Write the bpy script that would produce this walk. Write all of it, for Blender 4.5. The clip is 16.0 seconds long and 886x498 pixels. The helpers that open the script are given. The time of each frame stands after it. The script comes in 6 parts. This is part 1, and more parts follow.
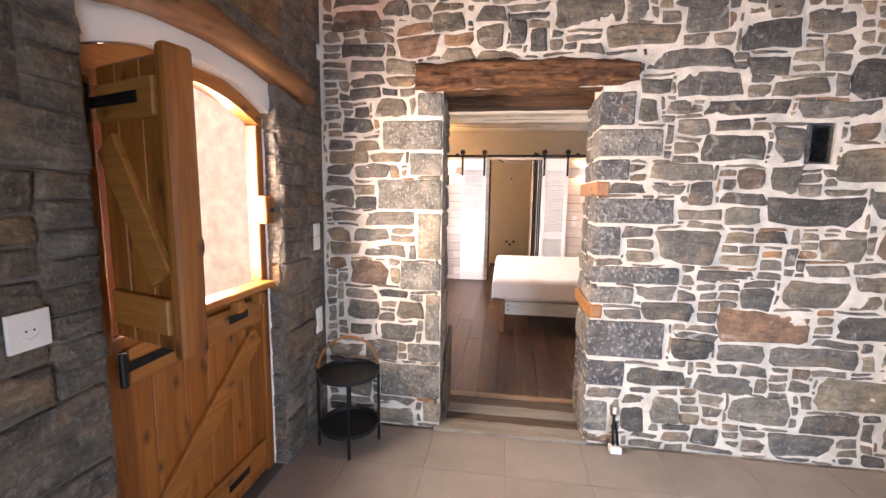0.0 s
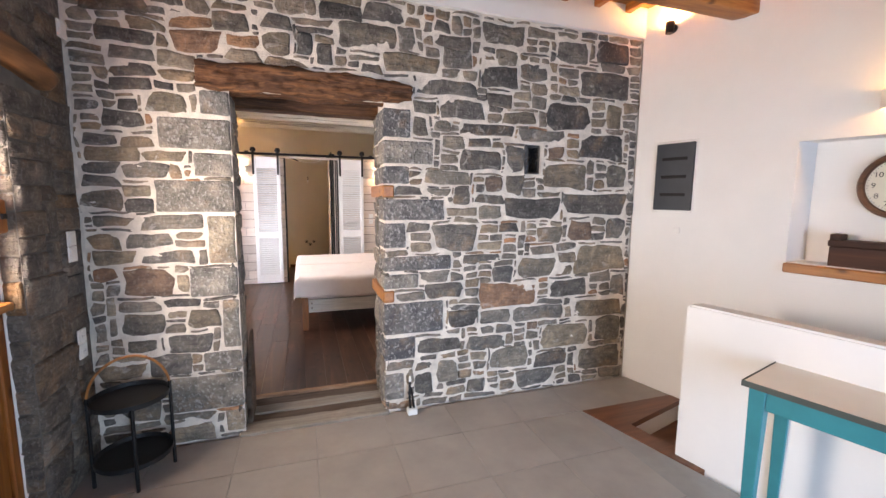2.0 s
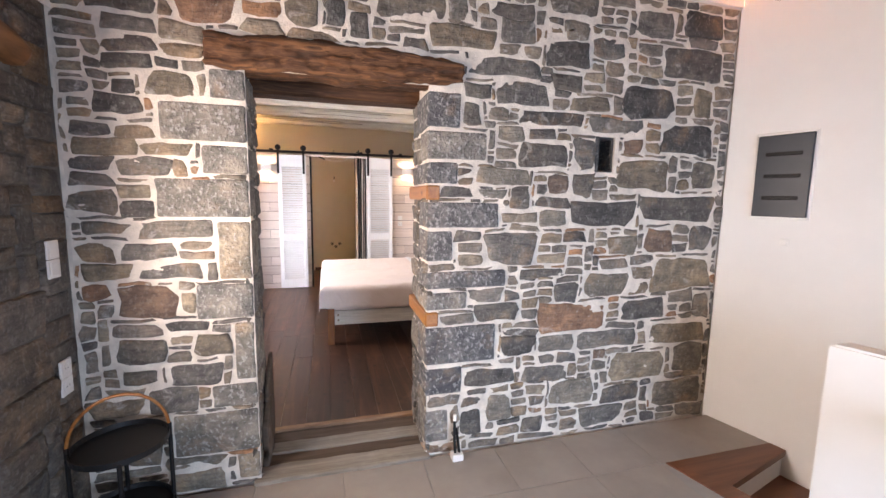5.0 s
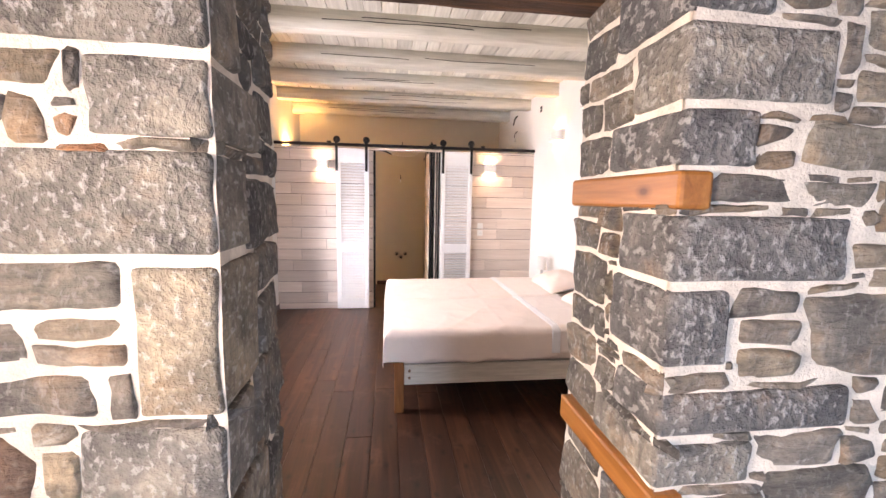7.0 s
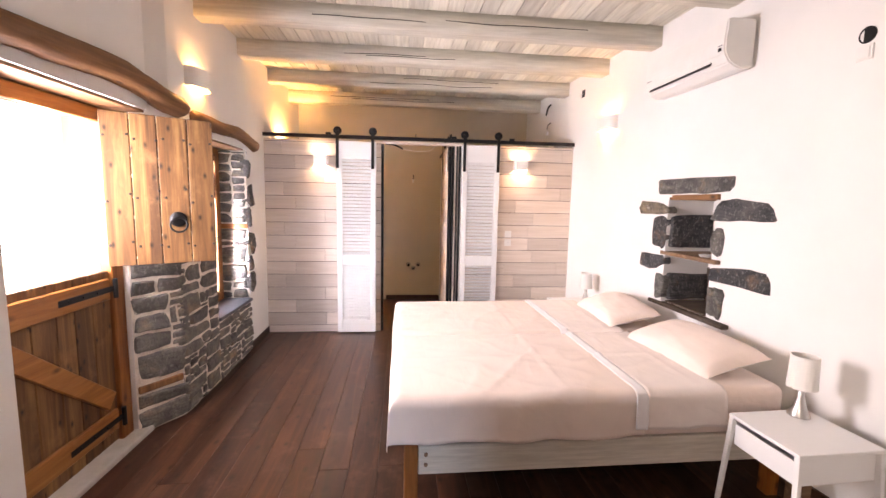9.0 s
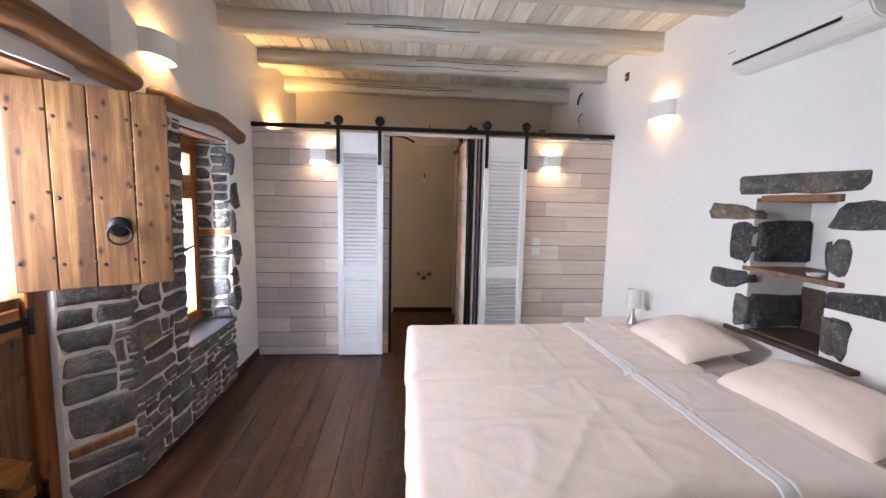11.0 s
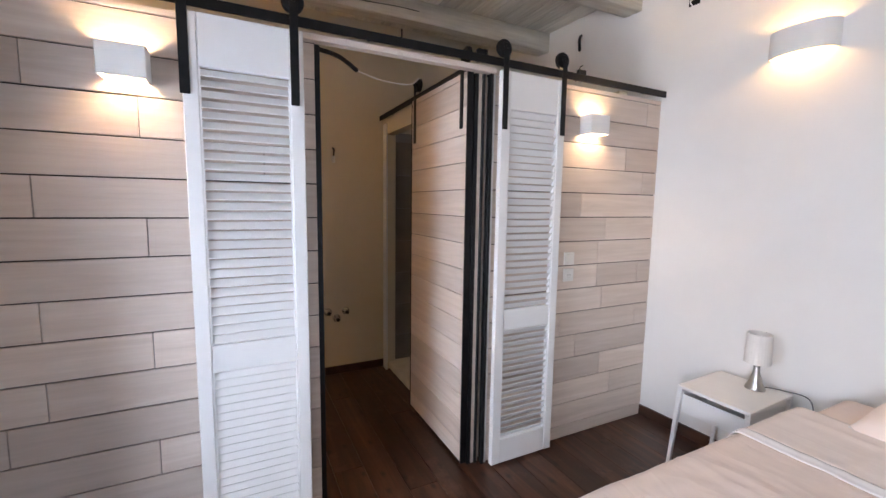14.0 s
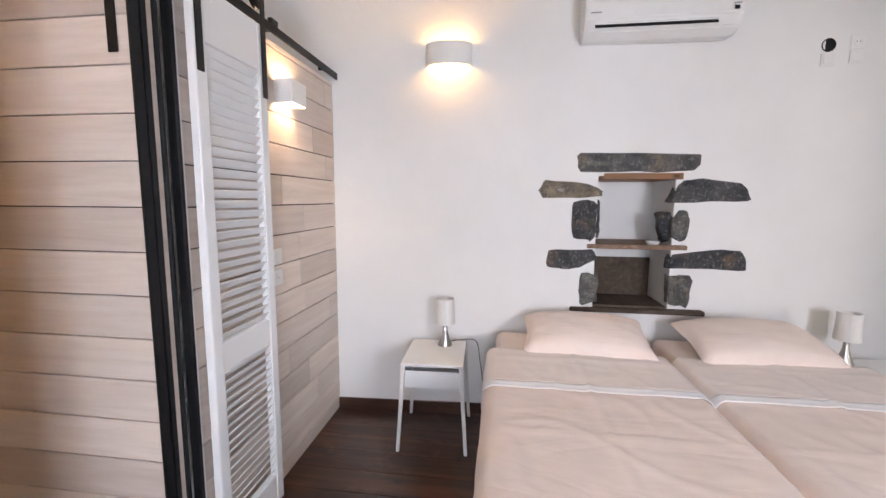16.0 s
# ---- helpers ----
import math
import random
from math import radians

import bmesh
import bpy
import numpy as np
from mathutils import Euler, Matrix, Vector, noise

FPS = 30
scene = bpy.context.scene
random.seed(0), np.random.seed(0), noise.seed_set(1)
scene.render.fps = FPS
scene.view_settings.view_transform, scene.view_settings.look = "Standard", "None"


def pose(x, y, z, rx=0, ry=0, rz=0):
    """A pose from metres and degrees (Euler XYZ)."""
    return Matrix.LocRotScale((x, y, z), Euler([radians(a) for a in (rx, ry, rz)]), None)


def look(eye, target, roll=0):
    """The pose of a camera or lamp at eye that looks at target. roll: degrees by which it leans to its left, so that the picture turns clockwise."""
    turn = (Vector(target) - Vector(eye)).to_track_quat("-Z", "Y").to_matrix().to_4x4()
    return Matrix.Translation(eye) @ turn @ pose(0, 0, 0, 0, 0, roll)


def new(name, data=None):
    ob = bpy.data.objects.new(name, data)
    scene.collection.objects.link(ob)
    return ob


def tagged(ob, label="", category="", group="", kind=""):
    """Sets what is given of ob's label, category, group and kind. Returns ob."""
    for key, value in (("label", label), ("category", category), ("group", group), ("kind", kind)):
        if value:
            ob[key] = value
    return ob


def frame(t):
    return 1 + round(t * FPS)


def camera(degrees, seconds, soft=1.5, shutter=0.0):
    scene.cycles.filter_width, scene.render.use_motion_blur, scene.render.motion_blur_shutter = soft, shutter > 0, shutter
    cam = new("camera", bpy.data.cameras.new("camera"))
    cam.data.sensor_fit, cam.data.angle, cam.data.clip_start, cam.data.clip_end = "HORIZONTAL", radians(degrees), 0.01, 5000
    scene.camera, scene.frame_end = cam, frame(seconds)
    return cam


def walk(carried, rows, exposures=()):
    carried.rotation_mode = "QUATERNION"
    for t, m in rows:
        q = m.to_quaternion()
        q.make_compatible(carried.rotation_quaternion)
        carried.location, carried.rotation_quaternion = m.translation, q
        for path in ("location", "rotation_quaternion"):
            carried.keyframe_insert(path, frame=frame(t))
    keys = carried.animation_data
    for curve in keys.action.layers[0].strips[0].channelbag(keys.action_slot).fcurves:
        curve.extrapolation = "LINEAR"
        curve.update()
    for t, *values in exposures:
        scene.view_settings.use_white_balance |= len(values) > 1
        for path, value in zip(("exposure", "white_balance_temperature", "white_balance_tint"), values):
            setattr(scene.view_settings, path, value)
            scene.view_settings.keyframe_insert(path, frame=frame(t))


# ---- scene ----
cam = camera(94.0, 16.0)
METRES, EYE, TILT, LEAN, TURN = 7.4, 1.582, 0.0, 0.0, 8.4
ROWS = [
    (0.0, 0.0, 0.0, 0.0, 0.1, -7.19, -0.8),
    (0.5, -0.0042, -0.0117, 0.0021, -10.09, -7.09, -0.69),
    (1.0, -0.0036, -0.0192, 0.0027, -18.16, -7.15, -0.62),
    (1.5, -0.0032, -0.0274, 0.0026, -23.57, -7.09, -0.59),
    (2.0, -0.0041, -0.0356, 0.0025, -27.01, -7.05, -0.61),
    (2.5, -0.0056, -0.0414, 0.0028, -28.83, -7.02, -0.64),
    (3.0, -0.0059, -0.0433, 0.0031, -29.48, -7.0, -0.65),
    (5.5, 0.0096, 0.0838, 0.0045, -21.38, -7.05, -0.94),
    (6.0, 0.0112, 0.1373, 0.0036, -18.96, -6.98, -1.0),
    (6.5, 0.0158, 0.1909, 0.0027, -17.11, -6.91, -1.03),
    (7.0, 0.0255, 0.2429, 0.0041, -15.73, -6.85, -1.09),
    (7.5, 0.0291, 0.2898, 0.0026, -14.94, -6.89, -1.14),
    (8.0, 0.0349, 0.3269, 0.0021, -14.58, -6.72, -1.15),
    (8.5, 0.0445, 0.3546, 0.0043, -14.32, -6.59, -1.15),
    (11.0, 0.0515, 0.4723, 0.0041, -13.53, -6.29, -1.24),
    (11.5, 0.0489, 0.5257, 0.0057, -13.86, -6.31, -1.3),
    (12.0, 0.038, 0.5791, 0.0049, -14.9, -6.39, -1.31),
    (12.5, 0.0279, 0.6283, 0.0049, -16.61, -6.28, -1.23),
    (13.0, 0.0244, 0.6869, 0.0034, -20.13, -6.25, -1.21),
    (13.5, 0.0257, 0.7395, 0.0004, -25.74, -6.23, -1.06),
    (14.0, 0.0294, 0.7878, -0.0013, -34.87, -6.3, -0.86),
    (14.5, 0.0391, 0.8268, -0.0031, -47.38, -6.5, -0.88),
    (15.0, 0.0388, 0.8586, -0.0057, -61.7, -6.6, -0.66),
    (15.5, 0.0361, 0.8834, -0.007, -76.62, -6.81, -0.5),
    (16.0, 0.0366, 0.9026, -0.0066, -90.47, -6.88, -0.35),
]
walk(cam, [(t, pose(0, 0, EYE, TILT, LEAN, TURN) @ pose(METRES * x, METRES * y, METRES * z, 90 + pitch, roll, yaw)) for t, x, y, z, yaw, pitch, roll in ROWS],
     exposures=[(0.0, 1.12, 7600, 28), (1.5, 0.72, 7150, 25), (3.0, 0.64, 6850, 23), (5.5, 0.86, 6950, 26), (6.5, 0.98, 7000, 27), (7.5, 0.76, 7350, 29), (8.0, 0.80, 7400, 30), (8.5, 0.86, 7450, 32), (10.8, 0.18, 6250, 20), (12.5, 0.02, 5850, 16), (14.5, 0.06, 6300, 19), (16.0, 0.08, 6350, 19)])

# ---- world, sun, large lights ----
world = bpy.data.worlds.new("sky")
scene.world = world
world.use_nodes = True
_n, _l = world.node_tree.nodes, world.node_tree.links
_sky = _n.new("ShaderNodeTexSky")
_sky.sky_type, _sky.sun_disc = "NISHITA", False
_sky.sun_elevation, _sky.sun_rotation = radians(52), radians(80)
_l.new(_sky.outputs[0], _n["Background"].inputs[0])
_n["Background"].inputs[1].default_value = 0.12


def lamp_data(name, kind, energy, colour, **kw):
    d = bpy.data.lights.new(name, kind)
    d.energy, d.color = energy, colour
    if "size" in kw:
        d.shape, d.size, d.size_y = "RECTANGLE", kw["size"][0], kw["size"][1]
    if "radius" in kw:
        d.shadow_soft_size = kw["radius"]
    if "angle" in kw:
        d.angle = radians(kw["angle"])
    return d


SUN_DIR = Vector((-0.66, 0.18, -0.73))
sun = new("sun", lamp_data("sun", "SUN", 5.0, (1, 0.95, 0.88), angle=0.5))
sun.matrix_world = look((0, 0, 12), Vector((0, 0, 12)) + SUN_DIR)

DAY = (0.86, 0.93, 1.0)
WARM = (1.0, 0.55, 0.17)


def opening_light(name, eye, target, w, h, energy, colour=DAY, spread=180):
    ob = new(name, lamp_data(name, "AREA", energy, colour, size=(w, h)))
    ob.data.spread = radians(spread)
    ob.matrix_world = look(eye, target)
    return ob


opening_light("daylight_entrance_door", (-1.42, 1.67, 1.55), (0.9, 1.80, 1.30), 0.56, 0.85, 38, (1.0, 0.94, 0.82), 150)
# Fill light; the doorway it stands in is assumed and out of view.
opening_light("fill_assumed_hall_doorway", (1.4, -2.42, 0.95), (1.15, 2.6, 0.20), 1.3, 1.7, 42, (0.50, 0.74, 1.0), 100)
opening_light("daylight_bedroom_door", (-1.98, 5.02, 1.62), (0.6, 5.9, 0.9), 0.75, 0.9, 74)
# Narrow beam added outside to put the bright band on the window jamb.
opening_light("added_beam_on_window_jamb", (-2.50, 6.20, 1.22), (-1.73, 7.18, 1.14), 0.16, 1.15, 10, (0.78, 0.89, 1.0), 14)
opening_light("daylight_bedroom_window", (-2.20, 6.68, 1.38), (-0.7, 7.72, 1.12), 0.55, 1.35, 125, (0.78, 0.89, 1.0))

# ---- materials ----


def shader(name):
    m = bpy.data.materials.new(name)
    m.use_nodes = True
    nt = m.node_tree
    return m, nt, nt.nodes, nt.links, nt.nodes["Principled BSDF"]


def coords(nt, scale=(1, 1, 1), shift=True):
    """Object coordinates, shifted from piece to piece."""
    n, l = nt.nodes, nt.links
    tc, mp = n.new("ShaderNodeTexCoord"), n.new("ShaderNodeMapping")
    mp.inputs["Scale"].default_value = scale
    l.new(tc.outputs["Object"], mp.inputs[0])
    if shift:
        info, mul = n.new("ShaderNodeObjectInfo"), n.new("ShaderNodeMath")
        mul.operation = "MULTIPLY"
        mul.inputs[1].default_value = 37.0
        l.new(info.outputs["Random"], mul.inputs[0])
        l.new(mul.outputs[0], mp.inputs["Location"])
    return mp.outputs[0]


def noise_tex(nt, vec, scale, detail=6, rough=0.6, distort=0.0):
    t = nt.nodes.new("ShaderNodeTexNoise")
    t.inputs["Scale"].default_value, t.inputs["Detail"].default_value = scale, detail
    t.inputs["Roughness"].default_value, t.inputs["Distortion"].default_value = rough, distort
    nt.links.new(vec, t.inputs["Vector"])
    return t.outputs["Fac"]


def ramp(nt, fac, stops):
    r = nt.nodes.new("ShaderNodeValToRGB")
    e = r.color_ramp.elements
    while len(e) < len(stops):
        e.new(0.5)
    for k, (p, c) in zip(e, stops):
        k.position, k.color = p, (*c, 1)
    nt.links.new(fac, r.inputs[0])
    return r.outputs[0]


def mix(nt, a, b, fac, mode="MIX"):
    m = nt.nodes.new("ShaderNodeMix")
    m.data_type, m.blend_type = "RGBA", mode
    for s, v in ((m.inputs[6], a), (m.inputs[7], b), (m.inputs[0], fac)):
        if isinstance(v, (int, float)):
            s.default_value = v
        elif isinstance(v, tuple):
            s.default_value = (*v, 1)
        else:
            nt.links.new(v, s)
    return m.outputs[2]


def bump(nt, bsdf, height, strength, distance):
    b = nt.nodes.new("ShaderNodeBump")
    b.inputs["Strength"].default_value, b.inputs["Distance"].default_value = strength, distance
    nt.links.new(height, b.inputs["Height"])
    last = bsdf.inputs["Normal"].links
    if last:
        nt.links.new(last[0].from_socket, b.inputs["Normal"])
    nt.links.new(b.outputs[0], bsdf.inputs["Normal"])


def plain(name, c, rough=0.5, metal=0.0, vary=0.12, scale=9, bumpy=0.15, dist=0.002):
    """A nearly even surface: soft patches, fine grain."""
    m, nt, n, l, p = shader(name)
    v = coords(nt)
    lo, hi = tuple(k * (1 - vary) for k in c), tuple(min(1, k * (1 + vary * 0.6)) for k in c)
    l.new(ramp(nt, noise_tex(nt, v, scale), [(0.3, lo), (0.7, hi)]), p.inputs["Base Color"])
    p.inputs["Roughness"].default_value, p.inputs["Metallic"].default_value = rough, metal
    if bumpy:
        bump(nt, p, noise_tex(nt, v, scale * 9, 4), bumpy, dist)
    return m


def stone_mat(name, palette, rough=0.85, relief=0.012, pick=0.35, smear=0.6, grain=1.0):
    """Rubble stone: each piece takes a hue of its own, with bedding, stains, smeared lime and tool marks."""
    m, nt, n, l, p = shader(name)
    v = coords(nt)
    info = n.new("ShaderNodeObjectInfo")
    geo = n.new("ShaderNodeNewGeometry")
    add, fr = n.new("ShaderNodeMath"), n.new("ShaderNodeMath")
    l.new(info.outputs["Random"], add.inputs[0])
    l.new(geo.outputs["Random Per Island"], add.inputs[1])
    fr.operation = "FRACT"
    l.new(add.outputs[0], fr.inputs[0])
    base = ramp(nt, fr.outputs[0], palette)
    blot = noise_tex(nt, v, 9, 6, 0.62, 0.5)
    base = mix(nt, base, ramp(nt, blot, [(0.28, (0.42, 0.43, 0.46)), (0.5, (0.95, 0.95, 0.95)), (0.72, (1.75, 1.66, 1.52))]), 0.9, "MULTIPLY")
    stain = noise_tex(nt, v, 4.5, 5, 0.6)
    base = mix(nt, base, (0.34, 0.20, 0.10), ramp(nt, stain, [(0.56, (0, 0, 0)), (0.74, (0.55, 0.55, 0.55))]))
    bed = noise_tex(nt, coords(nt, (5.0, 24.0, 9.0)), 1.6, 6, 0.65, 0.9)
    base = mix(nt, base, ramp(nt, bed, [(0.28, (0.50, 0.50, 0.51)), (0.5, (1.0, 1.0, 1.0)), (0.75, (1.45, 1.43, 1.40))]), 0.7, "MULTIPLY")
    fine = noise_tex(nt, v, 70, 5, 0.7)
    base = mix(nt, base, ramp(nt, fine, [(0.3, (0.70, 0.70, 0.71)), (0.7, (1.28, 1.27, 1.25))]), 0.6, "MULTIPLY")
    dust = noise_tex(nt, v, 10, 8, 0.68, 0.8)
    base = mix(nt, base, (0.60, 0.575, 0.53), ramp(nt, dust, [(0.585, (0, 0, 0)), (0.68, (smear, smear, smear))]))
    tool = noise_tex(nt, coords(nt, (62.0 * grain, 36.0 * grain, 50.0 * grain)), 1.0, 3, 0.55, 0.15)
    base = mix(nt, base, (0.64, 0.63, 0.60), ramp(nt, tool, [(0.56, (0, 0, 0)), (0.63, (pick, pick, pick))]))
    l.new(base, p.inputs["Base Color"])
    p.inputs["Roughness"].default_value = rough
    bump(nt, p, blot, 0.9, relief * 1.6)
    bump(nt, p, bed, 0.8, relief * 1.2)
    bump(nt, p, tool, min(0.9, 0.3 + pick), relief * 1.2)
    bump(nt, p, fine, 0.4, relief * 0.25)
    return m


def wood_mat(name, c_dark, c_mid, c_light, axis=0, ring=14.0, rough=0.55, knots=True, wear=0.0, relief=0.002, island=False, fine=0.6):
    """Sawn timber: long grain along one axis of the piece, knots, tone from board to board."""
    m, nt, n, l, p = shader(name)
    sc = [ring, ring, ring]
    sc[axis] = ring * 0.07
    v = coords(nt, tuple(sc))
    g = noise_tex(nt, v, 1.0, 7, 0.62, 1.4)
    v2 = coords(nt, tuple(s * 5 for s in sc))
    f = noise_tex(nt, v2, 1.0, 4, 0.6)
    col = ramp(nt, g, [(0.25, c_dark), (0.5, c_mid), (0.74, c_light)])
    col = mix(nt, col, ramp(nt, f, [(0.3, (0.72, 0.70, 0.68)), (0.6, (1.06, 1.06, 1.06))]), fine, "MULTIPLY")
    info = n.new("ShaderNodeObjectInfo")
    src = info.outputs["Random"]
    if island:
        src = n.new("ShaderNodeNewGeometry").outputs["Random Per Island"]
    col = mix(nt, col, ramp(nt, src, [(0.0, (0.78, 0.77, 0.76)), (1.0, (1.15, 1.14, 1.12))]), 0.8, "MULTIPLY")
    if knots:
        sep, com, tot = n.new("ShaderNodeSeparateXYZ"), n.new("ShaderNodeCombineXYZ"), n.new("ShaderNodeMath")
        l.new(coords(nt, tuple((3.2 if i == axis else 6.0) * knots for i in range(3))), sep.inputs[0])
        l.new(sep.outputs[axis], com.inputs[0])
        l.new(sep.outputs[(axis + 1) % 3], tot.inputs[0])
        l.new(sep.outputs[(axis + 2) % 3], tot.inputs[1])
        l.new(tot.outputs[0], com.inputs[1])
        vo = n.new("ShaderNodeTexVoronoi")
        vo.voronoi_dimensions = "2D"
        l.new(com.outputs[0], vo.inputs["Vector"])
        vo.inputs["Scale"].default_value = 1.0
        col = mix(nt, col, tuple(k * 0.45 for k in c_dark), ramp(nt, vo.outputs["Distance"], [(0.035, (0.9, 0.9, 0.9)), (0.06, (0.55, 0.55, 0.55)), (0.13, (0, 0, 0))]))
    if wear:
        w = noise_tex(nt, coords(nt, (1, 1, 1)), 5, 6, 0.7)
        col = mix(nt, col, tuple(min(1, k * 1.5 + 0.04) for k in c_light), ramp(nt, w, [(0.55, (0, 0, 0)), (0.75, (wear, wear, wear))]))
    l.new(col, p.inputs["Base Color"])
    p.inputs["Roughness"].default_value = rough
    bump(nt, p, g, 0.4, relief)
    bump(nt, p, f, 0.3, relief * 0.5)
    return m


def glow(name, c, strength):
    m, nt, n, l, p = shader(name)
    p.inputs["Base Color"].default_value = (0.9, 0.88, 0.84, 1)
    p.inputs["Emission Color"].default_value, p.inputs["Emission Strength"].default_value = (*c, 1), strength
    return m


GREY = [(0.0, (0.100, 0.098, 0.100)), (0.20, (0.23, 0.21, 0.19)), (0.38, (0.145, 0.14, 0.138)), (0.55, (0.33, 0.285, 0.225)), (0.70, (0.185, 0.175, 0.165)), (0.82, (0.26, 0.20, 0.14)),
        (0.955, (0.21, 0.20, 0.19)), (0.975, (0.34, 0.21, 0.13)), (1.0, (0.40, 0.22, 0.13))]
M_STONE = stone_mat("rubble_stone", [(p, (0.92 * c[0], 0.87 * c[1], 0.80 * c[2])) for p, c in GREY], pick=0.10, smear=0.55)
M_TONE = {"d": stone_mat("dark_grey_stone", [(0.0, (0.066, 0.063, 0.060)), (0.5, (0.112, 0.103, 0.092)), (1.0, (0.170, 0.148, 0.118))], pick=0.10, smear=0.42),
          "g": stone_mat("mid_grey_stone", [(0.0, (0.118, 0.111, 0.102)), (0.5, (0.165, 0.152, 0.134)), (1.0, (0.215, 0.192, 0.155))], pick=0.12, smear=0.5),
          "b": stone_mat("buff_stone", [(0.0, (0.155, 0.130, 0.100)), (0.5, (0.220, 0.178, 0.125)), (1.0, (0.270, 0.225, 0.165))], pick=0.10, smear=0.5),
          "r": stone_mat("rust_stone", [(0.0, (0.145, 0.105, 0.082)), (0.6, (0.200, 0.130, 0.090)), (1.0, (0.280, 0.160, 0.098))], pick=0.08, smear=0.35)}
M_QUOIN = stone_mat("pale_dressed_stone", [(0.0, (0.175, 0.170, 0.160)), (0.4, (0.245, 0.222, 0.182)), (0.7, (0.195, 0.187, 0.172)), (1.0, (0.285, 0.245, 0.185))], relief=0.016, pick=0.35, smear=0.3)
M_QUOIND = stone_mat("grey_dressed_stone", [(0.0, (0.11, 0.112, 0.118)), (0.6, (0.17, 0.165, 0.16)), (1.0, (0.24, 0.225, 0.20))], relief=0.024, pick=0.42, smear=0.45, grain=0.8)
M_JAMB = stone_mat("picked_jamb_stone", [(0.0, (0.085, 0.082, 0.078)), (0.6, (0.135, 0.125, 0.112)), (1.0, (0.19, 0.165, 0.135))], relief=0.020, pick=0.30, smear=0.25, grain=0.9)
M_DARK = stone_mat("dark_basalt", [(0.0, (0.042, 0.043, 0.046)), (0.6, (0.075, 0.075, 0.077)), (1.0, (0.11, 0.105, 0.098))], pick=0.14, smear=0.12)
M_CLAD = stone_mat("cladding_stone", [(0.0, (0.115, 0.102, 0.088)), (0.3, (0.175, 0.150, 0.122)), (0.5, (0.155, 0.118, 0.085)), (0.7, (0.165, 0.150, 0.132)), (0.90, (0.12, 0.108, 0.095)), (0.965, (0.17, 0.115, 0.07)), (1.0, (0.30, 0.16, 0.06))], relief=0.024, pick=0.12, smear=0.12)
M_PIER = stone_mat("grey_pier_stone", [(0.0, (0.088, 0.086, 0.080)), (0.5, (0.160, 0.150, 0.134)), (0.8, (0.118, 0.114, 0.106)), (1.0, (0.21, 0.185, 0.148))], pick=0.10, smear=0.28)
M_MORTAR = plain("lime_mortar", (0.74, 0.675, 0.585), 0.95, vary=0.25, scale=11, bumpy=0.8, dist=0.008)
M_GROUT = plain("dark_grout", (0.165, 0.152, 0.135), 0.95, vary=0.25, scale=14, bumpy=0.8, dist=0.006)
M_PLASTER = plain("white_plaster", (0.80, 0.79, 0.765), 0.9, vary=0.035, scale=2.2, bumpy=0.12, dist=0.004)
M_CREAM = plain("cream_plaster", (0.70, 0.64, 0.52), 0.9, vary=0.05, scale=2.2, bumpy=0.12, dist=0.004)
M_TILE = plain("grey_floor_tile", (0.30, 0.27, 0.245), 0.42, vary=0.16, scale=3.5, bumpy=0.06, dist=0.001)
M_TGROUT = plain("tile_grout", (0.30, 0.29, 0.275), 0.9, vary=0.1)
M_FLOOR = wood_mat("dark_floorboard", (0.013, 0.006, 0.004), (0.048, 0.019, 0.010), (0.130, 0.054, 0.028), 1, 8.0, 0.33, True, 0.35)
M_GAP = plain("dark_gap", (0.012, 0.008, 0.006), 0.9)
M_PANEL = wood_mat("whitewashed_plank_tile", (0.585, 0.495, 0.43), (0.66, 0.57, 0.505), (0.73, 0.65, 0.59), 0, 11.0, 0.5, False, 0.0, 0.0008, fine=0.22)
M_PANELY = wood_mat("whitewashed_plank_tile_side", (0.585, 0.495, 0.43), (0.66, 0.57, 0.505), (0.73, 0.65, 0.59), 1, 11.0, 0.5, False, 0.0, 0.0008, fine=0.22)
M_WHITE = plain("white_paint", (0.82, 0.82, 0.81), 0.45, vary=0.03, scale=4, bumpy=0.05, dist=0.001)
M_LIME = wood_mat("limewashed_timber", (0.56, 0.53, 0.45), (0.68, 0.65, 0.57), (0.76, 0.73, 0.66), 0, 8.0, 0.7, False, 0.0, 0.003)
M_LIMEY = wood_mat("limewashed_board", (0.60, 0.57, 0.49), (0.70, 0.67, 0.59), (0.76, 0.73, 0.66), 1, 8.0, 0.7, False, 0.0, 0.002, True)
M_BLACK = plain("black_iron", (0.016, 0.016, 0.017), 0.45, 0.6, vary=0.3, scale=20, bumpy=0.2)
M_PINE = wood_mat("varnished_pine", (0.12, 0.034, 0.006), (0.27, 0.088, 0.015), (0.39, 0.152, 0.032), 2, 13.0, 0.42, True)
M_PINEX = wood_mat("varnished_pine_long", (0.20, 0.068, 0.014), (0.36, 0.138, 0.030), (0.46, 0.205, 0.055), 0, 13.0, 0.42, True)
M_PINEY = wood_mat("varnished_pine_cross", (0.20, 0.068, 0.014), (0.36, 0.138, 0.030), (0.46, 0.205, 0.055), 1, 13.0, 0.42, True)
M_OLD = wood_mat("weathered_dark_beam", (0.006, 0.003, 0.002), (0.090, 0.036, 0.013), (0.25, 0.112, 0.042), 0, 26.0, 0.75, False, 0.0, 0.03)
M_LOGY = wood_mat("olive_log", (0.09, 0.038, 0.014), (0.22, 0.10, 0.038), (0.33, 0.165, 0.07), 1, 12.0, 0.6, True, 0.0, 0.006)
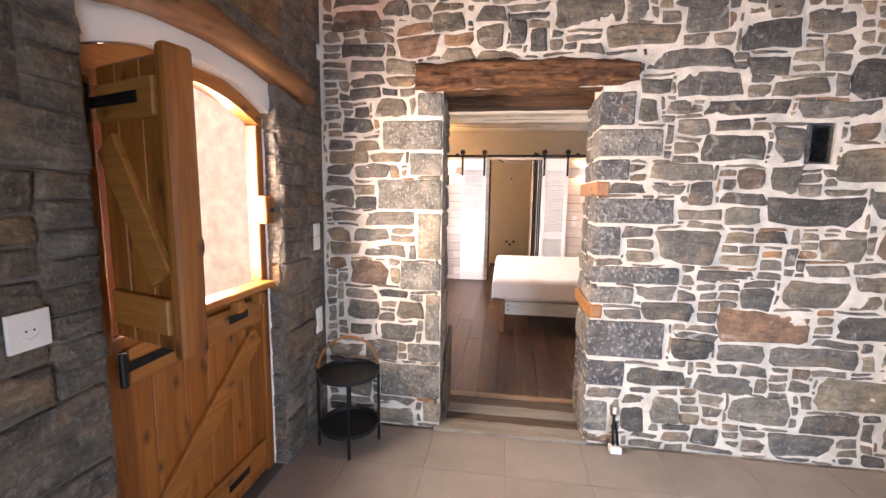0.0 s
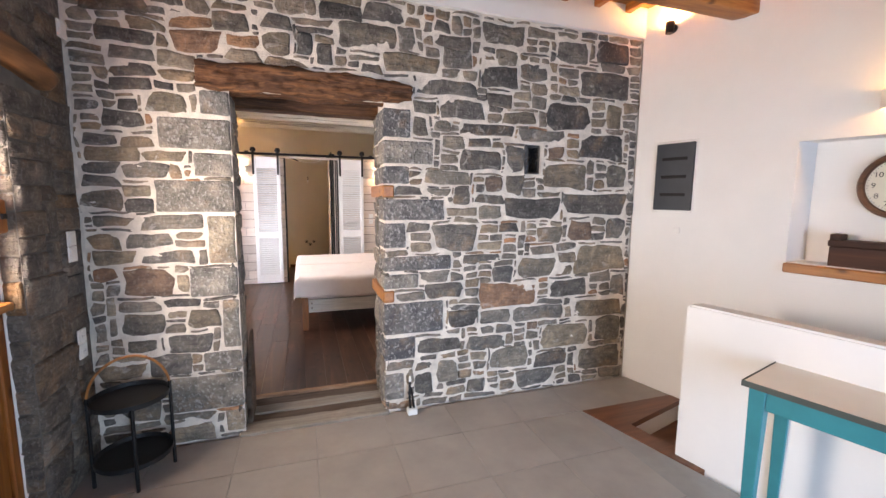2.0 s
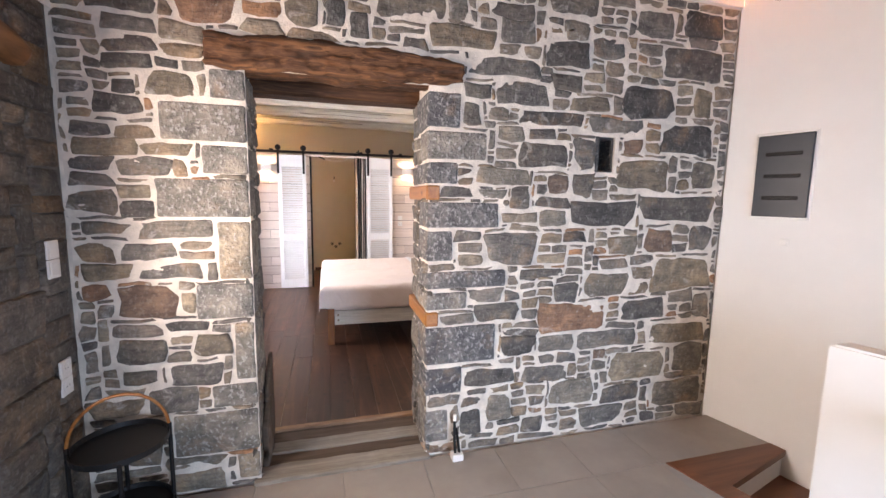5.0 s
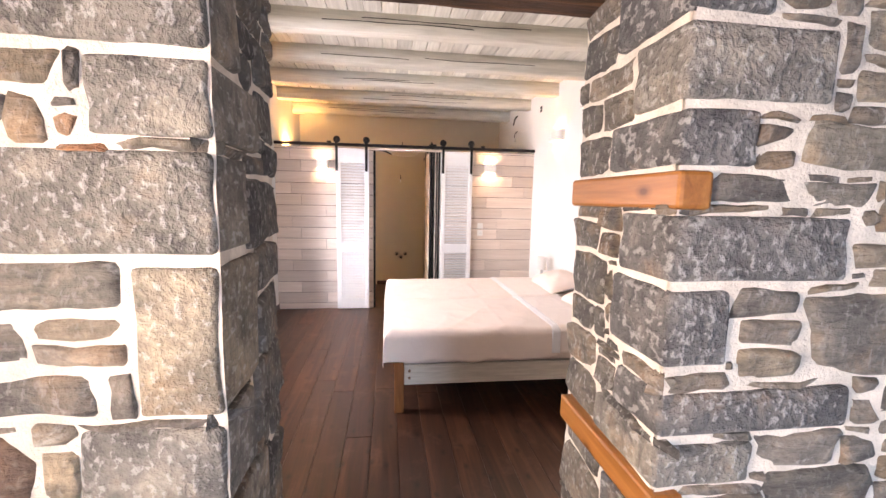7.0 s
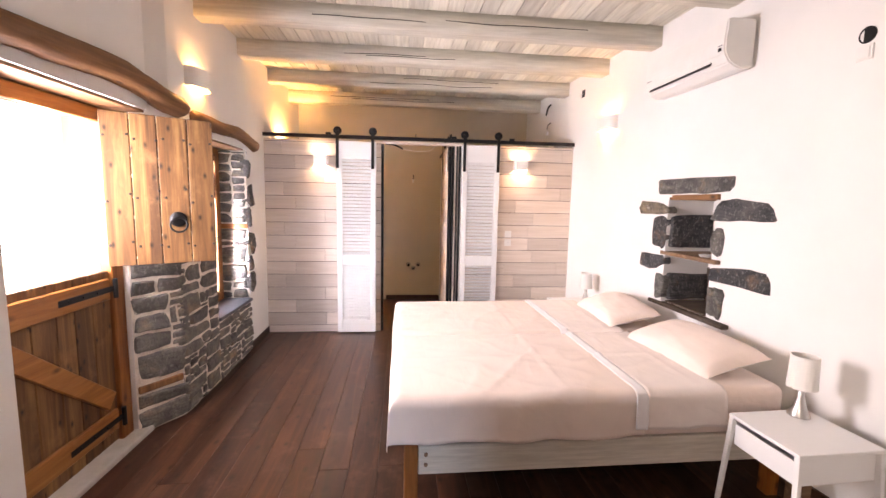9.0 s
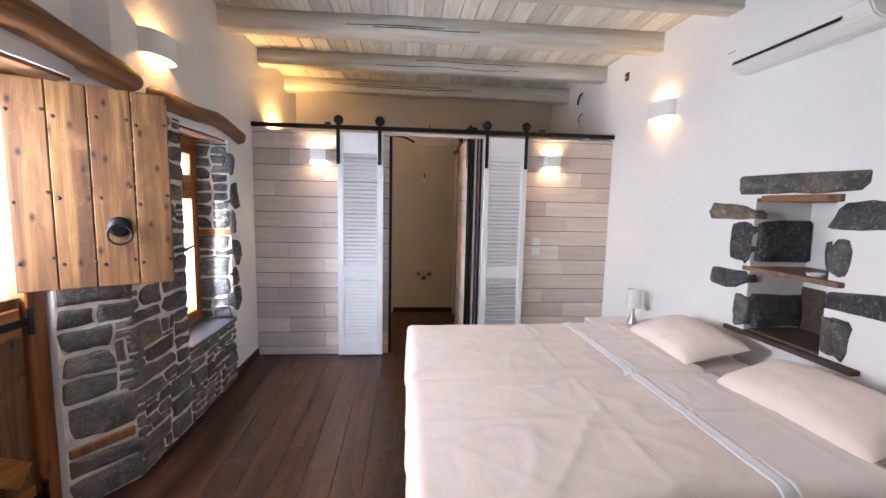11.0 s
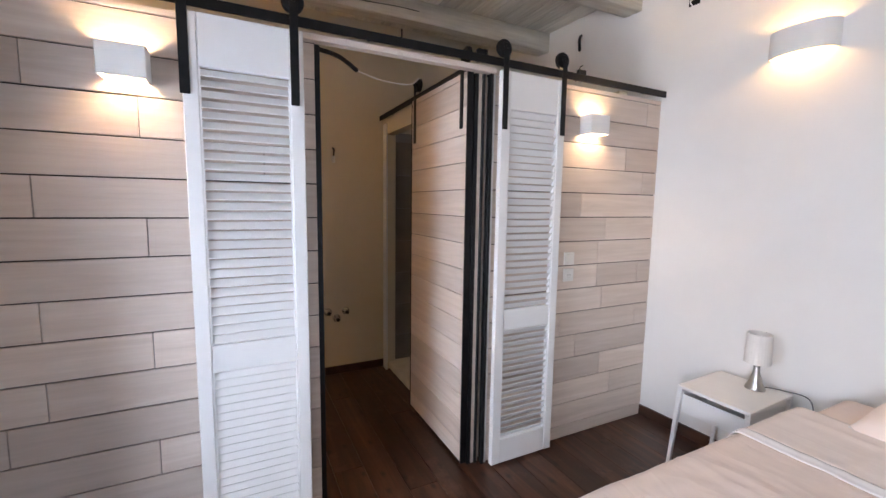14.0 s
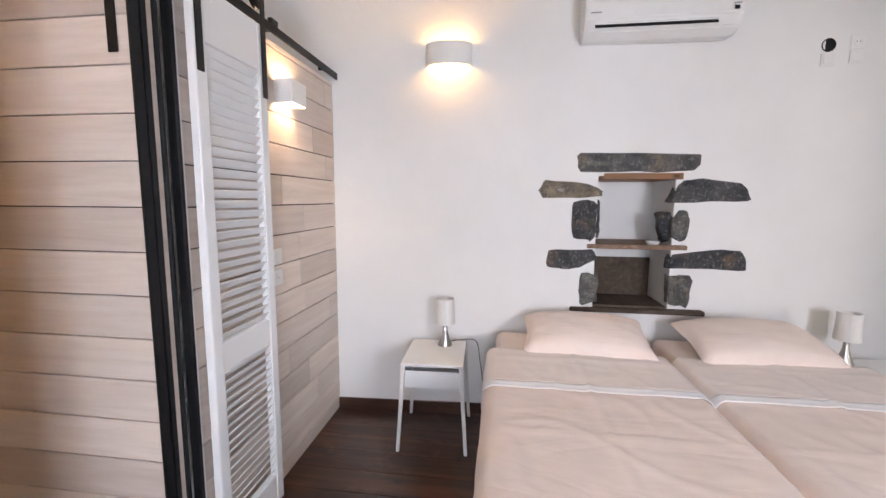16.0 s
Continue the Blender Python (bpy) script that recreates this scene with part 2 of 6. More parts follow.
M_SHUT = wood_mat("weathered_pine_board", (0.022, 0.008, 0.003), (0.150, 0.066, 0.021), (0.33, 0.178, 0.064), 2, 11.0, 0.62, 1.5, 0.3, 0.004)


def linen(name, c):
    """Cotton with soft creases running at a slant, and weave."""
    m = plain(name, c, 0.95, vary=0.04, scale=6, bumpy=0.1, dist=0.001)
    nt = m.node_tree
    bs = nt.nodes["Principled BSDF"]
    for sc, turn, st, d in ((2.2, 0.5, 0.22, 0.02), (5.0, -0.7, 0.13, 0.010)):
        vec = coords(nt, (sc, sc * 0.35, sc), False)
        vec.node.inputs["Rotation"].default_value = (0, 0, turn)
        n1 = noise_tex(nt, vec, 1.0, 3, 0.5, 1.2)
        ridge = nt.nodes.new("ShaderNodeMath")
        ridge.operation = "PINGPONG"
        ridge.inputs[1].default_value = 0.11
        nt.links.new(n1, ridge.inputs[0])
        bump(nt, bs, ridge.outputs[0], st, d * 4)
    bs.inputs["Sheen Weight"].default_value = 0.15
    return m


M_SHEET = linen("peach_bed_linen", (0.85, 0.715, 0.635))
M_TURN = linen("turned_bed_linen", (0.86, 0.765, 0.71))
M_LINING = linen("pale_bed_linen", (0.86, 0.83, 0.82))

# ---- building helpers ----


def mesh_of(name, bm, material, smooth=False):
    me = bpy.data.meshes.new(name)
    bm.to_mesh(me)
    bm.free()
    me.materials.append(material)
    if smooth:
        me.polygons.foreach_set("use_smooth", [True] * len(me.polygons))
    return me


def part(name, bm, material, parent, label="", smooth=False, m=None):
    """One mesh object under a thing or a part."""
    ob = new(name, mesh_of(name, bm, material, smooth))
    ob.parent = parent
    if m is not None:
        ob.matrix_basis = m
    return tagged(ob, label)


def thing(name, label, category, group="", m=None, kind=""):
    """An Empty at the thing's base, that parents its parts."""
    ob = new(name)
    ob.empty_display_size = 0.1
    if m is not None:
        ob.matrix_basis = m
    return tagged(ob, label, category, group, kind)


def solid(name, bm, material, label, category, kind="", smooth=False, m=None, group=""):
    ob = new(name, mesh_of(name, bm, material, smooth))
    if m is not None:
        ob.matrix_basis = m
    return tagged(ob, label, category, group, kind)


def box(x0, x1, y0, y1, z0, z1, bevel=0.0, bm=None, seg=1, m=None):
    """A box between two corners, its edges rounded, added to bm."""
    b = bmesh.new()
    r = bmesh.ops.create_cube(b, size=1)
    bmesh.ops.transform(b, verts=r["verts"], matrix=Matrix.Translation(((x0 + x1) / 2, (y0 + y1) / 2, (z0 + z1) / 2)) @ Matrix.Diagonal((x1 - x0, y1 - y0, z1 - z0, 1)))
    if bevel:
        bmesh.ops.bevel(b, geom=b.edges[:], offset=bevel, segments=seg, affect="EDGES", profile=0.5)
    if m is not None:
        bmesh.ops.transform(b, verts=b.verts[:], matrix=m)
    return merge(bm, b)


def merge(bm, b):
    if bm is None:
        return b
    tmp = bpy.data.meshes.new("tmp")
    b.to_mesh(tmp)
    b.free()
    bm.from_mesh(tmp)
    bpy.data.meshes.remove(tmp)
    return bm


def tube(p0, p1, r0, r1=None, n=14, bm=None):
    """A round bar from p0 to p1, closed at both ends."""
    b = bmesh.new()
    p0, p1 = Vector(p0), Vector(p1)
    bmesh.ops.create_cone(b, cap_ends=True, segments=n, radius1=r0, radius2=r0 if r1 is None else r1, depth=(p1 - p0).length)
    q = (p1 - p0).to_track_quat("Z", "Y").to_matrix().to_4x4()
    bmesh.ops.transform(b, verts=b.verts[:], matrix=Matrix.Translation((p0 + p1) / 2) @ q)
    return merge(bm, b)


def lathe(profile, n=24, bm=None, at=(0, 0, 0)):
    """A turned body from (radius, height) pairs."""
    b = bmesh.new()
    rings = []
    for r, z in profile:
        rings.append([b.verts.new((at[0] + r * math.cos(2 * math.pi * i / n), at[1] + r * math.sin(2 * math.pi * i / n), at[2] + z)) for i in range(n)])
    for a, c in zip(rings, rings[1:]):
        for i in range(n):
            b.faces.new((a[i], a[(i + 1) % n], c[(i + 1) % n], c[i]))
    b.faces.new(rings[0][::-1])
    b.faces.new(rings[-1])
    return merge(bm, b)


def ring_bm(centre, radius, thick, axis="Y", n=24, k=8, bm=None, arc=(0, 360)):
    b = bmesh.new()
    full = arc[1] - arc[0] >= 360
    steps = n if full else n + 1
    rows = []
    for i in range(steps):
        a = radians(arc[0] + (arc[1] - arc[0]) * i / n)
        row = []
        for j in range(k):
            c = 2 * math.pi * j / k
            rr = radius + thick * math.cos(c)
            u, w, d = rr * math.cos(a), rr * math.sin(a), thick * math.sin(c)
            p = {"Y": (u, d, w), "X": (d, u, w), "Z": (u, w, d)}[axis]
            row.append(b.verts.new(Vector(centre) + Vector(p)))
        rows.append(row)
    for i in range(n):
        a, c = rows[i], rows[(i + 1) % steps]
        for j in range(k):
            b.faces.new((a[j], a[(j + 1) % k], c[(j + 1) % k], c[j]))
    bmesh.ops.recalc_face_normals(b, faces=b.faces[:])
    return merge(bm, b)


def cable(points, r, n=6, bm=None, steps=8):
    """A thin round cord through the points."""
    b = bmesh.new()
    pts = [Vector(p) for p in points]
    path = []
    for i in range(len(pts) - 1):
        p0, p1, p2, p3 = pts[max(0, i - 1)], pts[i], pts[i + 1], pts[min(len(pts) - 1, i + 2)]
        for s in range(steps):
            t = s / steps
            path.append(0.5 * ((2 * p1) + (p2 - p0) * t + (2 * p0 - 5 * p1 + 4 * p2 - p3) * t * t + (3 * p1 - p0 - 3 * p2 + p3) * t ** 3))
    path.append(pts[-1])
    rows = []
    for i, p in enumerate(path):
        d = (path[min(i + 1, len(path) - 1)] - path[max(i - 1, 0)]).normalized()
        q = d.to_track_quat("Z", "Y").to_matrix()
        rows.append([b.verts.new(p + q @ Vector((r * math.cos(2 * math.pi * j / n), r * math.sin(2 * math.pi * j / n), 0))) for j in range(n)])
    for a, c in zip(rows, rows[1:]):
        for j in range(n):
            b.faces.new((a[j], a[(j + 1) % n], c[(j + 1) % n], c[j]))
    b.faces.new(rows[0][::-1])
    b.faces.new(rows[-1])
    return merge(bm, b)


def log_bm(p0, p1, r, wob=0.02, n=12, steps=24, seed=0, squash=0.8, flat=0.0):
    """A crooked round log with knots from p0 to p1."""
    b = bmesh.new()
    p0, p1 = Vector(p0), Vector(p1)
    d = (p1 - p0).normalized()
    side = d.cross(Vector((0, 0, 1))).normalized()
    up = side.cross(d)
    rows = []
    for i in range(steps + 1):
        t = i / steps
        c = p0.lerp(p1, t) + up * (wob * noise.noise((t * 2.2, seed, 0)) + flat * math.sin(math.pi * t)) + side * 0.5 * wob * noise.noise((t * 3, seed, 5))
        taper = 1.0 - 0.35 * max(0, abs(t - 0.5) * 2 - 0.93) / 0.07
        row = []
        for j in range(n):
            a = 2 * math.pi * j / n
            rr = r * taper * (1 + 0.16 * noise.noise((t * 4, math.cos(a) * 1.2 + seed, math.sin(a) * 1.2)) + 0.06 * noise.noise((t * 14, math.cos(a) * 3, seed + math.sin(a) * 3)))
            row.append(b.verts.new(c + side * rr * math.cos(a) + up * rr * squash * math.sin(a)))
        rows.append(row)
    for a, c in zip(rows, rows[1:]):
        for j in range(n):
            b.faces.new((a[j], a[(j + 1) % n], c[(j + 1) % n], c[j]))
    b.faces.new(rows[0][::-1])
    b.faces.new(rows[-1])
    bmesh.ops.recalc_face_normals(b, faces=b.faces[:])
    return b


# masonry: rectangles packed without a regular course, then rounded and roughened


def packed(rng, w, h, blocked=(), cell=0.024, big=0.42, mid=0.32, bw=(0.22, 0.46), bh=(0.09, 0.19), mw=(0.12, 0.32), mh=(0.05, 0.10), sw=(0.05, 0.16), sh=(0.024, 0.05)):
    nu, nv = int(round(w / cell)), int(round(h / cell))
    used = np.zeros((nv, nu), bool)
    for u0, u1, v0, v1 in blocked:
        used[max(0, int(round(v0 / cell))):max(0, int(round(v1 / cell))), max(0, int(round(u0 / cell))):max(0, int(round(u1 / cell)))] = True
    out = []
    for j in range(nv):
        for i in range(nu):
            if used[j, i]:
                continue
            k = rng.random()
            (a, b), (c, d) = (bw, bh) if k < big else (mw, mh) if k < big + mid else (sw, sh)
            cw, ch = max(1, round(rng.uniform(a, b) / cell)), max(1, round(rng.uniform(c, d) / cell))
            free = 0
            while i + free < nu and free < cw and not used[j, i + free]:
                free += 1
            cw = free
            left = 0
            while i + cw + left < nu and left < 4 and not used[j, i + cw + left]:
                left += 1
            if left < 4 and left <= max(1, cw // 2):
                cw += left
            if cw <= 3 and rng.random() < 0.75:
                ch = rng.choice((2, 3, 3, 4, 5))
            else:
                ch = min(ch, max(1, round(cw * 0.6)))
            ch = min(ch, nv - j)
            while ch > 1 and used[j:j + ch, i:i + cw].any():
                ch -= 1
            used[j:j + ch, i:i + cw] = True
            out.append((i * cell, (i + cw) * cell, j * cell, (j + ch) * cell))
    return out


def stone_bm(rng, w, h, gap, depth, back=0.02, rough=1.0):
    """One stone about its own middle: u across, v up, its face towards +w. A split block with uneven sides and knocked-off corners."""
    b = bmesh.new()
    a, c = max(0.009, w / 2 - gap / 2), max(0.007, h / 2 - gap / 2)
    small = min(a, c)
    pts = []
    taper_u, taper_v = rng.uniform(-0.16, 0.16) * rough, rng.uniform(-0.16, 0.16) * rough
    for k, (su, sv) in enumerate(((1, -1), (1, 1), (-1, 1), (-1, -1))):
        u, v = su * (a - rng.uniform(0, 0.20) * small * rough), sv * (c - rng.uniform(0, 0.18) * small * rough)
        cut = 0.95 if rng.random() < 0.25 * rough else 0.30
        nu, nv = rng.uniform(0.06, cut) * small * max(0.35, rough), rng.uniform(0.06, cut) * small * max(0.35, rough)
        pair = [(u - su * nu, v), (u, v - sv * nv)]
        pts += pair if su * sv < 0 else pair[::-1]
        bow = rng.uniform(-0.16, 0.07) * small * rough
        if k % 2 == 0 and c > 0.045:
            pts.append((su * (a + bow), rng.uniform(-0.4, 0.4) * c))
        elif k % 2 == 1 and a > 0.045:
            pts.append((rng.uniform(-0.4, 0.4) * a, sv * (c + bow)))
    pts = [(u * (1 + taper_u * v / c), v * (1 + taper_v * u / a)) for u, v in pts]
    fine = []
    for (ua, va), (ub, vb) in zip(pts, pts[1:] + pts[:1]):
        ln = math.hypot(ub - ua, vb - va)
        cuts = max(1, min(4, int(ln / 0.034)))
        for i in range(cuts):
            f = i / cuts
            jag = rng.uniform(-0.12, 0.05) * min(small, 0.05) * max(0.35, rough)
            u, v = ua + (ub - ua) * f, va + (vb - va) * f
            r = max(1e-4, math.hypot(u, v))
            fine.append((u * (1 + jag / r), v * (1 + jag / r)))
    pts = fine
    n = len(pts)
    rings = []
    lu, lv = rng.uniform(-0.45, 0.45) * depth / a, rng.uniform(-0.45, 0.45) * depth / c
    for inset, z in ((-0.003, -back), (0.0, depth * 0.2), (0.0035, depth * 0.75), (0.011, depth), (None, depth)):
        k = 0.45 if inset is None else 1 - min(0.4, inset / small)
        row = []
        for u, v in pts:
            lift = (u * lu + v * lv) * k + rng.uniform(-0.12, 0.12) * depth if z > depth * 0.5 else 0
            row.append(b.verts.new((u * k, v * k, z + lift)))
        rings.append(row)
    for r, s in zip(rings, rings[1:]):
        for i in range(n):
            b.faces.new((r[i], r[(i + 1) % n], s[(i + 1) % n], s[i]))
    top = b.verts.new((0, 0, depth * rng.uniform(0.95, 1.15)))
    for i in range(n):
        b.faces.new((rings[-1][i], rings[-1][(i + 1) % n], top))
    bmesh.ops.recalc_face_normals(b, faces=b.faces[:])
    return b


def mortar_bed(parent, m, w, h, holes=(), low=0.000, high=0.0125, cell=0.018):
    """Trowelled lime between the stones: an uneven sheet that laps over their edges."""
    nu, nv = int(w / cell), int(h / cell)
    verts, faces = [], []
    for j in range(nv + 1):
        for i in range(nu + 1):
            u, v = w * i / nu, h * j / nv
            q = 0.5 + 0.75 * noise.noise((u * 7.0, v * 9.0, 1.3)) + 0.35 * noise.noise((u * 23.0, v * 26.0, 4.1))
            verts.append(m @ Vector((u, v, low + (high - low) * min(1.25, max(0.0, q)))))
    for j in range(nv):
        for i in range(nu):
            u, v = w * (i + 0.5) / nu, h * (j + 0.5) / nv
            if any(a < u < b and c < v < d for a, b, c, d in holes):
                continue
            k = j * (nu + 1) + i
            faces.append((k, k + 1, k + nu + 2, k + nu + 1))
    me = bpy.data.meshes.new("mortar_bed")
    me.from_pydata(verts, [], faces)
    me.materials.append(M_MORTAR)
    me.polygons.foreach_set("use_smooth", [True] * len(me.polygons))
    ob = new("mortar_bed", me)
    ob.parent = parent
    return ob


def wall_frame(origin, u, v=(0, 0, 1)):
    u, v = Vector(u).normalized(), Vector(v).normalized()
    w = u.cross(v)
    m = Matrix.Identity(4)
    for i, col in enumerate((u, v, w)):
        m.col[i][:3] = col
    m.translation = origin
    return m


def sway(b, u, v, amount):
    """Bends a stone's outline with the slow drift of the courses, so that no joint runs straight."""
    for p in b.verts:
        q = Vector((u + p.co.x, v + p.co.y, 0.0))
        p.co.x += amount * (noise.noise(q * 6.0 + Vector((3, 1, 0))) + 0.45 * noise.noise(q * 19.0 + Vector((0, 8, 0))))
        p.co.y += amount * (0.9 * noise.noise(q * 6.0 + Vector((7, 4, 5))) + 0.45 * noise.noise(q * 17.0 + Vector((2, 0, 9))))


def masonry(wall, frame_m, rects, seed, material, gap=0.022, depth=0.022, near=None, rough=1.0, name="stone", bend=0.0, skip=0.0):
    """Lays stones on a wall's face; those outside near are one joined part. A fifth entry of a rectangle names its tone."""
    rng = random.Random(seed)
    rest = None
    for u0, u1, v0, v1, *tone in rects:
        if skip and (u1 - u0) * (v1 - v0) < 0.004 and rng.random() < skip:
            continue
        b = stone_bm(rng, u1 - u0, v1 - v0, gap * rng.uniform(0.6, 1.5), depth * rng.uniform(0.7, 1.25), rough=rough)
        if bend:
            sway(b, (u0 + u1) / 2, (v0 + v1) / 2, bend)
        m = frame_m @ Matrix.Translation(((u0 + u1) / 2, (v0 + v1) / 2, 0)) @ Matrix.Rotation(rng.uniform(-0.05, 0.05) * rough, 4, "Z")
        if near is None or near(u0, u1, v0, v1):
            part(name, b, M_TONE[tone[0]] if tone else material, wall, smooth=True, m=m)
        else:
            bmesh.ops.transform(b, verts=b.verts[:], matrix=m)
            rest = merge(rest, b)
    if rest is not None:
        tagged(part("small_stones", rest, material, wall, smooth=True), kind="stuff")


def quoin_bm(rng, fx, dy, h, sign):
    """A dressed corner block: fx along the wall's face, dy into the opening; its corner at the origin, sign -1 runs to -x."""
    b = box(0, fx, 0, dy, 0, h, 0.012, seg=2)
    bmesh.ops.subdivide_edges(b, edges=[e for e in b.edges if e.calc_length() > 0.08], cuts=2, use_grid_fill=True)
    for v in b.verts:
        s = v.co * 14
        v.co += Vector((noise.noise(s + Vector((rng.random() * 0.01, 3, 1))), noise.noise(s + Vector((7, 1, 2))), 0.6 * noise.noise(s + Vector((2, 9, 4))))) * 0.008
    if sign < 0:
        bmesh.ops.transform(b, verts=b.verts[:], matrix=Matrix.Diagonal((-1, 1, 1, 1)))
        bmesh.ops.reverse_faces(b, faces=b.faces[:])
    return b

# ---- large structure ----
WALL_Y0, WALL_Y1 = 2.655, 3.19       # the rubble wall between hall and bedroom
JL, JR = -0.405, 0.545               # its doorway
BED_L, PART_Y, BACK_Y = -1.63, 7.78, 9.46
FLOOR_B = 0.02
HALL_L, HALL_BACK, HALL_TOP = -1.215, -2.55, 3.16
CEIL_B = 3.12


def right_b(y):
    """The bedroom's long wall, which runs slightly askew."""
    return 2.032 + 0.058 * (PART_Y - y)


def right_h(y):
    """The hall's white wall by the stairs, askew too."""
    return 2.735 + 0.25 * (2.64 - y)


def prism(pts, z0, z1, bm=None):
    b = bmesh.new()
    lo = [b.verts.new((x, y, z0)) for x, y in pts]
    hi = [b.verts.new((x, y, z1)) for x, y in pts]
    b.faces.new(lo[::-1])
    b.faces.new(hi)
    for i in range(len(pts)):
        j = (i + 1) % len(pts)
        b.faces.new((lo[i], lo[j], hi[j], hi[i]))
    bmesh.ops.recalc_face_normals(b, faces=b.faces[:])
    return merge(bm, b)


# floors
hall_floor = prism([(-1.6, 2.62), (right_h(2.62) + 0.2, 2.62), (right_h(2.21) + 0.2, 2.21), (1.985, 2.21), (2.79, -1.0), (right_h(-1.0) + 0.2, -1.0), (right_h(HALL_BACK) + 0.2, HALL_BACK), (-1.6, HALL_BACK)], -0.2, -0.004)
hall_floor = solid("floor_hall", hall_floor, M_TGROUT, "grey porcelain floor tiles with thin joints", "floor", "structure")
bed_floor = solid("floor_bedroom", box(BED_L - 0.5, 2.6, WALL_Y1 - 0.02, BACK_Y, -0.2, FLOOR_B - 0.008), M_GAP, "dark stained wide wooden floorboards", "floor", "structure")

# the rubble wall
JLB, JRB = -0.44, 0.575              # the doorway widens towards the bedroom
w = prism([(-2.15, WALL_Y0), (JL - 0.012, WALL_Y0), (JLB - 0.012, WALL_Y1), (-2.15, WALL_Y1)], -0.2, 3.3)
PH = (1.672, 1.80, 1.795, 2.02)       # the put-log hole
w = prism([(JR + 0.012, WALL_Y0), (PH[0], WALL_Y0), (PH[0], WALL_Y1), (JRB + 0.012, WALL_Y1)], -0.2, 3.3, w)
w = prism([(PH[1], WALL_Y0), (3.1, WALL_Y0), (3.1, WALL_Y1), (PH[1], WALL_Y1)], -0.2, 3.3, w)
w = box(PH[0], PH[1], WALL_Y0, WALL_Y1, -0.2, PH[2], bm=w)
w = box(PH[0], PH[1], WALL_Y0, WALL_Y1, PH[3], 3.3, bm=w)
w = box(PH[0], PH[1], WALL_Y0 + 0.24, WALL_Y1, PH[2], PH[3], bm=w)
w = prism([(JL - 0.012, WALL_Y0), (JR + 0.012, WALL_Y0), (JRB + 0.012, WALL_Y1), (JLB - 0.012, WALL_Y1)], 2.42, 3.3, w)
wall_stone = solid("wall_stone", w, M_MORTAR, "rubble stone wall with pale lime mortar joints", "wall", "structure")
solid("wall_plaster_band", prism([(HALL_L - 0.05, WALL_Y0 - 0.03), (right_h(2.64) + 0.1, WALL_Y0 - 0.03), (right_h(2.64) + 0.1, WALL_Y0 + 0.01), (HALL_L - 0.05, WALL_Y0 + 0.01)], 2.925, 3.3), M_PLASTER, "white plaster band above the stone wall", "wall", "structure")

# hall: door wall, back wall, white wall by the stairs
DOOR_Y0, DOOR_Y1 = 1.07, 2.11
w = box(HALL_L - 0.17, HALL_L, HALL_BACK, DOOR_Y0, -0.2, 3.3)
w = box(HALL_L - 0.17, HALL_L, DOOR_Y1, WALL_Y0, -0.2, 3.3, bm=w)
w = box(HALL_L - 0.17, HALL_L, DOOR_Y0, DOOR_Y1, 2.30, 3.3, bm=w)
wall_clad = solid("wall_entrance", w, M_GROUT, "wall clad in coursed grey brown stone", "wall", "structure")
w = prism([(right_h(2.64), 2.64), (right_h(2.64) + 0.25, 2.64), (right_h(HALL_BACK) + 0.25, HALL_BACK), (right_h(HALL_BACK), HALL_BACK)], 1.98, 3.3)
RY0, RY1 = 1.56, 0.30                # the recess with the shelf
for y0, y1, z0, z1 in ((2.64, RY0, -2.6, 1.98), (RY1, HALL_BACK, -2.6, 1.98), (RY0, RY1, -2.6, 1.21)):
    prism([(right_h(y0), y0), (right_h(y0) + 0.25, y0), (right_h(y1) + 0.25, y1), (right_h(y1), y1)], z0, z1, w)
prism([(right_h(RY0) + 0.18, RY0), (right_h(RY0) + 0.25, RY0), (right_h(RY1) + 0.25, RY1), (right_h(RY1) + 0.18, RY1)], 1.21, 1.98, w)
solid("wall_stairs", w, M_PLASTER, "smooth white plaster wall with a shelf recess", "wall", "structure")
# Back wall out of view; its doorway is assumed, an opening for fill light.
w = box(-1.6, 0.7, HALL_BACK - 0.3, HALL_BACK, -0.2, 3.3)
w = box(2.1, 4.5, HALL_BACK - 0.3, HALL_BACK, -2.6, 3.3, bm=w)
w = box(0.7, 2.1, HALL_BACK - 0.3, HALL_BACK, 2.1, 3.3, bm=w)
solid("wall_hall_back", w, M_PLASTER, "unseen white plaster wall with an assumed wide doorway", "wall", "structure")
# the low wall at the stairwell
HW = [(2.200 + 0.225 * (1.575 - y), y) for y in (1.575, -1.0)]
w = prism([HW[0], HW[1], (HW[1][0] + 0.12, HW[1][1]), (HW[0][0] + 0.12, HW[0][1])], -0.2, 0.978)
bmesh.ops.bevel(w, geom=[e for e in w.edges if all(v.co.z > 0.9 for v in e.verts)], offset=0.012, segments=2, affect="EDGES")
solid("wall_low", w, M_PLASTER, "low white plaster wall beside the stairwell", "wall", "structure")

# bedroom: left wall with door and window, right wall with the niche, back wall
LW = BED_L - 0.50
BD0, BD1 = 4.58, 5.60                # door opening
BW0, BW1, BWZ0, BWZ1 = 6.44, 7.22, 0.575, 2.10
w = box(LW, BED_L, WALL_Y1, BD0, -0.2, 3.3)
w = box(LW, BED_L, BD0, BD1, 2.14, 3.3, bm=w)
w = prism([(LW, BD1), (LW, BW0 + 0.06), (BED_L, BW0), (BED_L, BD1 + 0.25), (-1.80, BD1)], -0.2, 3.3, w)
w = box(LW, BED_L, BW0 + 0.0, BW1, -0.2, BWZ0 - 0.03, bm=w)
w = box(LW, BED_L, BW0, BW1, BWZ1, 3.3, bm=w)
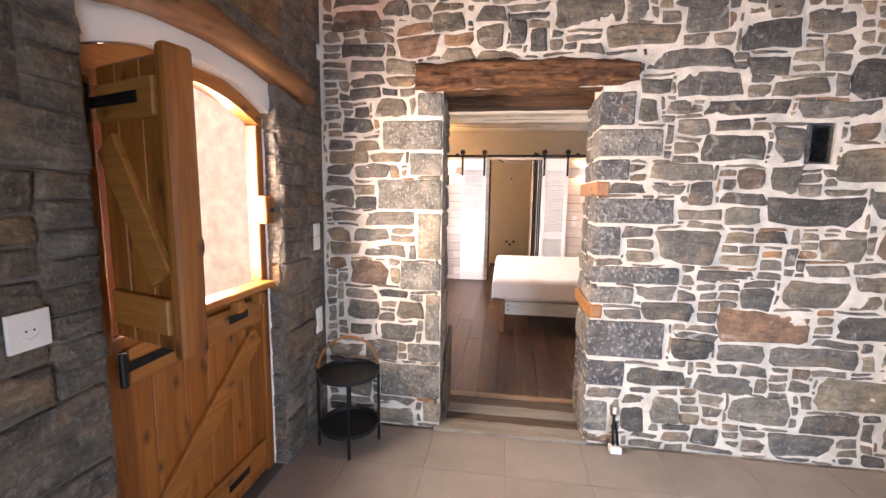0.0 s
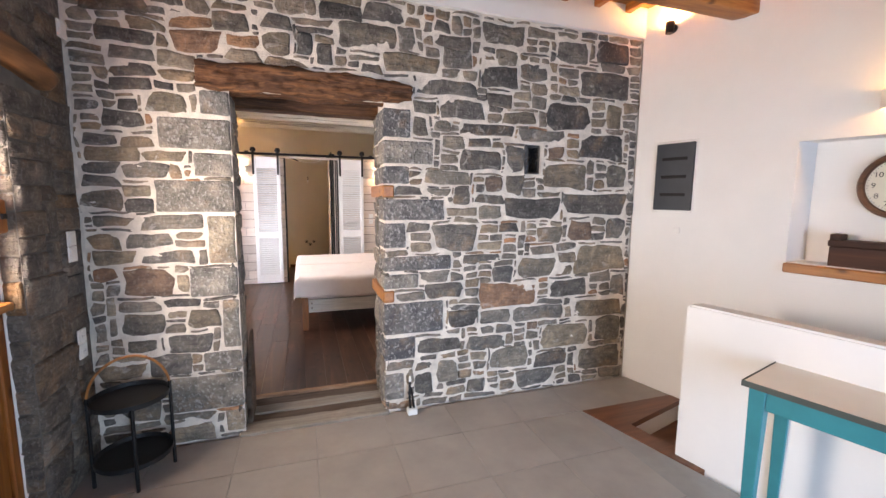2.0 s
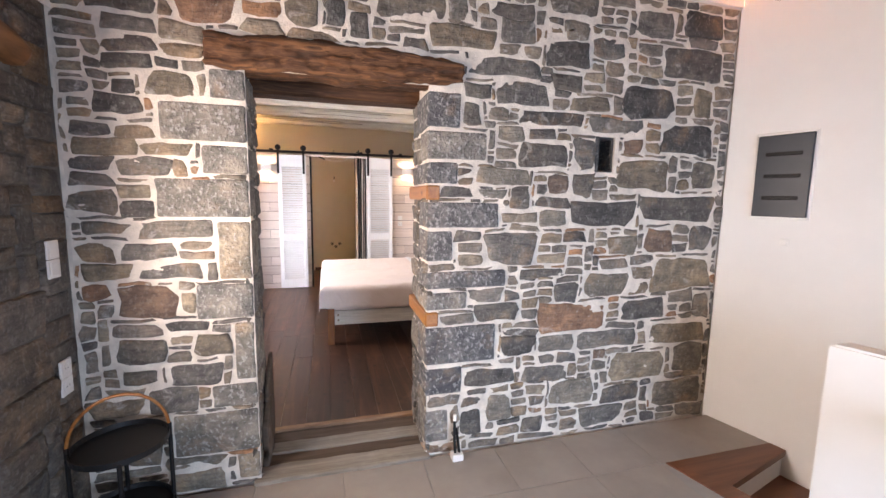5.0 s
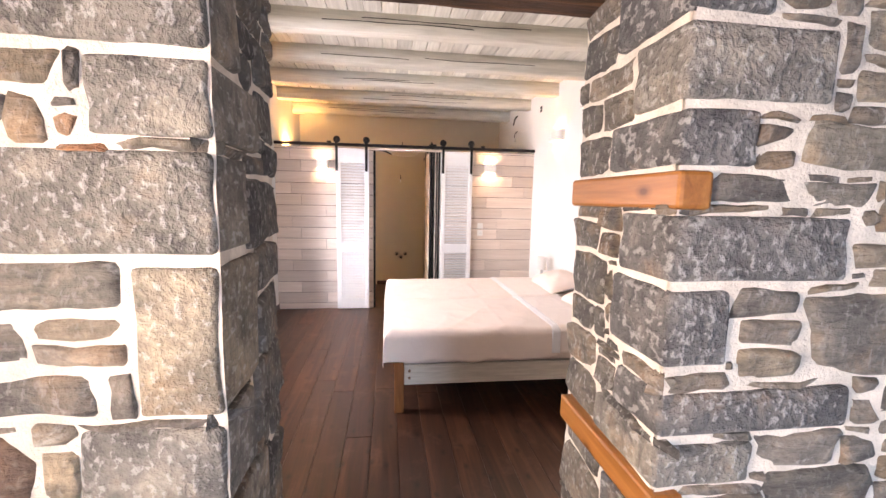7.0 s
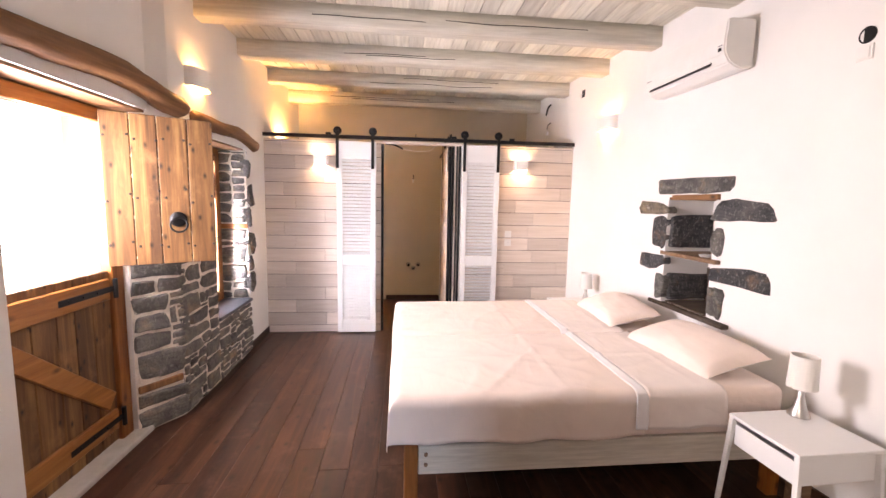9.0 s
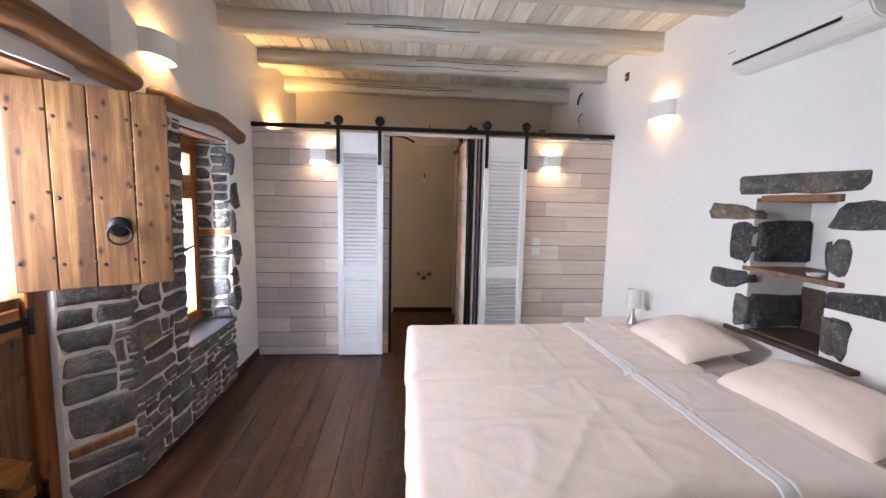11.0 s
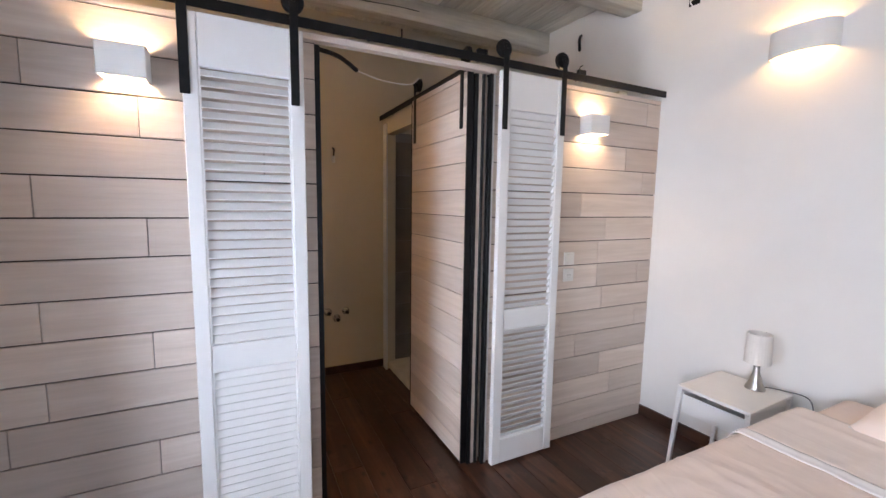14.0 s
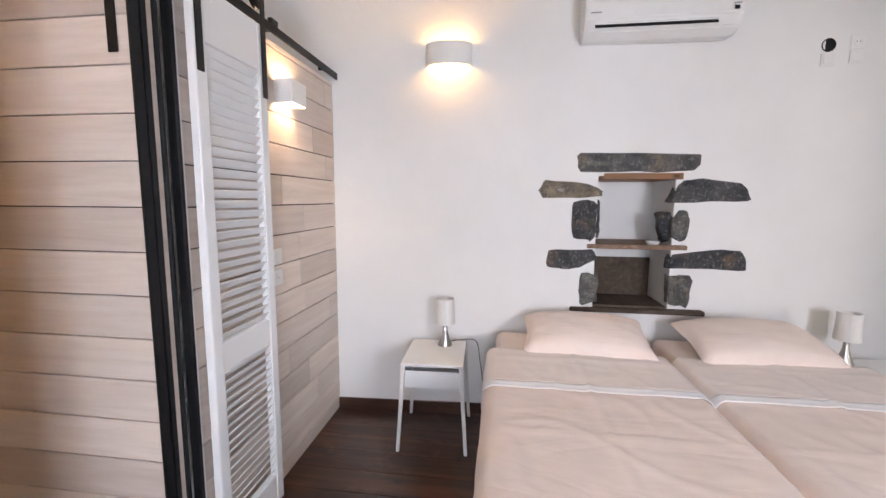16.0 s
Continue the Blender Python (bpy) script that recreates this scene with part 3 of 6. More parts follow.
w = prism([(LW, BW1 - 0.06), (BED_L, BW1), (BED_L, BACK_Y), (LW, BACK_Y)], -0.2, 3.3, w)
solid("wall_bedroom_left", w, M_PLASTER, "white plaster wall with exposed stone round door and window", "wall", "structure")
NY0, NY1, NZ0, NZ1 = 5.535, 6.02, 0.815, 1.69   # the niche
w = None
for y0, y1, z0, z1 in ((WALL_Y1, NY0, -0.2, 3.3), (NY1, BACK_Y, -0.2, 3.3), (NY0, NY1, -0.2, NZ0), (NY0, NY1, NZ1, 3.3)):
    w = prism([(right_b(y0), y0), (right_b(y1), y1), (right_b(y1) + 0.62, y1), (right_b(y0) + 0.62, y0)], z0, z1, w)
prism([(right_b(NY0) + 0.40, NY0), (right_b(NY1) + 0.40, NY1), (right_b(NY1) + 0.62, NY1), (right_b(NY0) + 0.62, NY0)], NZ0, NZ1, w)
solid("wall_bedroom_right", w, M_PLASTER, "white plaster wall with a stone framed niche", "wall", "structure")
solid("wall_bathroom_back", box(LW, 2.6, BACK_Y, BACK_Y + 0.25, -0.2, 3.3), M_CREAM, "cream plaster wall behind the partition", "wall", "structure")

# ceilings
c = box(-2.2, 2.9, WALL_Y0 + 0.03, BACK_Y + 0.1, CEIL_B + 0.022, CEIL_B + 0.25)
x = -2.1
rng = random.Random(5)
while x < 2.5:
    bw = rng.uniform(0.125, 0.165)
    c = box(x + 0.003, x + bw - 0.003, WALL_Y1, BACK_Y, CEIL_B, CEIL_B + 0.03, 0.003, bm=c)
    x += bw
solid("ceiling_bedroom", c, M_LIMEY, "limewashed boarded ceiling", "ceiling", "structure")
c = box(-1.8, 4.6, HALL_BACK - 0.2, WALL_Y0 + 0.03, HALL_TOP + 0.02, HALL_TOP + 0.25)
y = HALL_BACK
while y < 2.62:
    c = box(-1.5, 4.2, y + 0.002, min(y + 0.118, 2.625), HALL_TOP, HALL_TOP + 0.03, 0.003, bm=c)
    y += 0.12
solid("ceiling_hall", c, M_PINEX, "varnished pine boarded ceiling", "ceiling", "structure")


def beam_bm(x0, x1, y, z0, h, wd, seed, crook=0.012):
    """A hand-hewn beam along x: uneven section, softened arrises, a long drying crack."""
    b = bmesh.new()
    n, rows = 40, []
    sec = [(-0.5, 0.02), (-0.5, 1), (0.5, 1), (0.5, 0.1), (0.42, 0.02), (0.18, 0.0), (0.0, -0.01), (-0.2, 0.0), (-0.43, 0.0)]
    for i in range(n + 1):
        t = i / n
        dy = crook * noise.noise((t * 2.5, seed, 0)) * 2
        row = []
        for j, (u, v) in enumerate(sec):
            k = 0.006 * noise.noise((t * 16, seed + j, 3))
            dz = crook * noise.noise((t * 3, seed, 8)) if v < 0.5 else 0
            row.append(b.verts.new((x0 + (x1 - x0) * t, y + dy + u * wd + k, z0 + v * h + dz + (k if v < 0.5 else 0))))
        rows.append(row)
    m = len(sec)
    for a, c in zip(rows, rows[1:]):
        for j in range(m):
            b.faces.new((a[j], a[(j + 1) % m], c[(j + 1) % m], c[j]))
    b.faces.new(rows[0])
    b.faces.new(rows[-1][::-1])
    bmesh.ops.recalc_face_normals(b, faces=b.faces[:])
    return b


for i, y in enumerate((3.85, 4.68, 5.52, 6.33, 7.16, 8.06, 8.99)):
    x0, x1 = BED_L - 0.1, right_b(y) + 0.1
    bo = solid("ceiling_beam", beam_bm(x0, x1, y, 2.965, CEIL_B - 2.963, 0.155, 3.1 * i), M_LIME, "hand-hewn limewashed ceiling beam with drying cracks", "ceiling beam", smooth=True, group="bedroom ceiling beams")
    rng = random.Random(90 + i)
    for k in range(2):
        ta = rng.uniform(0.08, 0.55)
        tb_ = min(0.95, ta + rng.uniform(0.2, 0.4))
        zc = 2.965 + rng.uniform(0.04, 0.11)
        pts = []
        for s in range(9):
            t = ta + (tb_ - ta) * s / 8
            pts.append((x0 + (x1 - x0) * t, y + 0.024 * noise.noise((t * 2.5, 3.1 * i, 0)) - 0.0785, zc + 0.012 * noise.noise((t * 9, i, k))))
        part("drying_crack", cable(pts, 0.0035, 5, steps=3), M_GAP, bo, "dark drying crack")
for i, y in enumerate((1.93, 1.10, 0.2, -0.8)):
    solid("ceiling_beam", beam_bm(HALL_L - 0.1, right_h(y) + 0.05, y, 2.85, HALL_TOP - 0.062 - 2.85, 0.17, 40 + i), M_PINEX, "varnished golden pine ceiling beam", "ceiling beam", smooth=True, group="hall ceiling beams")
for i in range(14):
    x = HALL_L + 0.12 + i * 0.30
    solid("ceiling_joist", box(x, x + 0.055, HALL_BACK, 2.62, HALL_TOP - 0.066, HALL_TOP - 0.001, 0.006), M_PINEY, "slim varnished pine ceiling joist", "joist", group="hall ceiling joists")

# outside
solid("ground", box(-300, 300, -300, 300, -3.0, -2.9), plain("pale_earth", (0.32, 0.29, 0.24), 0.95, vary=0.25, scale=1.5), "pale dry ground outside", "ground", "structure")
solid("terrace", box(-7.0, HALL_L - 0.33, -6, 12, -0.35, -0.06, 0.01), plain("pale_paving", (0.52, 0.50, 0.46), 0.9, vary=0.15, scale=3), "pale paved terrace outside the doors", "terrace", "structure")
# This slab glows by itself, standing in for the overexposed daylight outside.
solid("backdrop", box(-7.3, -7.0, -8, 14, -0.35, 4.2, 0.03), glow("glowing_backdrop", (1.0, 0.91, 0.76), 1.9), "glowing backdrop in place of bright daylight beyond the terrace", "backdrop", "structure")

# ---- partition of planks with sliding doors ----
PZ1 = 2.30
OPL = -0.30
w = box(BED_L, OPL, PART_Y + 0.012, PART_Y + 0.10, FLOOR_B, PZ1)
w = box(0.66, right_b(PART_Y), PART_Y + 0.012, PART_Y + 0.10, FLOOR_B, PZ1, bm=w)
partition = solid("wall_partition", w, M_GAP, "partition clad in whitewashed wood-look planks", "partition", "structure")


def planks(parent, x0, x1, y, joints):
    """Courses of whitewashed boards from the top down, with their butt joints."""
    top = 2.27
    spans = [(top, PZ1)] + [(max(top - PITCH * (k + 1), FLOOR_B), top - PITCH * k) for k in range(15)]
    for (z0, z1), row in zip(spans, [()] + joints):
        h = z1 - z0
        ends = [x0] + [x for x in row if x0 < x < x1] + [x1]
        for a, b in zip(ends, ends[1:]):
            part("plank", box(-(b - a) / 2 + 0.0016, (b - a) / 2 - 0.0016, -0.006, 0.006, -h / 2 + 0.0028, h / 2 - 0.0028, 0.0012), M_PANEL, parent,
                 m=Matrix.Translation(((a + b) / 2, y + 0.006, (z0 + z1) / 2)))


PITCH = 0.1545
planks(partition, BED_L, OPL, PART_Y,
       [(-1.43, -0.53), (-1.288,), (-0.96,), (-1.422, -0.52), (-1.287,), (-0.954,), (-1.417, -0.51), (-1.296,), (-0.958,),
        (-1.297,), (-1.416, -0.52), (-0.957,), (-1.30,), (-0.95,), ()])
planks(partition, 0.66, right_b(PART_Y), PART_Y,
       [(1.897,), (), (1.714,), (1.891,), (1.336,), (1.567,), (1.502,), (1.505, 1.895), (1.561,), (1.206, 1.893),
        (1.342,), (1.578,), (1.682,), (), ()])

# ---- doors, windows, lintels ----
M_STRAP = M_BLACK
M_THRESH = plain("pale_stone_threshold", (0.50, 0.48, 0.44), 0.8, vary=0.15, scale=12, bumpy=0.5, dist=0.004)
M_SLATE = plain("blue_slate", (0.065, 0.07, 0.085), 0.32, vary=0.25, scale=8, bumpy=0.4, dist=0.003)
M_NAIL = plain("iron_nail", (0.07, 0.05, 0.04), 0.6, 0.7)


def rough_beam(x0, x1, y0, y1, z0, z1, seed, amp, taper=0.0):
    """An old beam: deep grain furrows and worn, uneven ends."""
    b = bmesh.new()
    nx, rows = 120, []
    sec = []
    k = 10
    for i in range(k):
        sec.append((0, i / k))
    for i in range(k):
        sec.append((i / k, 1))
    for i in range(k):
        sec.append((1, 1 - i / k))
    for i in range(k):
        sec.append((1 - i / k, 0))
    for i in range(nx + 1):
        t = i / nx
        end = max(0.0, (t - 0.72) / 0.28) ** 1.6 * taper
        row = []
        for u, v in sec:
            vv = 0.5 + (v - 0.5) * (1 - end)
            p = Vector((t * 9, u * 3 + seed, vv * 7))
            d = amp * (noise.noise(Vector((t * 7, u * 3 + seed, vv * 13 + t * 9))) + 0.5 * noise.noise(p * 3.1))
            y = y0 + (y1 - y0) * u
            z = z0 + (z1 - z0) * vv + 0.5 * amp * noise.noise((t * 4, seed, 7))
            if u == 0:
                y += d
            if v == 0 or v == 1:
                z += d * 0.6
            corner = min(abs(u), abs(1 - u)) + min(abs(v), abs(1 - v))
            if corner < 0.05:
                y += 0.012 if u < 0.5 else -0.012
                z += 0.010 if v < 0.5 else -0.010
            row.append(b.verts.new((x0 + (x1 - x0) * t + (0.02 * noise.noise((seed, vv * 5, u)) if i in (0, nx) else 0), y, z)))
        rows.append(row)
    m = len(sec)
    for a, c in zip(rows, rows[1:]):
        for j in range(m):
            b.faces.new((a[j], a[(j + 1) % m], c[(j + 1) % m], c[j]))
    b.faces.new(rows[0])
    b.faces.new(rows[-1])
    bmesh.ops.recalc_face_normals(b, faces=b.faces[:])
    return b


lintel = thing("lintel", "old dark carved-looking wooden lintel over the stone doorway", "lintel")
part("front_beam", rough_beam(-0.575, 0.745, 2.612, 2.80, 2.235, 2.405, 1.0, 0.028, 0.35), M_OLD, lintel, smooth=True)
part("middle_beam", rough_beam(-0.5, 0.65, 2.86, 3.00, 2.31, 2.415, 4.0, 0.006), M_OLD, lintel, smooth=True)
part("inner_beam", rough_beam(-0.5, 0.65, 3.02, 3.195, 2.215, 2.40, 8.0, 0.004), M_OLD, lintel, smooth=True)
part("packing_board", box(-0.43, 0.57, 2.80, 3.02, 2.405, 2.42), M_OLD, lintel)

threshold = thing("threshold", "worn doorway threshold in alternating grey and dark brown bands", "threshold")
M_BAND = wood_mat("grey_threshold_band", (0.15, 0.13, 0.105), (0.24, 0.215, 0.18), (0.32, 0.29, 0.25), 0, 16.0, 0.8, False, 0.2, 0.004)
M_BROWN = wood_mat("dark_brown_grain", (0.045, 0.03, 0.02), (0.085, 0.058, 0.04), (0.13, 0.095, 0.068), 0, 16.0, 0.8, False, 0.2, 0.004)
M_NOSE = wood_mat("worn_oak_edge", (0.14, 0.075, 0.04), (0.24, 0.14, 0.08), (0.33, 0.21, 0.13), 0, 16.0, 0.6, False, 0.3)
# Cross bands, alternately grey and dark brown, at slightly different heights.
for y0, y1, z, mt, nm in ((2.605, 2.755, 0.020, M_BAND, "sleeper"), (2.757, 2.862, 0.012, M_BROWN, "sleeper"), (2.864, 2.985, 0.022, M_BAND, "sleeper"), (2.987, 3.118, 0.014, M_BROWN, "sleeper"), (3.12, 3.168, 0.030, M_NOSE, "edge_board")):
    b = box(JL - 0.03, JR + 0.03, y0, y1, -0.03, z, 0.006)
    bmesh.ops.subdivide_edges(b, edges=[e for e in b.edges if e.calc_length() > 0.5], cuts=18)
    for v in b.verts:
        if v.co.z > 0:
            v.co += Vector((0, 0.010 * noise.noise((v.co.x * 9, y0 * 7, 0)), 0.003 * noise.noise((v.co.x * 12, y0 * 5, 2))))
    part(nm, b, mt, threshold)


def ledged_leaf(name, label, w, h, t, boards, material, category="door", brace=1, arch=0.0, ledges=(0.10, 0.84), ledge_h=0.12, group=""):
    """A boarded leaf: x across from the hinge, y its thickness, z up. Ledges and brace lie on its +y face."""
    leaf = thing(name, label, category, group)
    edges = [0]
    rng = random.Random(len(label))
    for i in range(boards):
        edges.append(edges[-1] + rng.uniform(0.85, 1.15))
    edges = [e / edges[-1] * w for e in edges]
    for a, c in zip(edges, edges[1:]):
        b = box(a + 0.0015, c - 0.0015, -t, 0, 0, h, 0.004)
        if arch:
            for v in b.verts:
                if v.co.z > h * 0.5:
                    v.co.z -= arch * (2 * v.co.x / w - 1) ** 2 if arch > 0 else 0
        part("board", b, material, leaf)
    for k in ledges:
        part("ledge", box(0.03, w - 0.03, 0, 0.025, h * k - ledge_h / 2, h * k + ledge_h / 2, 0.005), M_PINEX, leaf)
    if brace:
        z0, z1 = h * ledges[0] + ledge_h / 2, h * ledges[-1] - ledge_h / 2
        ang = math.atan2(z1 - z0 - 0.10, w - 0.10)
        if brace < 0:
            ang = math.pi - ang
        ln = math.hypot(w - 0.16, z1 - z0 - 0.10)
        part("brace", box(-ln / 2, ln / 2, 0, 0.024, -0.055, 0.055, 0.005, m=Matrix.Translation((w / 2, 0, (z0 + z1) / 2)) @ Matrix.Rotation(-ang, 4, "Y")), M_PINEX, leaf)
    return leaf


def strap(parent, x0, x1, z, y, h=0.035):
    """A black strap hinge on a leaf, with its pin at x0."""
    b = box(min(x0, x1), max(x0, x1), y, y + 0.006, z - h / 2, z + h / 2, 0.002)
    b = tube((x0, y + 0.01, z - 0.06), (x0, y + 0.01, z + 0.06), 0.013, n=10, bm=b)
    for i in range(3):
        xx = x0 + (x1 - x0) * (0.35 + 0.25 * i)
        b = tube((xx, y + 0.004, z), (xx, y + 0.012, z), 0.007, n=8, bm=b)
    part("strap_hinge", b, M_STRAP, parent, "black iron strap hinge")


def ring_handle(parent, x, z, y, sign=1, r=0.055):
    pl = lathe([(0.048, 0), (0.046, 0.008), (0.03, 0.016), (0.012, 0.02)], 20)
    bmesh.ops.transform(pl, verts=pl.verts[:], matrix=Matrix.Translation((x, y, z)) @ Matrix.Rotation(radians(-90 * sign), 4, "X"))
    hd = part("ring_handle", pl, M_BLACK, parent, "black iron ring handle", smooth=True)
    part("ring", ring_bm((x, y + sign * 0.026, z - r * 0.75), r, 0.006), M_BLACK, hd, smooth=True)


def nails(parent, spots, y, sign):
    b = None
    for x, z in spots:
        q = lathe([(0.0085, 0), (0.007, 0.004), (0.002, 0.006)], 8)
        bmesh.ops.transform(q, verts=q.verts[:], matrix=Matrix.Translation((x, y, z)) @ Matrix.Rotation(radians(-90 * sign), 4, "X"))
        b = merge(b, q)
    tagged(part("nails", b, M_NAIL, parent), kind="stuff")


# entrance door of the hall: arched frame, lower leaf shut, upper leaf folded open
ARCH = 0.12


def arch_strip(y0, y1, zs, rise, w, x0, x1, n=18):
    """An arched bar in the plane of the door wall."""
    b = bmesh.new()
    rows = []
    for i in range(n + 1):
        t = i / n
        y = y0 + (y1 - y0) * t
        z = zs + rise * (1 - (2 * t - 1) ** 2)
        rows.append([b.verts.new(p) for p in ((x0, y, z), (x1, y, z), (x1, y, z + w), (x0, y, z + w))])
    for a, c in zip(rows, rows[1:]):
        for j in range(4):
            b.faces.new((a[j], a[(j + 1) % 4], c[(j + 1) % 4], c[j]))
    b.faces.new(rows[0])
    b.faces.new(rows[-1])
    bmesh.ops.recalc_face_normals(b, faces=b.faces[:])
    return b


FX0, FX1 = HALL_L - 0.145, HALL_L - 0.075
door_1 = thing("door_1", "arched pine door frame of the entrance in the stone wall", "door frame", kind="structure")
part("post", box(FX0, FX1, DOOR_Y0 + 0.001, DOOR_Y0 + 0.098, 0.0, 1.94, 0.006), M_PINE, door_1)
part("post", box(FX0, FX1, DOOR_Y1 - 0.075, DOOR_Y1 - 0.02, 0.0, 1.94, 0.006), M_PINE, door_1)
part("arched_head", arch_strip(DOOR_Y0 + 0.015, DOOR_Y1 - 0.02, 1.925, ARCH, 0.075, FX0, FX1), M_PINEY, door_1)
b = arch_strip(DOOR_Y0, DOOR_Y1, 2.002, ARCH, 0.10, HALL_L - 0.14, HALL_L - 0.04)
b = box(HALL_L - 0.137, HALL_L - 0.044, DOOR_Y0 + 0.001, DOOR_Y1 - 0.001, 2.10, 2.299, bm=b)
part("arch_plaster", b, M_PLASTER, door_1, "white plaster above the arched head")
part("stop", box(FX0 - 0.02, FX0 + 0.03, DOOR_Y0 + 0.098, DOOR_Y0 + 0.16, 1.08, 1.93, 0.004), M_PINE, door_1)
part("back_stop", box(FX0 - 0.05, FX0 - 0.002, DOOR_Y0 + 0.001, DOOR_Y0 + 0.20, 1.08, 2.29, 0.004), M_PINE, door_1)
part("plaster_edge", box(FX0, FX1 + 0.004, DOOR_Y1 - 0.018, DOOR_Y1 - 0.001, 0.0, 1.98, 0.004), M_PLASTER, door_1)
part("sill", box(HALL_L - 0.17, HALL_L - 0.02, DOOR_Y0 + 0.002, DOOR_Y1 - 0.002, -0.06, 0.012, 0.004), M_SLATE, door_1)

# local x runs along +y of the room, local +y faces the hall
HALLWARD = wall_frame((FX1 - 0.012, DOOR_Y0 + 0.10, 0.02), (0, 1, 0)) @ Matrix(((1, 0, 0, 0), (0, 0, 1, 0), (0, 1, 0, 0), (0, 0, 0, 1)))
LEAF_W = DOOR_Y1 - 0.08 - (DOOR_Y0 + 0.10)
leaf = ledged_leaf("door_leaf", "lower half of a knotty pine stable door, shut", LEAF_W, 1.06, 0.04, 6, M_PINE, ledges=(0.13, 0.90), ledge_h=0.13)
leaf.matrix_basis = HALLWARD
strap(leaf, 0.0, 0.36, 0.96, 0.026)
strap(leaf, 0.0, 0.42, 0.14, 0.026)
part("end_strap", box(LEAF_W - 0.30, LEAF_W - 0.16, 0.026, 0.032, 0.945, 0.985, 0.002), M_STRAP, leaf)
part("latch_strap", box(LEAF_W - 0.36, LEAF_W - 0.20, 0.026, 0.032, 0.12, 0.155, 0.002), M_STRAP, leaf)
part("ledge_shelf", box(0.22, LEAF_W + 0.03, -0.03, 0.075, 1.062, 1.10, 0.012, seg=2), M_PINEX, leaf, "rounded pine ledge on the lower leaf")
for k in (0.56, 0.73):
    part("peg", box(k, k + 0.05, 0.03, 0.085, 1.0, 1.06, 0.010, seg=2), M_PINEX, leaf)
latch = thing("latch_block", "small pine latch block on the entrance door frame", "latch", m=Matrix.Translation((FX1, DOOR_Y1 - 0.05, 1.50)))
part("block", box(0, 0.055, -0.045, 0.035, -0.075, 0.075, 0.012, seg=2), M_PINE, latch)
part("bolt", box(0.055, 0.066, -0.02, 0.012, -0.012, 0.012, 0.003), M_BLACK, latch)

# upper leaf: two narrow panels folded back on one another
H0 = Vector((FX1 - 0.01, DOOR_Y0 + 0.10, 1.10))


def upright_frame(p, q):
    """x runs from p to q in plan, z up; returns the pose."""
    d = Vector((q[0] - p[0], q[1] - p[1], 0)).normalized()
    m = Matrix.Identity(4)
    n = Vector((0, 0, 1)).cross(d)
    for i, col in enumerate((d, n, Vector((0, 0, 1)))):
        m.col[i][:3] = col
    m.translation = (p[0], p[1], p[2])
    return m


up = ledged_leaf("door_leaf", "open upper half of the pine stable door, with strap hinge", 0.36, 0.87, 0.035, 3, M_PINE, brace=1, arch=0.0, ledges=(0.12, 0.86), ledge_h=0.11)
strap(up, 0.36, 0.10, 0.75, 0.026)
up.matrix_basis = upright_frame((-0.945, 1.075, 1.105), (H0.x + 0.02, H0.y + 0.012))
up2 = ledged_leaf("door_leaf", "second pine panel of the open upper door, with a black ring", 0.36, 0.87, 0.05, 3, M_PINE, brace=0, ledges=())
up2.matrix_basis = upright_frame((H0.x + 0.03, H0.y + 0.055, 1.10), (-0.94, 1.125))
ring_handle(up2, 0.30, 0.36, 0.0)
nails(up2, [(0.33, 0.62), (0.33, 0.65), (0.33, 0.68)], 0.0, 1)
part("edge_stile", box(0.355, 0.40, -0.085, 0.004, -0.01, 0.89, 0.016, seg=2), M_PINE, up2, "rounded pine edge stile")

solid("lintel_log", log_bm((HALL_L + 0.005, 0.86, 2.13), (HALL_L + 0.005, 2.42, 2.15), 0.085, 0.03, seed=3, squash=0.75, flat=0.13, steps=30), M_LOGY, "bowed varnished log lintel over the entrance door", "lintel", smooth=True)

# bedroom stable door
door_2 = thing("door_2", "pine door frame in the thick bedroom wall", "door frame", kind="structure")
BFX0, BFX1 = -1.90, -1.825
part("post", box(BFX0, BFX1, BD0, BD0 + 0.07, FLOOR_B, 2.12, 0.006), M_PINE, door_2)
part("post", box(BFX0, BFX1, BD1 - 0.11, BD1 - 0.005, FLOOR_B, 2.12, 0.006), M_PINE, door_2)
part("head", box(BFX0, BFX1, BD0 + 0.07, BD1 - 0.11, 2.04, 2.12, 0.006), M_PINEY, door_2)
part("stone_sill", box(LW, -1.735, BD0 + 0.003, BD1 + 0.06, FLOOR_B - 0.006, FLOOR_B + 0.035, 0.008), M_THRESH, door_2, "pale stone door sill")
LW2 = BD1 - 0.115 - (BD0 + 0.075)
low = ledged_leaf("door_leaf", "lower half of the bedroom stable door, shut, in weathered pine", LW2, 1.09, 0.04, 6, M_SHUT, brace=-1, ledges=(0.14, 0.90), ledge_h=0.13)
low.matrix_basis = wall_frame((BFX1 - 0.02, BD0 + 0.075, FLOOR_B + 0.045), (0, 1, 0)) @ Matrix(((1, 0, 0, 0), (0, 0, 1, 0), (0, 1, 0, 0), (0, 0, 0, 1)))
strap(low, LW2, LW2 - 0.42, 0.98, 0.026)
strap(low, LW2, LW2 - 0.42, 0.15, 0.026)
ul = ledged_leaf("door_leaf", "open upper bedroom door leaf, weathered pine boards and iron ring", 0.575, 0.91, 0.035, 4, M_SHUT, brace=0, ledges=(0.12, 0.86))
ul.matrix_basis = upright_frame((-1.805, 5.43, 1.19), (-1.315, 5.72))
ring_handle(ul, 0.365, 0.28, -0.035, -1, 0.046)
rng = random.Random(2)
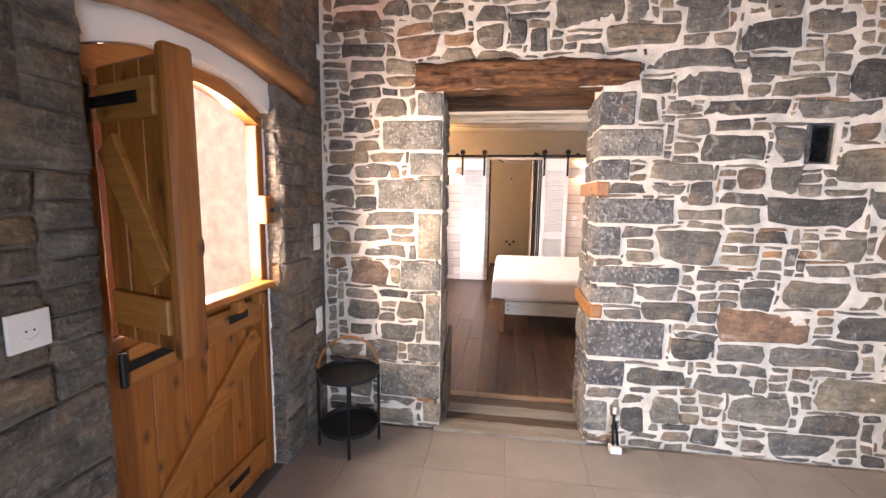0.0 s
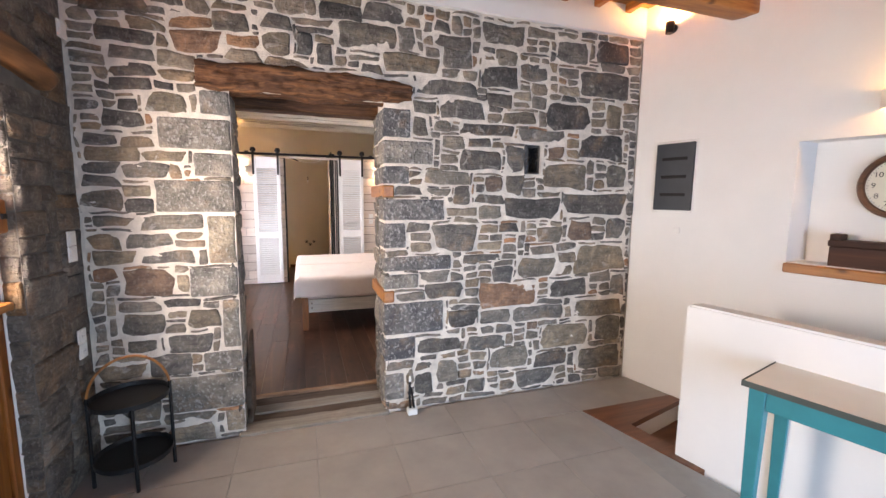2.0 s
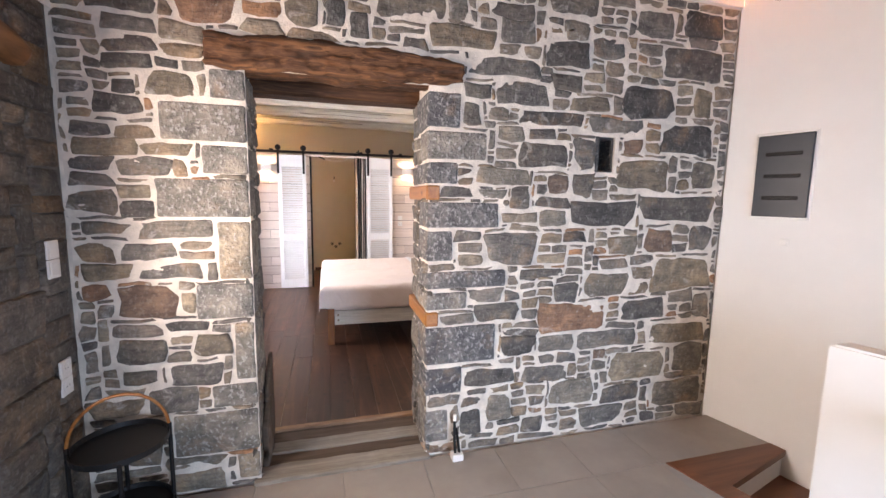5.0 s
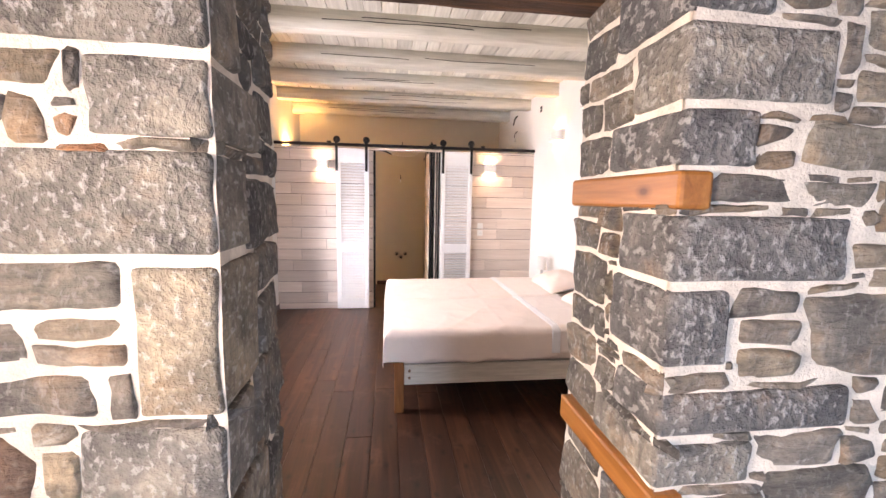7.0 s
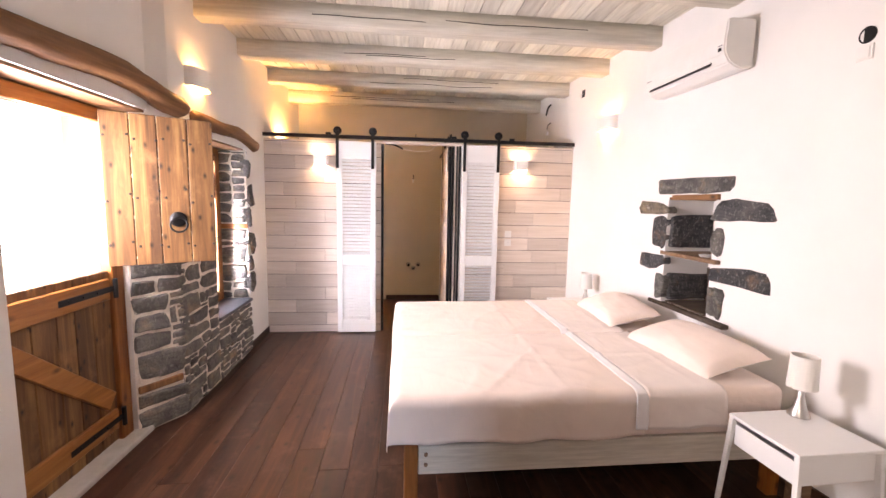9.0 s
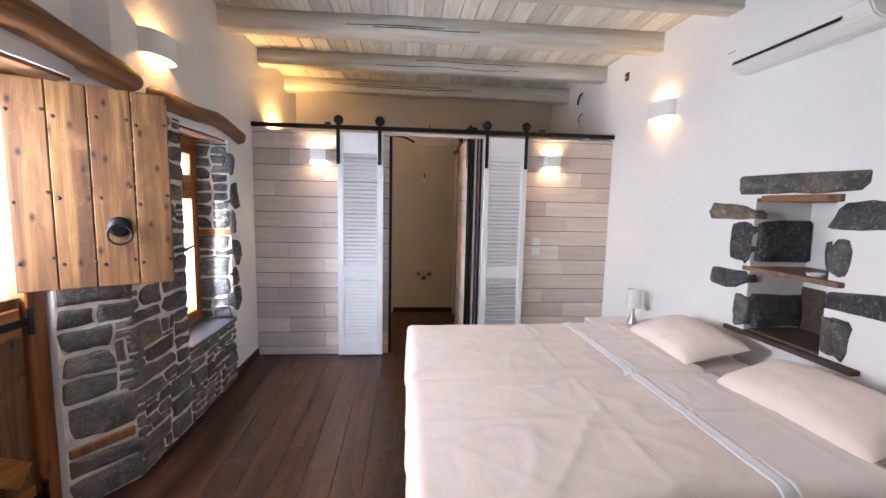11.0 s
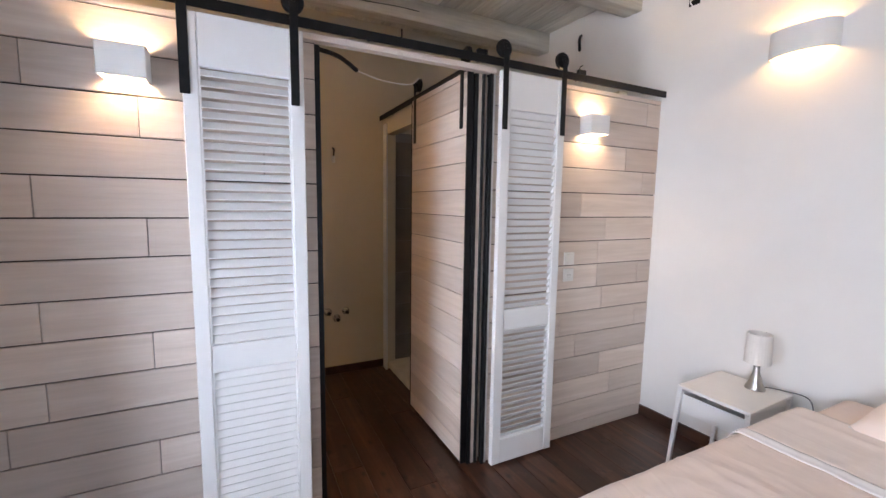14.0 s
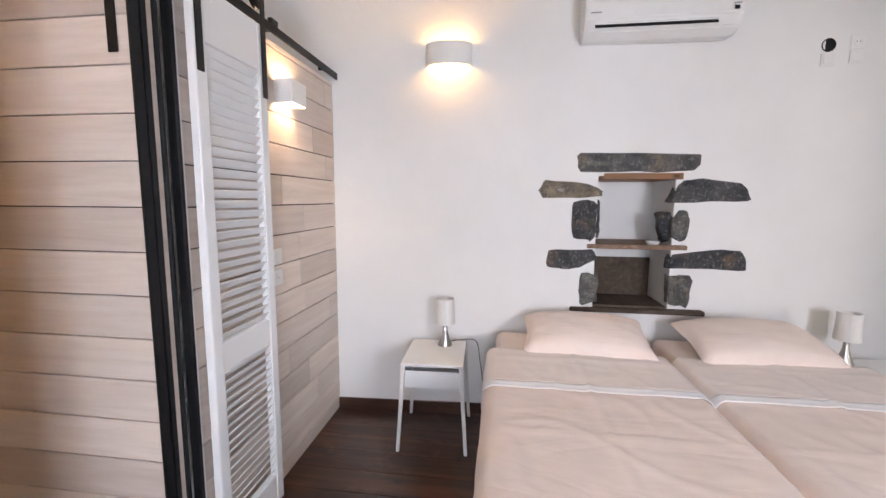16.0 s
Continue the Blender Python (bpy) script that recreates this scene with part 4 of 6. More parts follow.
nails(ul, [(0.575 * (i + 0.12 + 0.76 * (k % 2)) / 4, 0.9 * z + rng.uniform(-0.02, 0.02)) for i in range(4) for k, z in enumerate((0.12, 0.14, 0.45, 0.5, 0.84, 0.86))], -0.035, -1)
solid("lintel_log", log_bm((BED_L + 0.02, 4.35, 2.24), (BED_L + 0.02, 5.97, 2.215), 0.085, 0.05, seed=9, squash=0.8, flat=0.05, steps=30), M_LOGY, "crooked olive wood lintel log above the bedroom door", "lintel", smooth=True)
solid("lintel_log", log_bm((BED_L + 0.01, 6.12, 2.20), (BED_L + 0.01, 7.47, 2.155), 0.068, 0.04, seed=14, squash=0.85, flat=0.03, steps=30), M_LOGY, "crooked olive wood lintel log above the bedroom window", "lintel", smooth=True)
for y0, y1 in ((BD0, BD1), (BW0 + 0.01, BW1 - 0.01)):
    solid("lintel_board", box(-1.99, BED_L - 0.02, y0 + 0.003, y1 - 0.003, 2.085 if y0 > 6 else 2.125, 2.103 if y0 > 6 else 2.145), M_LOGY, "brown lintel board under the log", "lintel")

# bedroom window
window_1 = thing("window_1", "narrow pine casement window with a top light", "window", kind="structure")
WX0, WX1 = -1.935, -1.87
y0, y1, z0, z1, zt = BW0 + 0.055, BW1 - 0.048, BWZ0 + 0.0, 2.085, 1.70
for a, c, d, e in ((y0, y0 + 0.055, z0, z1), (y1 - 0.055, y1, z0, z1)):
    part("frame_post", box(WX0, WX1, a, c, d, e, 0.005), M_PINE, window_1)
for d, e in ((z0, z0 + 0.05), (zt - 0.03, zt + 0.03), (z1 - 0.06, z1)):
    part("frame_rail", box(WX0, WX1, y0 + 0.055, y1 - 0.055, d, e, 0.005), M_PINEY, window_1)
M_GLASS = bpy.data.materials.new("window_glass")
M_GLASS.use_nodes = True
_p = M_GLASS.node_tree.nodes["Principled BSDF"]
_p.inputs["Transmission Weight"].default_value, _p.inputs["Roughness"].default_value, _p.inputs["IOR"].default_value = 1.0, 0.0, 1.45


def sash(a, c, d, e, name):
    s = thing(name, "pine sash", "")
    s.parent = window_1
    del s["label"]
    t = 0.062
    for q in ((a, a + t, d, e), (c - t, c, d, e)):
        part("stile", box(WX0 + 0.012, WX1 + 0.012, *q, 0.005), M_PINE, s)
    for q in ((a + t, c - t, d, d + t), (a + t, c - t, e - t, e)):
        part("rail", box(WX0 + 0.012, WX1 + 0.012, *q, 0.005), M_PINEY, s)
    g = part("pane", box(WX0 + 0.03, WX0 + 0.034, a + t, c - t, d + t, e - t), M_GLASS, s)
    g.visible_shadow = False
    return s


ym = (y0 + y1) / 2
sash(y0 + 0.057, ym - 0.001, z0 + 0.052, zt - 0.032, "casement")
cs = sash(ym + 0.001, y1 - 0.057, z0 + 0.052, zt - 0.032, "casement")
sash(y0 + 0.057, y1 - 0.057, zt + 0.032, z1 - 0.062, "top_light")
b = box(WX1 + 0.012, WX1 + 0.022, ym + 0.015, ym + 0.045, 1.17, 1.27, 0.004)
b = tube((WX1 + 0.02, ym + 0.03, 1.22), (WX1 + 0.06, ym + 0.03, 1.22), 0.009, n=10, bm=b)
b = tube((WX1 + 0.055, ym + 0.025, 1.22), (WX1 + 0.055, ym + 0.14, 1.235), 0.009, 0.007, n=10, bm=b)
part("window_handle", b, M_BLACK, cs, "black lever handle", smooth=False)
sill = box(WX0 + 0.02, BED_L + 0.03, BW0 + 0.004, BW1 - 0.004, BWZ0 - 0.03, BWZ0 + 0.003, 0.006)
part("window_sill", sill, M_SLATE, window_1, "blue grey slate sill")

# ---- sliding louvred doors ----


def louvre_leaf(x0, w, label, tilt):
    d = thing("sliding_door", label, "sliding door", "louvred sliding doors", Matrix.Translation((x0, 7.705, FLOOR_B + 0.015)))
    h, s, t = 2.25, 0.056, 0.034
    part("stile", box(0, s, 0, t, 0, h, 0.004), M_WHITE, d)
    part("stile", box(w - s, w, 0, t, 0, h, 0.004), M_WHITE, d)
    for a, c in ((0, 0.15), (0.815, 0.935), (h - 0.20, h)):
        part("rail", box(s, w - s, 0.003, t - 0.003, a, c, 0.003), M_WHITE, d)
    for lo, hi, n in ((0.15, 0.815, 18), (0.935, h - 0.20, 28)):
        part("inner_bead", box(s, s + 0.006, 0.004, t - 0.004, lo, hi), M_WHITE, d)
        part("inner_bead", box(w - s - 0.006, w - s, 0.004, t - 0.004, lo, hi), M_WHITE, d)
        step = (hi - lo) / n
        me = mesh_of("slat", box(s + 0.004, w - s - 0.004, -0.0205, 0.0205, -0.003, 0.003, 0.002), M_WHITE)
        for i in range(n):
            o = new("slat", me)
            o.parent = d
            o.matrix_basis = Matrix.Translation((0, t / 2, lo + (i + 0.5) * step)) @ Matrix.Rotation(radians(tilt), 4, "X")
    return d


for x0, tilt in ((-0.805, 48), (0.655, -50)):
    louvre_leaf(x0, 0.447, "white louvred sliding barn door hanging from a black rail", tilt)

rail = thing("sliding_door_track", "black steel sliding door rail along the top of the partition", "door track")
TZ = 2.335
part("bar", box(BED_L + 0.004, right_b(PART_Y) - 0.004, 7.742, 7.750, TZ - 0.021, TZ + 0.021, 0.001), M_BLACK, rail)
for x in (-1.45, -0.95, -0.05, 0.55, 1.25, 1.85):
    part("standoff", tube((x, 7.749, TZ), (x, 7.792, TZ), 0.010, n=10), M_BLACK, rail)
for x in (-0.93, 0.52, 1.22):
    part("stop", box(x, x + 0.06, 7.735, 7.758, TZ + 0.018, TZ + 0.045, 0.003), M_BLACK, rail)
part("stop_pin", tube((0.1, 7.746, TZ + 0.02), (0.1, 7.746, TZ + 0.06), 0.004, n=8), M_BLACK, rail)


def hanger(x, y, z, turn=0.0, drop=0.36):
    """A strap with its wheel, riding on the rail."""
    h = thing("door_hanger", "black steel roller hanger of a sliding door", "door hanger", "roller hangers", Matrix.Translation((x, y, z)) @ Matrix.Rotation(turn, 4, "Z"))
    part("strap", box(-0.0175, 0.0175, -0.055, -0.049, -drop, 0.085, 0.002), M_BLACK, h)
    wb = lathe([(0.040, 0), (0.046, 0.004), (0.038, 0.012), (0.046, 0.020), (0.040, 0.024)], 24)
    bmesh.ops.transform(wb, verts=wb.verts[:], matrix=Matrix.Translation((0, -0.012, 0.065)) @ Matrix.Rotation(radians(90), 4, "X"))
    part("wheel", wb, M_BLACK, h, smooth=True)
    part("bolt", tube((0, -0.062, 0.065), (0, -0.01, 0.065), 0.010, n=8), M_BLACK, h)
    return h


for x in (-0.795, -0.395, 0.675, 1.08):
    hanger(x, 7.752, TZ)

solid("door_header", box(-0.36, 0.655, 7.755, 7.80, 2.275, 2.306, 0.003), M_PANEL, "pale wooden header above the bathroom opening", "trim", "structure")
solid("door_jamb", box(OPL - 0.001, OPL + 0.026, 7.80, 7.895, FLOOR_B, 2.275, 0.002), M_BLACK, "black jamb strip of the bathroom opening", "trim", "structure")
for a, c, y in ((0.545, 0.568, 7.80), (0.622, 0.641, 7.765)):
    solid("door_jamb", box(a, c, y, y + 0.035, FLOOR_B, 2.275, 0.002), M_BLACK, "black jamb profile of the bathroom opening", "trim", "structure")
solid("jamb_post", box(0.555, 0.658, 7.836, 7.895, FLOOR_B, 2.275, 0.002), M_WHITE, "white jamb post between two black profiles", "trim", "structure")
solid("jamb_infill", box(0.644, 0.659, 7.775, 7.83, FLOOR_B, 2.275), M_WHITE, "white jamb strip", "trim", "structure")
solid("jamb_infill", box(0.570, 0.621, 7.806, 7.832, FLOOR_B, 2.275), M_PANEL, "pale jamb strip", "trim", "structure")

solid("door_jamb", box(0.590, 0.606, 7.792, 7.8055, FLOOR_B, 2.275, 0.002), M_BLACK, "slim black jamb profile of the bathroom opening", "trim", "structure")

# bathroom behind it: a second sliding panel, the shower and bare pipes
panel = thing("bathroom_door", "sliding panel of whitewashed planks on a black rail in the bathroom", "sliding door")
part("backing", box(0.512, 0.530, 7.805, 8.59, FLOOR_B + 0.02, 2.285), M_GAP, panel)
for i in range(-1, 15):
    z0, z1 = max(0.045, 2.248 - 0.1495 * (i + 1)), min(2.285, 2.248 - 0.1495 * i)
    hh = z1 - z0
    part("plank", box(-0.006, 0.006, -0.391, 0.391, -hh / 2 + 0.002, hh / 2 - 0.002, 0.0012), M_PANELY, panel, m=Matrix.Translation((0.506, 8.197, (z0 + z1) / 2)))
part("edge", box(0.497, 0.533, 7.796, 7.805, FLOOR_B + 0.02, 2.285), M_BLACK, panel)
part("edge", box(0.497, 0.533, 8.59, 8.596, FLOOR_B + 0.02, 2.285), M_BLACK, panel)
rail2 = thing("sliding_door_track", "black steel rail of the bathroom's sliding panel", "door track")
part("bar", box(0.536, 0.544, 7.90, 9.45, 2.295, 2.335, 0.001), M_BLACK, rail2)
for y in (8.1, 9.2):
    part("standoff", tube((0.544, y, 2.315), (0.575, y, 2.315), 0.01, n=10), M_BLACK, rail2)
for y in (8.53, 7.86):
    hanger(0.547, y, 2.315, radians(-90), 0.33)
w = box(0.575, 0.66, 7.90, 8.62, FLOOR_B, 2.36)
w = box(0.575, 0.66, 9.37, BACK_Y, FLOOR_B, 2.36, bm=w)
w = box(0.575, 0.66, 8.62, 9.37, 2.17, 2.36, bm=w)
solid("wall_shower", w, M_CREAM, "low cream partition wall of the shower", "wall", "structure")
solid("shower_frame", box(0.560, 0.580, 9.345, 9.425, FLOOR_B, 2.26, 0.003), M_WHITE, "white trim beside the shower opening", "trim", "structure")
M_SHOWER = plain("grey_shower_tile", (0.22, 0.195, 0.16), 0.3, vary=0.2, scale=4, bumpy=0.05)
shower = solid("wall_shower_tiles", box(0.662, 1.75, 9.425, 9.452, FLOOR_B, 2.2), M_TGROUT, "grey tiled shower wall", "wall", "structure")
for i in range(7):
    for k in range(2):
        part("tile", box(-0.268, 0.268, -0.006, 0.004, -0.148, 0.148, 0.002), M_SHOWER, shower, m=Matrix.Translation((0.93 + 0.54 * k, 9.421, 0.17 + 0.30 * i)))
solid("wall_shower_side", box(1.75, 1.83, 7.90, BACK_Y, FLOOR_B, 2.36), M_CREAM, "cream partition behind the shower", "wall", "structure")
solid("shower_tray", box(0.60, 1.75, 8.60, 9.42, FLOOR_B - 0.006, 0.085, 0.015, seg=2), plain("cream_resin", (0.66, 0.62, 0.52), 0.4), "cream shower tray behind a low kerb", "shower tray")
for x, z, nm in ((0.06, 0.597, "valve"), (0.217, 0.596, "valve"), (0.136, 0.535, "drain")):
    v = thing("pipe_outlet", "capped chrome water outlet on the bare bathroom wall", "pipe outlet", "basin outlets", Matrix.Translation((x, BACK_Y, z)))
    q = lathe([(0.034, 0), (0.034, 0.006), (0.020, 0.010), (0.018, 0.05), (0.012, 0.052)], 16)
    bmesh.ops.transform(q, verts=q.verts[:], matrix=Matrix.Rotation(radians(90), 4, "X"))
    part("rosette", q, plain("chrome", (0.6, 0.6, 0.6), 0.2, 1.0), v, smooth=True)
    part("cap", tube((0, -0.05, 0), (0, -0.075, 0), 0.016, n=12), M_BLACK, v)
part_b = thing("lamp_holder", "bare lamp holder hanging from wires on the bathroom wall", "lamp holder", m=Matrix.Translation((0.121, BACK_Y, 1.98)))
part("wire", cable([(0, 0.0, 0.05), (0.005, -0.03, 0.03), (0, -0.03, -0.02)], 0.007), M_BLACK, part_b)
part("socket", tube((0, -0.03, -0.02), (0, -0.03, -0.075), 0.014, n=12), M_WHITE, part_b)

# ---- lamps and fixtures ----
M_PLASTIC = plain("white_plastic", (0.80, 0.79, 0.76), 0.35, vary=0.03)
M_GYPS = plain("white_gypsum", (0.84, 0.83, 0.80), 0.7, vary=0.03)


def bulb(name, place, energy, colour=WARM, r=0.03):
    ob = new(name, lamp_data(name, "POINT", energy, colour, radius=r))
    ob.location = place
    return ob


def wall_sconce(place, yaw, w=0.30, h=0.135, d=0.10, energy=7.0, label="curved white plaster wall light, lit up and down"):
    """Half a cylinder, open above and below, its back on the wall; local -y points into the room."""
    m = Matrix.Translation(place) @ Matrix.Rotation(yaw, 4, "Z")
    s = thing("wall_light", label, "wall light", "curved wall lights", m)
    b = bmesh.new()
    n, rows = 20, []
    for i in range(n + 1):
        a = math.pi * i / n
        rows.append([b.verts.new(((w / 2 - k) * math.cos(a), -(d - k) * math.sin(a) ** 0.8, z)) for k, z in ((0, -h / 2), (0, h / 2), (0.007, h / 2), (0.007, -h / 2))])
    for p, q in zip(rows, rows[1:]):
        for j in range(4):
            b.faces.new((p[j], p[(j + 1) % 4], q[(j + 1) % 4], q[j]))
    bmesh.ops.recalc_face_normals(b, faces=b.faces[:])
    part("shade", b, M_GYPS, s, smooth=False)
    part("bracket", box(-0.03, 0.03, -0.02, 0, -0.03, 0.03, 0.003), M_WHITE, s)
    bulb("sconce_lamp", m @ Vector((0, -0.05, 0)), energy)
    return s


wall_sconce((right_b(7.0), 7.0, 2.45), radians(-90 + 3), energy=5)
wall_sconce((BED_L, 6.22, 2.49), radians(90), energy=5.5)
wall_sconce((BED_L, 8.45, 2.28), radians(90), energy=72)
wall_sconce((right_h(1.02), 1.02, 2.17), radians(-90 + 14), w=0.42, h=0.10, energy=5.5)


def box_light(x, z):
    s = thing("wall_light", "square white box wall light, lit up and down", "wall light", "square wall lights", Matrix.Translation((x, PART_Y, z)))
    w, h, d, t = 0.15, 0.115, 0.10, 0.006
    part("front", box(-w / 2, w / 2, -d, -d + t, -h / 2, h / 2, 0.003), M_GYPS, s)
    for k in (-w / 2, w / 2 - t):
        part("side", box(k, k + t, -d + t, -0.001, -h / 2, h / 2), M_GYPS, s)
    part("bracket", box(-0.03, 0.03, -0.02, -0.001, -0.03, 0.03, 0.003), M_WHITE, s)
    bulb("box_lamp", (x, PART_Y - 0.05, z), 8.5, (1.0, 0.68, 0.35), r=0.025)


box_light(-0.985, 2.065)
box_light(1.365, 2.065)


def switch_plate(place, m_rot, kind_label, socket=False, size=0.082):
    s = thing("wall_socket" if socket else "light_switch", kind_label, "socket" if socket else "switch", m=Matrix.Translation(place) @ m_rot)
    part("plate", box(-size / 2, size / 2, -0.010, 0, -size / 2, size / 2, 0.003, seg=2), M_PLASTIC, s)
    if socket:
        q = lathe([(0.027, -0.002), (0.027, 0.003), (0.021, 0.003), (0.020, 0.0006)], 20)
        bmesh.ops.transform(q, verts=q.verts[:], matrix=Matrix.Translation((0, -0.010, 0)) @ Matrix.Rotation(radians(90), 4, "X"))
        part("well", q, M_PLASTIC, s, smooth=False)
        for k in (-0.0095, 0.0095):
            part("pin_hole", tube((k, -0.0112, 0), (k, -0.0104, 0), 0.0028, n=8), M_BLACK, s)
    else:
        part("rocker", box(-size * 0.36, size * 0.36, -0.014, -0.009, -size * 0.36, size * 0.36, 0.002), M_PLASTIC, s)
    return s


EASTWARD = Matrix.Rotation(radians(90), 4, "Z")      # faces +x
WESTWARD = Matrix.Rotation(radians(-90), 4, "Z")     # faces -x
PROUD = HALL_L + 0.022
switch_plate((PROUD, 2.49, 1.36), EASTWARD, "white light switch on the stone clad wall")
switch_plate((PROUD, 2.49, 1.275), EASTWARD, "white light switch on the stone clad wall")
switch_plate((PROUD, 2.50, 0.81), EASTWARD, "white wall socket above the black trolley", True)
switch_plate((PROUD, 2.50, 0.725), EASTWARD, "white wall socket above the black trolley", True)
switch_plate((PROUD, 0.85, 1.23), EASTWARD, "white wall socket beside the entrance door", True, 0.10)
switch_plate((PROUD, 2.60, 2.47), EASTWARD, "white blank plate high on the stone clad wall", size=0.09)
switch_plate((1.25, PART_Y, 1.235), Matrix.Identity(4), "white light switch on the plank partition")
switch_plate((1.25, PART_Y, 1.13), Matrix.Identity(4), "white wall socket on the plank partition", True)
ASKEW = Matrix.Rotation(radians(-90 + 14), 4, "Z")
switch_plate((right_h(2.26), 2.26, 1.36), ASKEW, "small white switch below the fuse box", size=0.05)

# blank box and sockets high on the bedroom wall
for y, z, so in ((4.55, 2.485, True), (4.55, 2.40, False), (4.71, 2.385, False)):
    switch_plate((right_b(y), y, z), WESTWARD, "small white wall plate high on the bedroom wall", so, 0.075)
q = lathe([(0.040, -0.004), (0.040, 0.004), (0.034, 0.004), (0.033, 0.001), (0.0005, 0.001)], 20)
bmesh.ops.transform(q, verts=q.verts[:], matrix=Matrix.Translation((right_b(4.71), 4.71, 2.47)) @ Matrix.Rotation(radians(-90), 4, "Y"))
solid("junction_box", q, M_BLACK, "open black round junction box in the bedroom wall", "junction box")
jb = thing("junction_box", "open black square junction box high on the wall", "junction box", m=Matrix.Translation((right_b(7.60), 7.60, 2.90)))
part("rim", box(-0.004, 0.002, -0.035, 0.035, -0.04, 0.04), M_BLACK, jb)
part("wire", cable([(-0.003, 0, 0.0), (-0.03, 0.01, -0.02), (-0.02, 0.0, -0.05)], 0.004), M_WHITE, jb)
wires = thing("loose_wires", "loose black wires with a lamp holder above the partition", "wires")
part("duct", cable([(2.02, 8.55, 3.0), (1.94, 8.5, 2.93), (1.90, 8.45, 2.82)], 0.012), M_BLACK, wires)
part("wire", cable([(2.028, 8.5, 2.74), (1.97, 8.5, 2.72), (1.93, 8.48, 2.66), (1.94, 8.47, 2.60)], 0.005), M_BLACK, wires)
part("lamp_holder", tube((1.93, 8.47, 2.62), (1.93, 8.47, 2.56), 0.017, n=12), M_WHITE, wires)
part("rosette", tube((2.03, 8.40, 2.70), (2.00, 8.40, 2.70), 0.04, n=16), M_WHITE, wires)
bw = thing("loose_wires", "loose cable hanging above the bathroom opening", "wires")
part("cable", cable([(-0.30, 7.92, 2.30), (-0.16, 7.95, 2.29), (-0.05, 8.0, 2.25)], 0.011), M_BLACK, bw)
part("wire", cable([(-0.05, 8.0, 2.25), (0.1, 8.05, 2.235), (0.28, 8.1, 2.25), (0.35, 8.12, 2.30)], 0.004), M_WHITE, bw)

# air conditioner
ac = thing("air_conditioner", "white split air conditioner mounted high on the wall", "air conditioner", m=Matrix.Translation((right_b(5.75), 5.75, 2.50)))
prof = [(0, 0.0), (-0.10, -0.005), (-0.165, 0.025), (-0.20, 0.085), (-0.205, 0.16), (-0.195, 0.28), (-0.17, 0.295), (0, 0.295)]
b = bmesh.new()
rows = [[b.verts.new((x, y, z)) for x, z in prof] for y in (-0.43, 0.43)]
b.faces.new(rows[0])
b.faces.new(rows[1][::-1])
for i in range(len(prof)):
    j = (i + 1) % len(prof)
    b.faces.new((rows[0][i], rows[1][i], rows[1][j], rows[0][j]))
bmesh.ops.recalc_face_normals(b, faces=b.faces[:])
bmesh.ops.bevel(b, geom=[e for e in b.edges if abs(e.verts[0].co.y) > 0.4], offset=0.008, segments=2, affect="EDGES")
part("body", b, M_PLASTIC, ac)
flap = Matrix.Translation((-0.183, 0, 0.058)) @ Matrix.Rotation(radians(30), 4, "Y")
part("air_slot", box(-0.003, 0.003, -0.30, 0.37, -0.022, 0.030, m=flap), M_BLACK, ac)
part("flap", box(-0.009, -0.002, -0.30, 0.37, -0.005, 0.036, 0.002, m=flap), M_PLASTIC, ac)
part("display", box(-0.207, -0.196, -0.40, -0.375, 0.10, 0.12, 0.001), M_BLACK, ac)
part("mark", box(-0.2055, -0.203, 0.34, 0.40, 0.115, 0.122), plain("grey_print", (0.35, 0.35, 0.36)), ac)
part("mark", box(-0.2055, -0.203, -0.41, -0.37, 0.13, 0.136), plain("grey_print", (0.35, 0.35, 0.36)), ac)

# ---- beds ----
M_BEDW = wood_mat("pale_painted_pine", (0.62, 0.58, 0.50), (0.72, 0.68, 0.60), (0.78, 0.74, 0.67), 0, 12.0, 0.55, False)
M_BEDY = wood_mat("pale_painted_pine_end", (0.62, 0.58, 0.50), (0.72, 0.68, 0.60), (0.78, 0.74, 0.67), 1, 12.0, 0.55, False)
MZ = 0.665


def fold(s, length, r=0.055):
    """Arc length across a slab's rounded edge: how far along, how far down."""
    if s < 0:
        a = min(-s / r, math.pi / 2)
        return (-r * math.sin(a), r * (1 - math.cos(a)) + max(0.0, -s - r * math.pi / 2))
    if s > length:
        a, d = fold(length - s, length, r)
        return (length - a, d)
    return (s, 0.0)


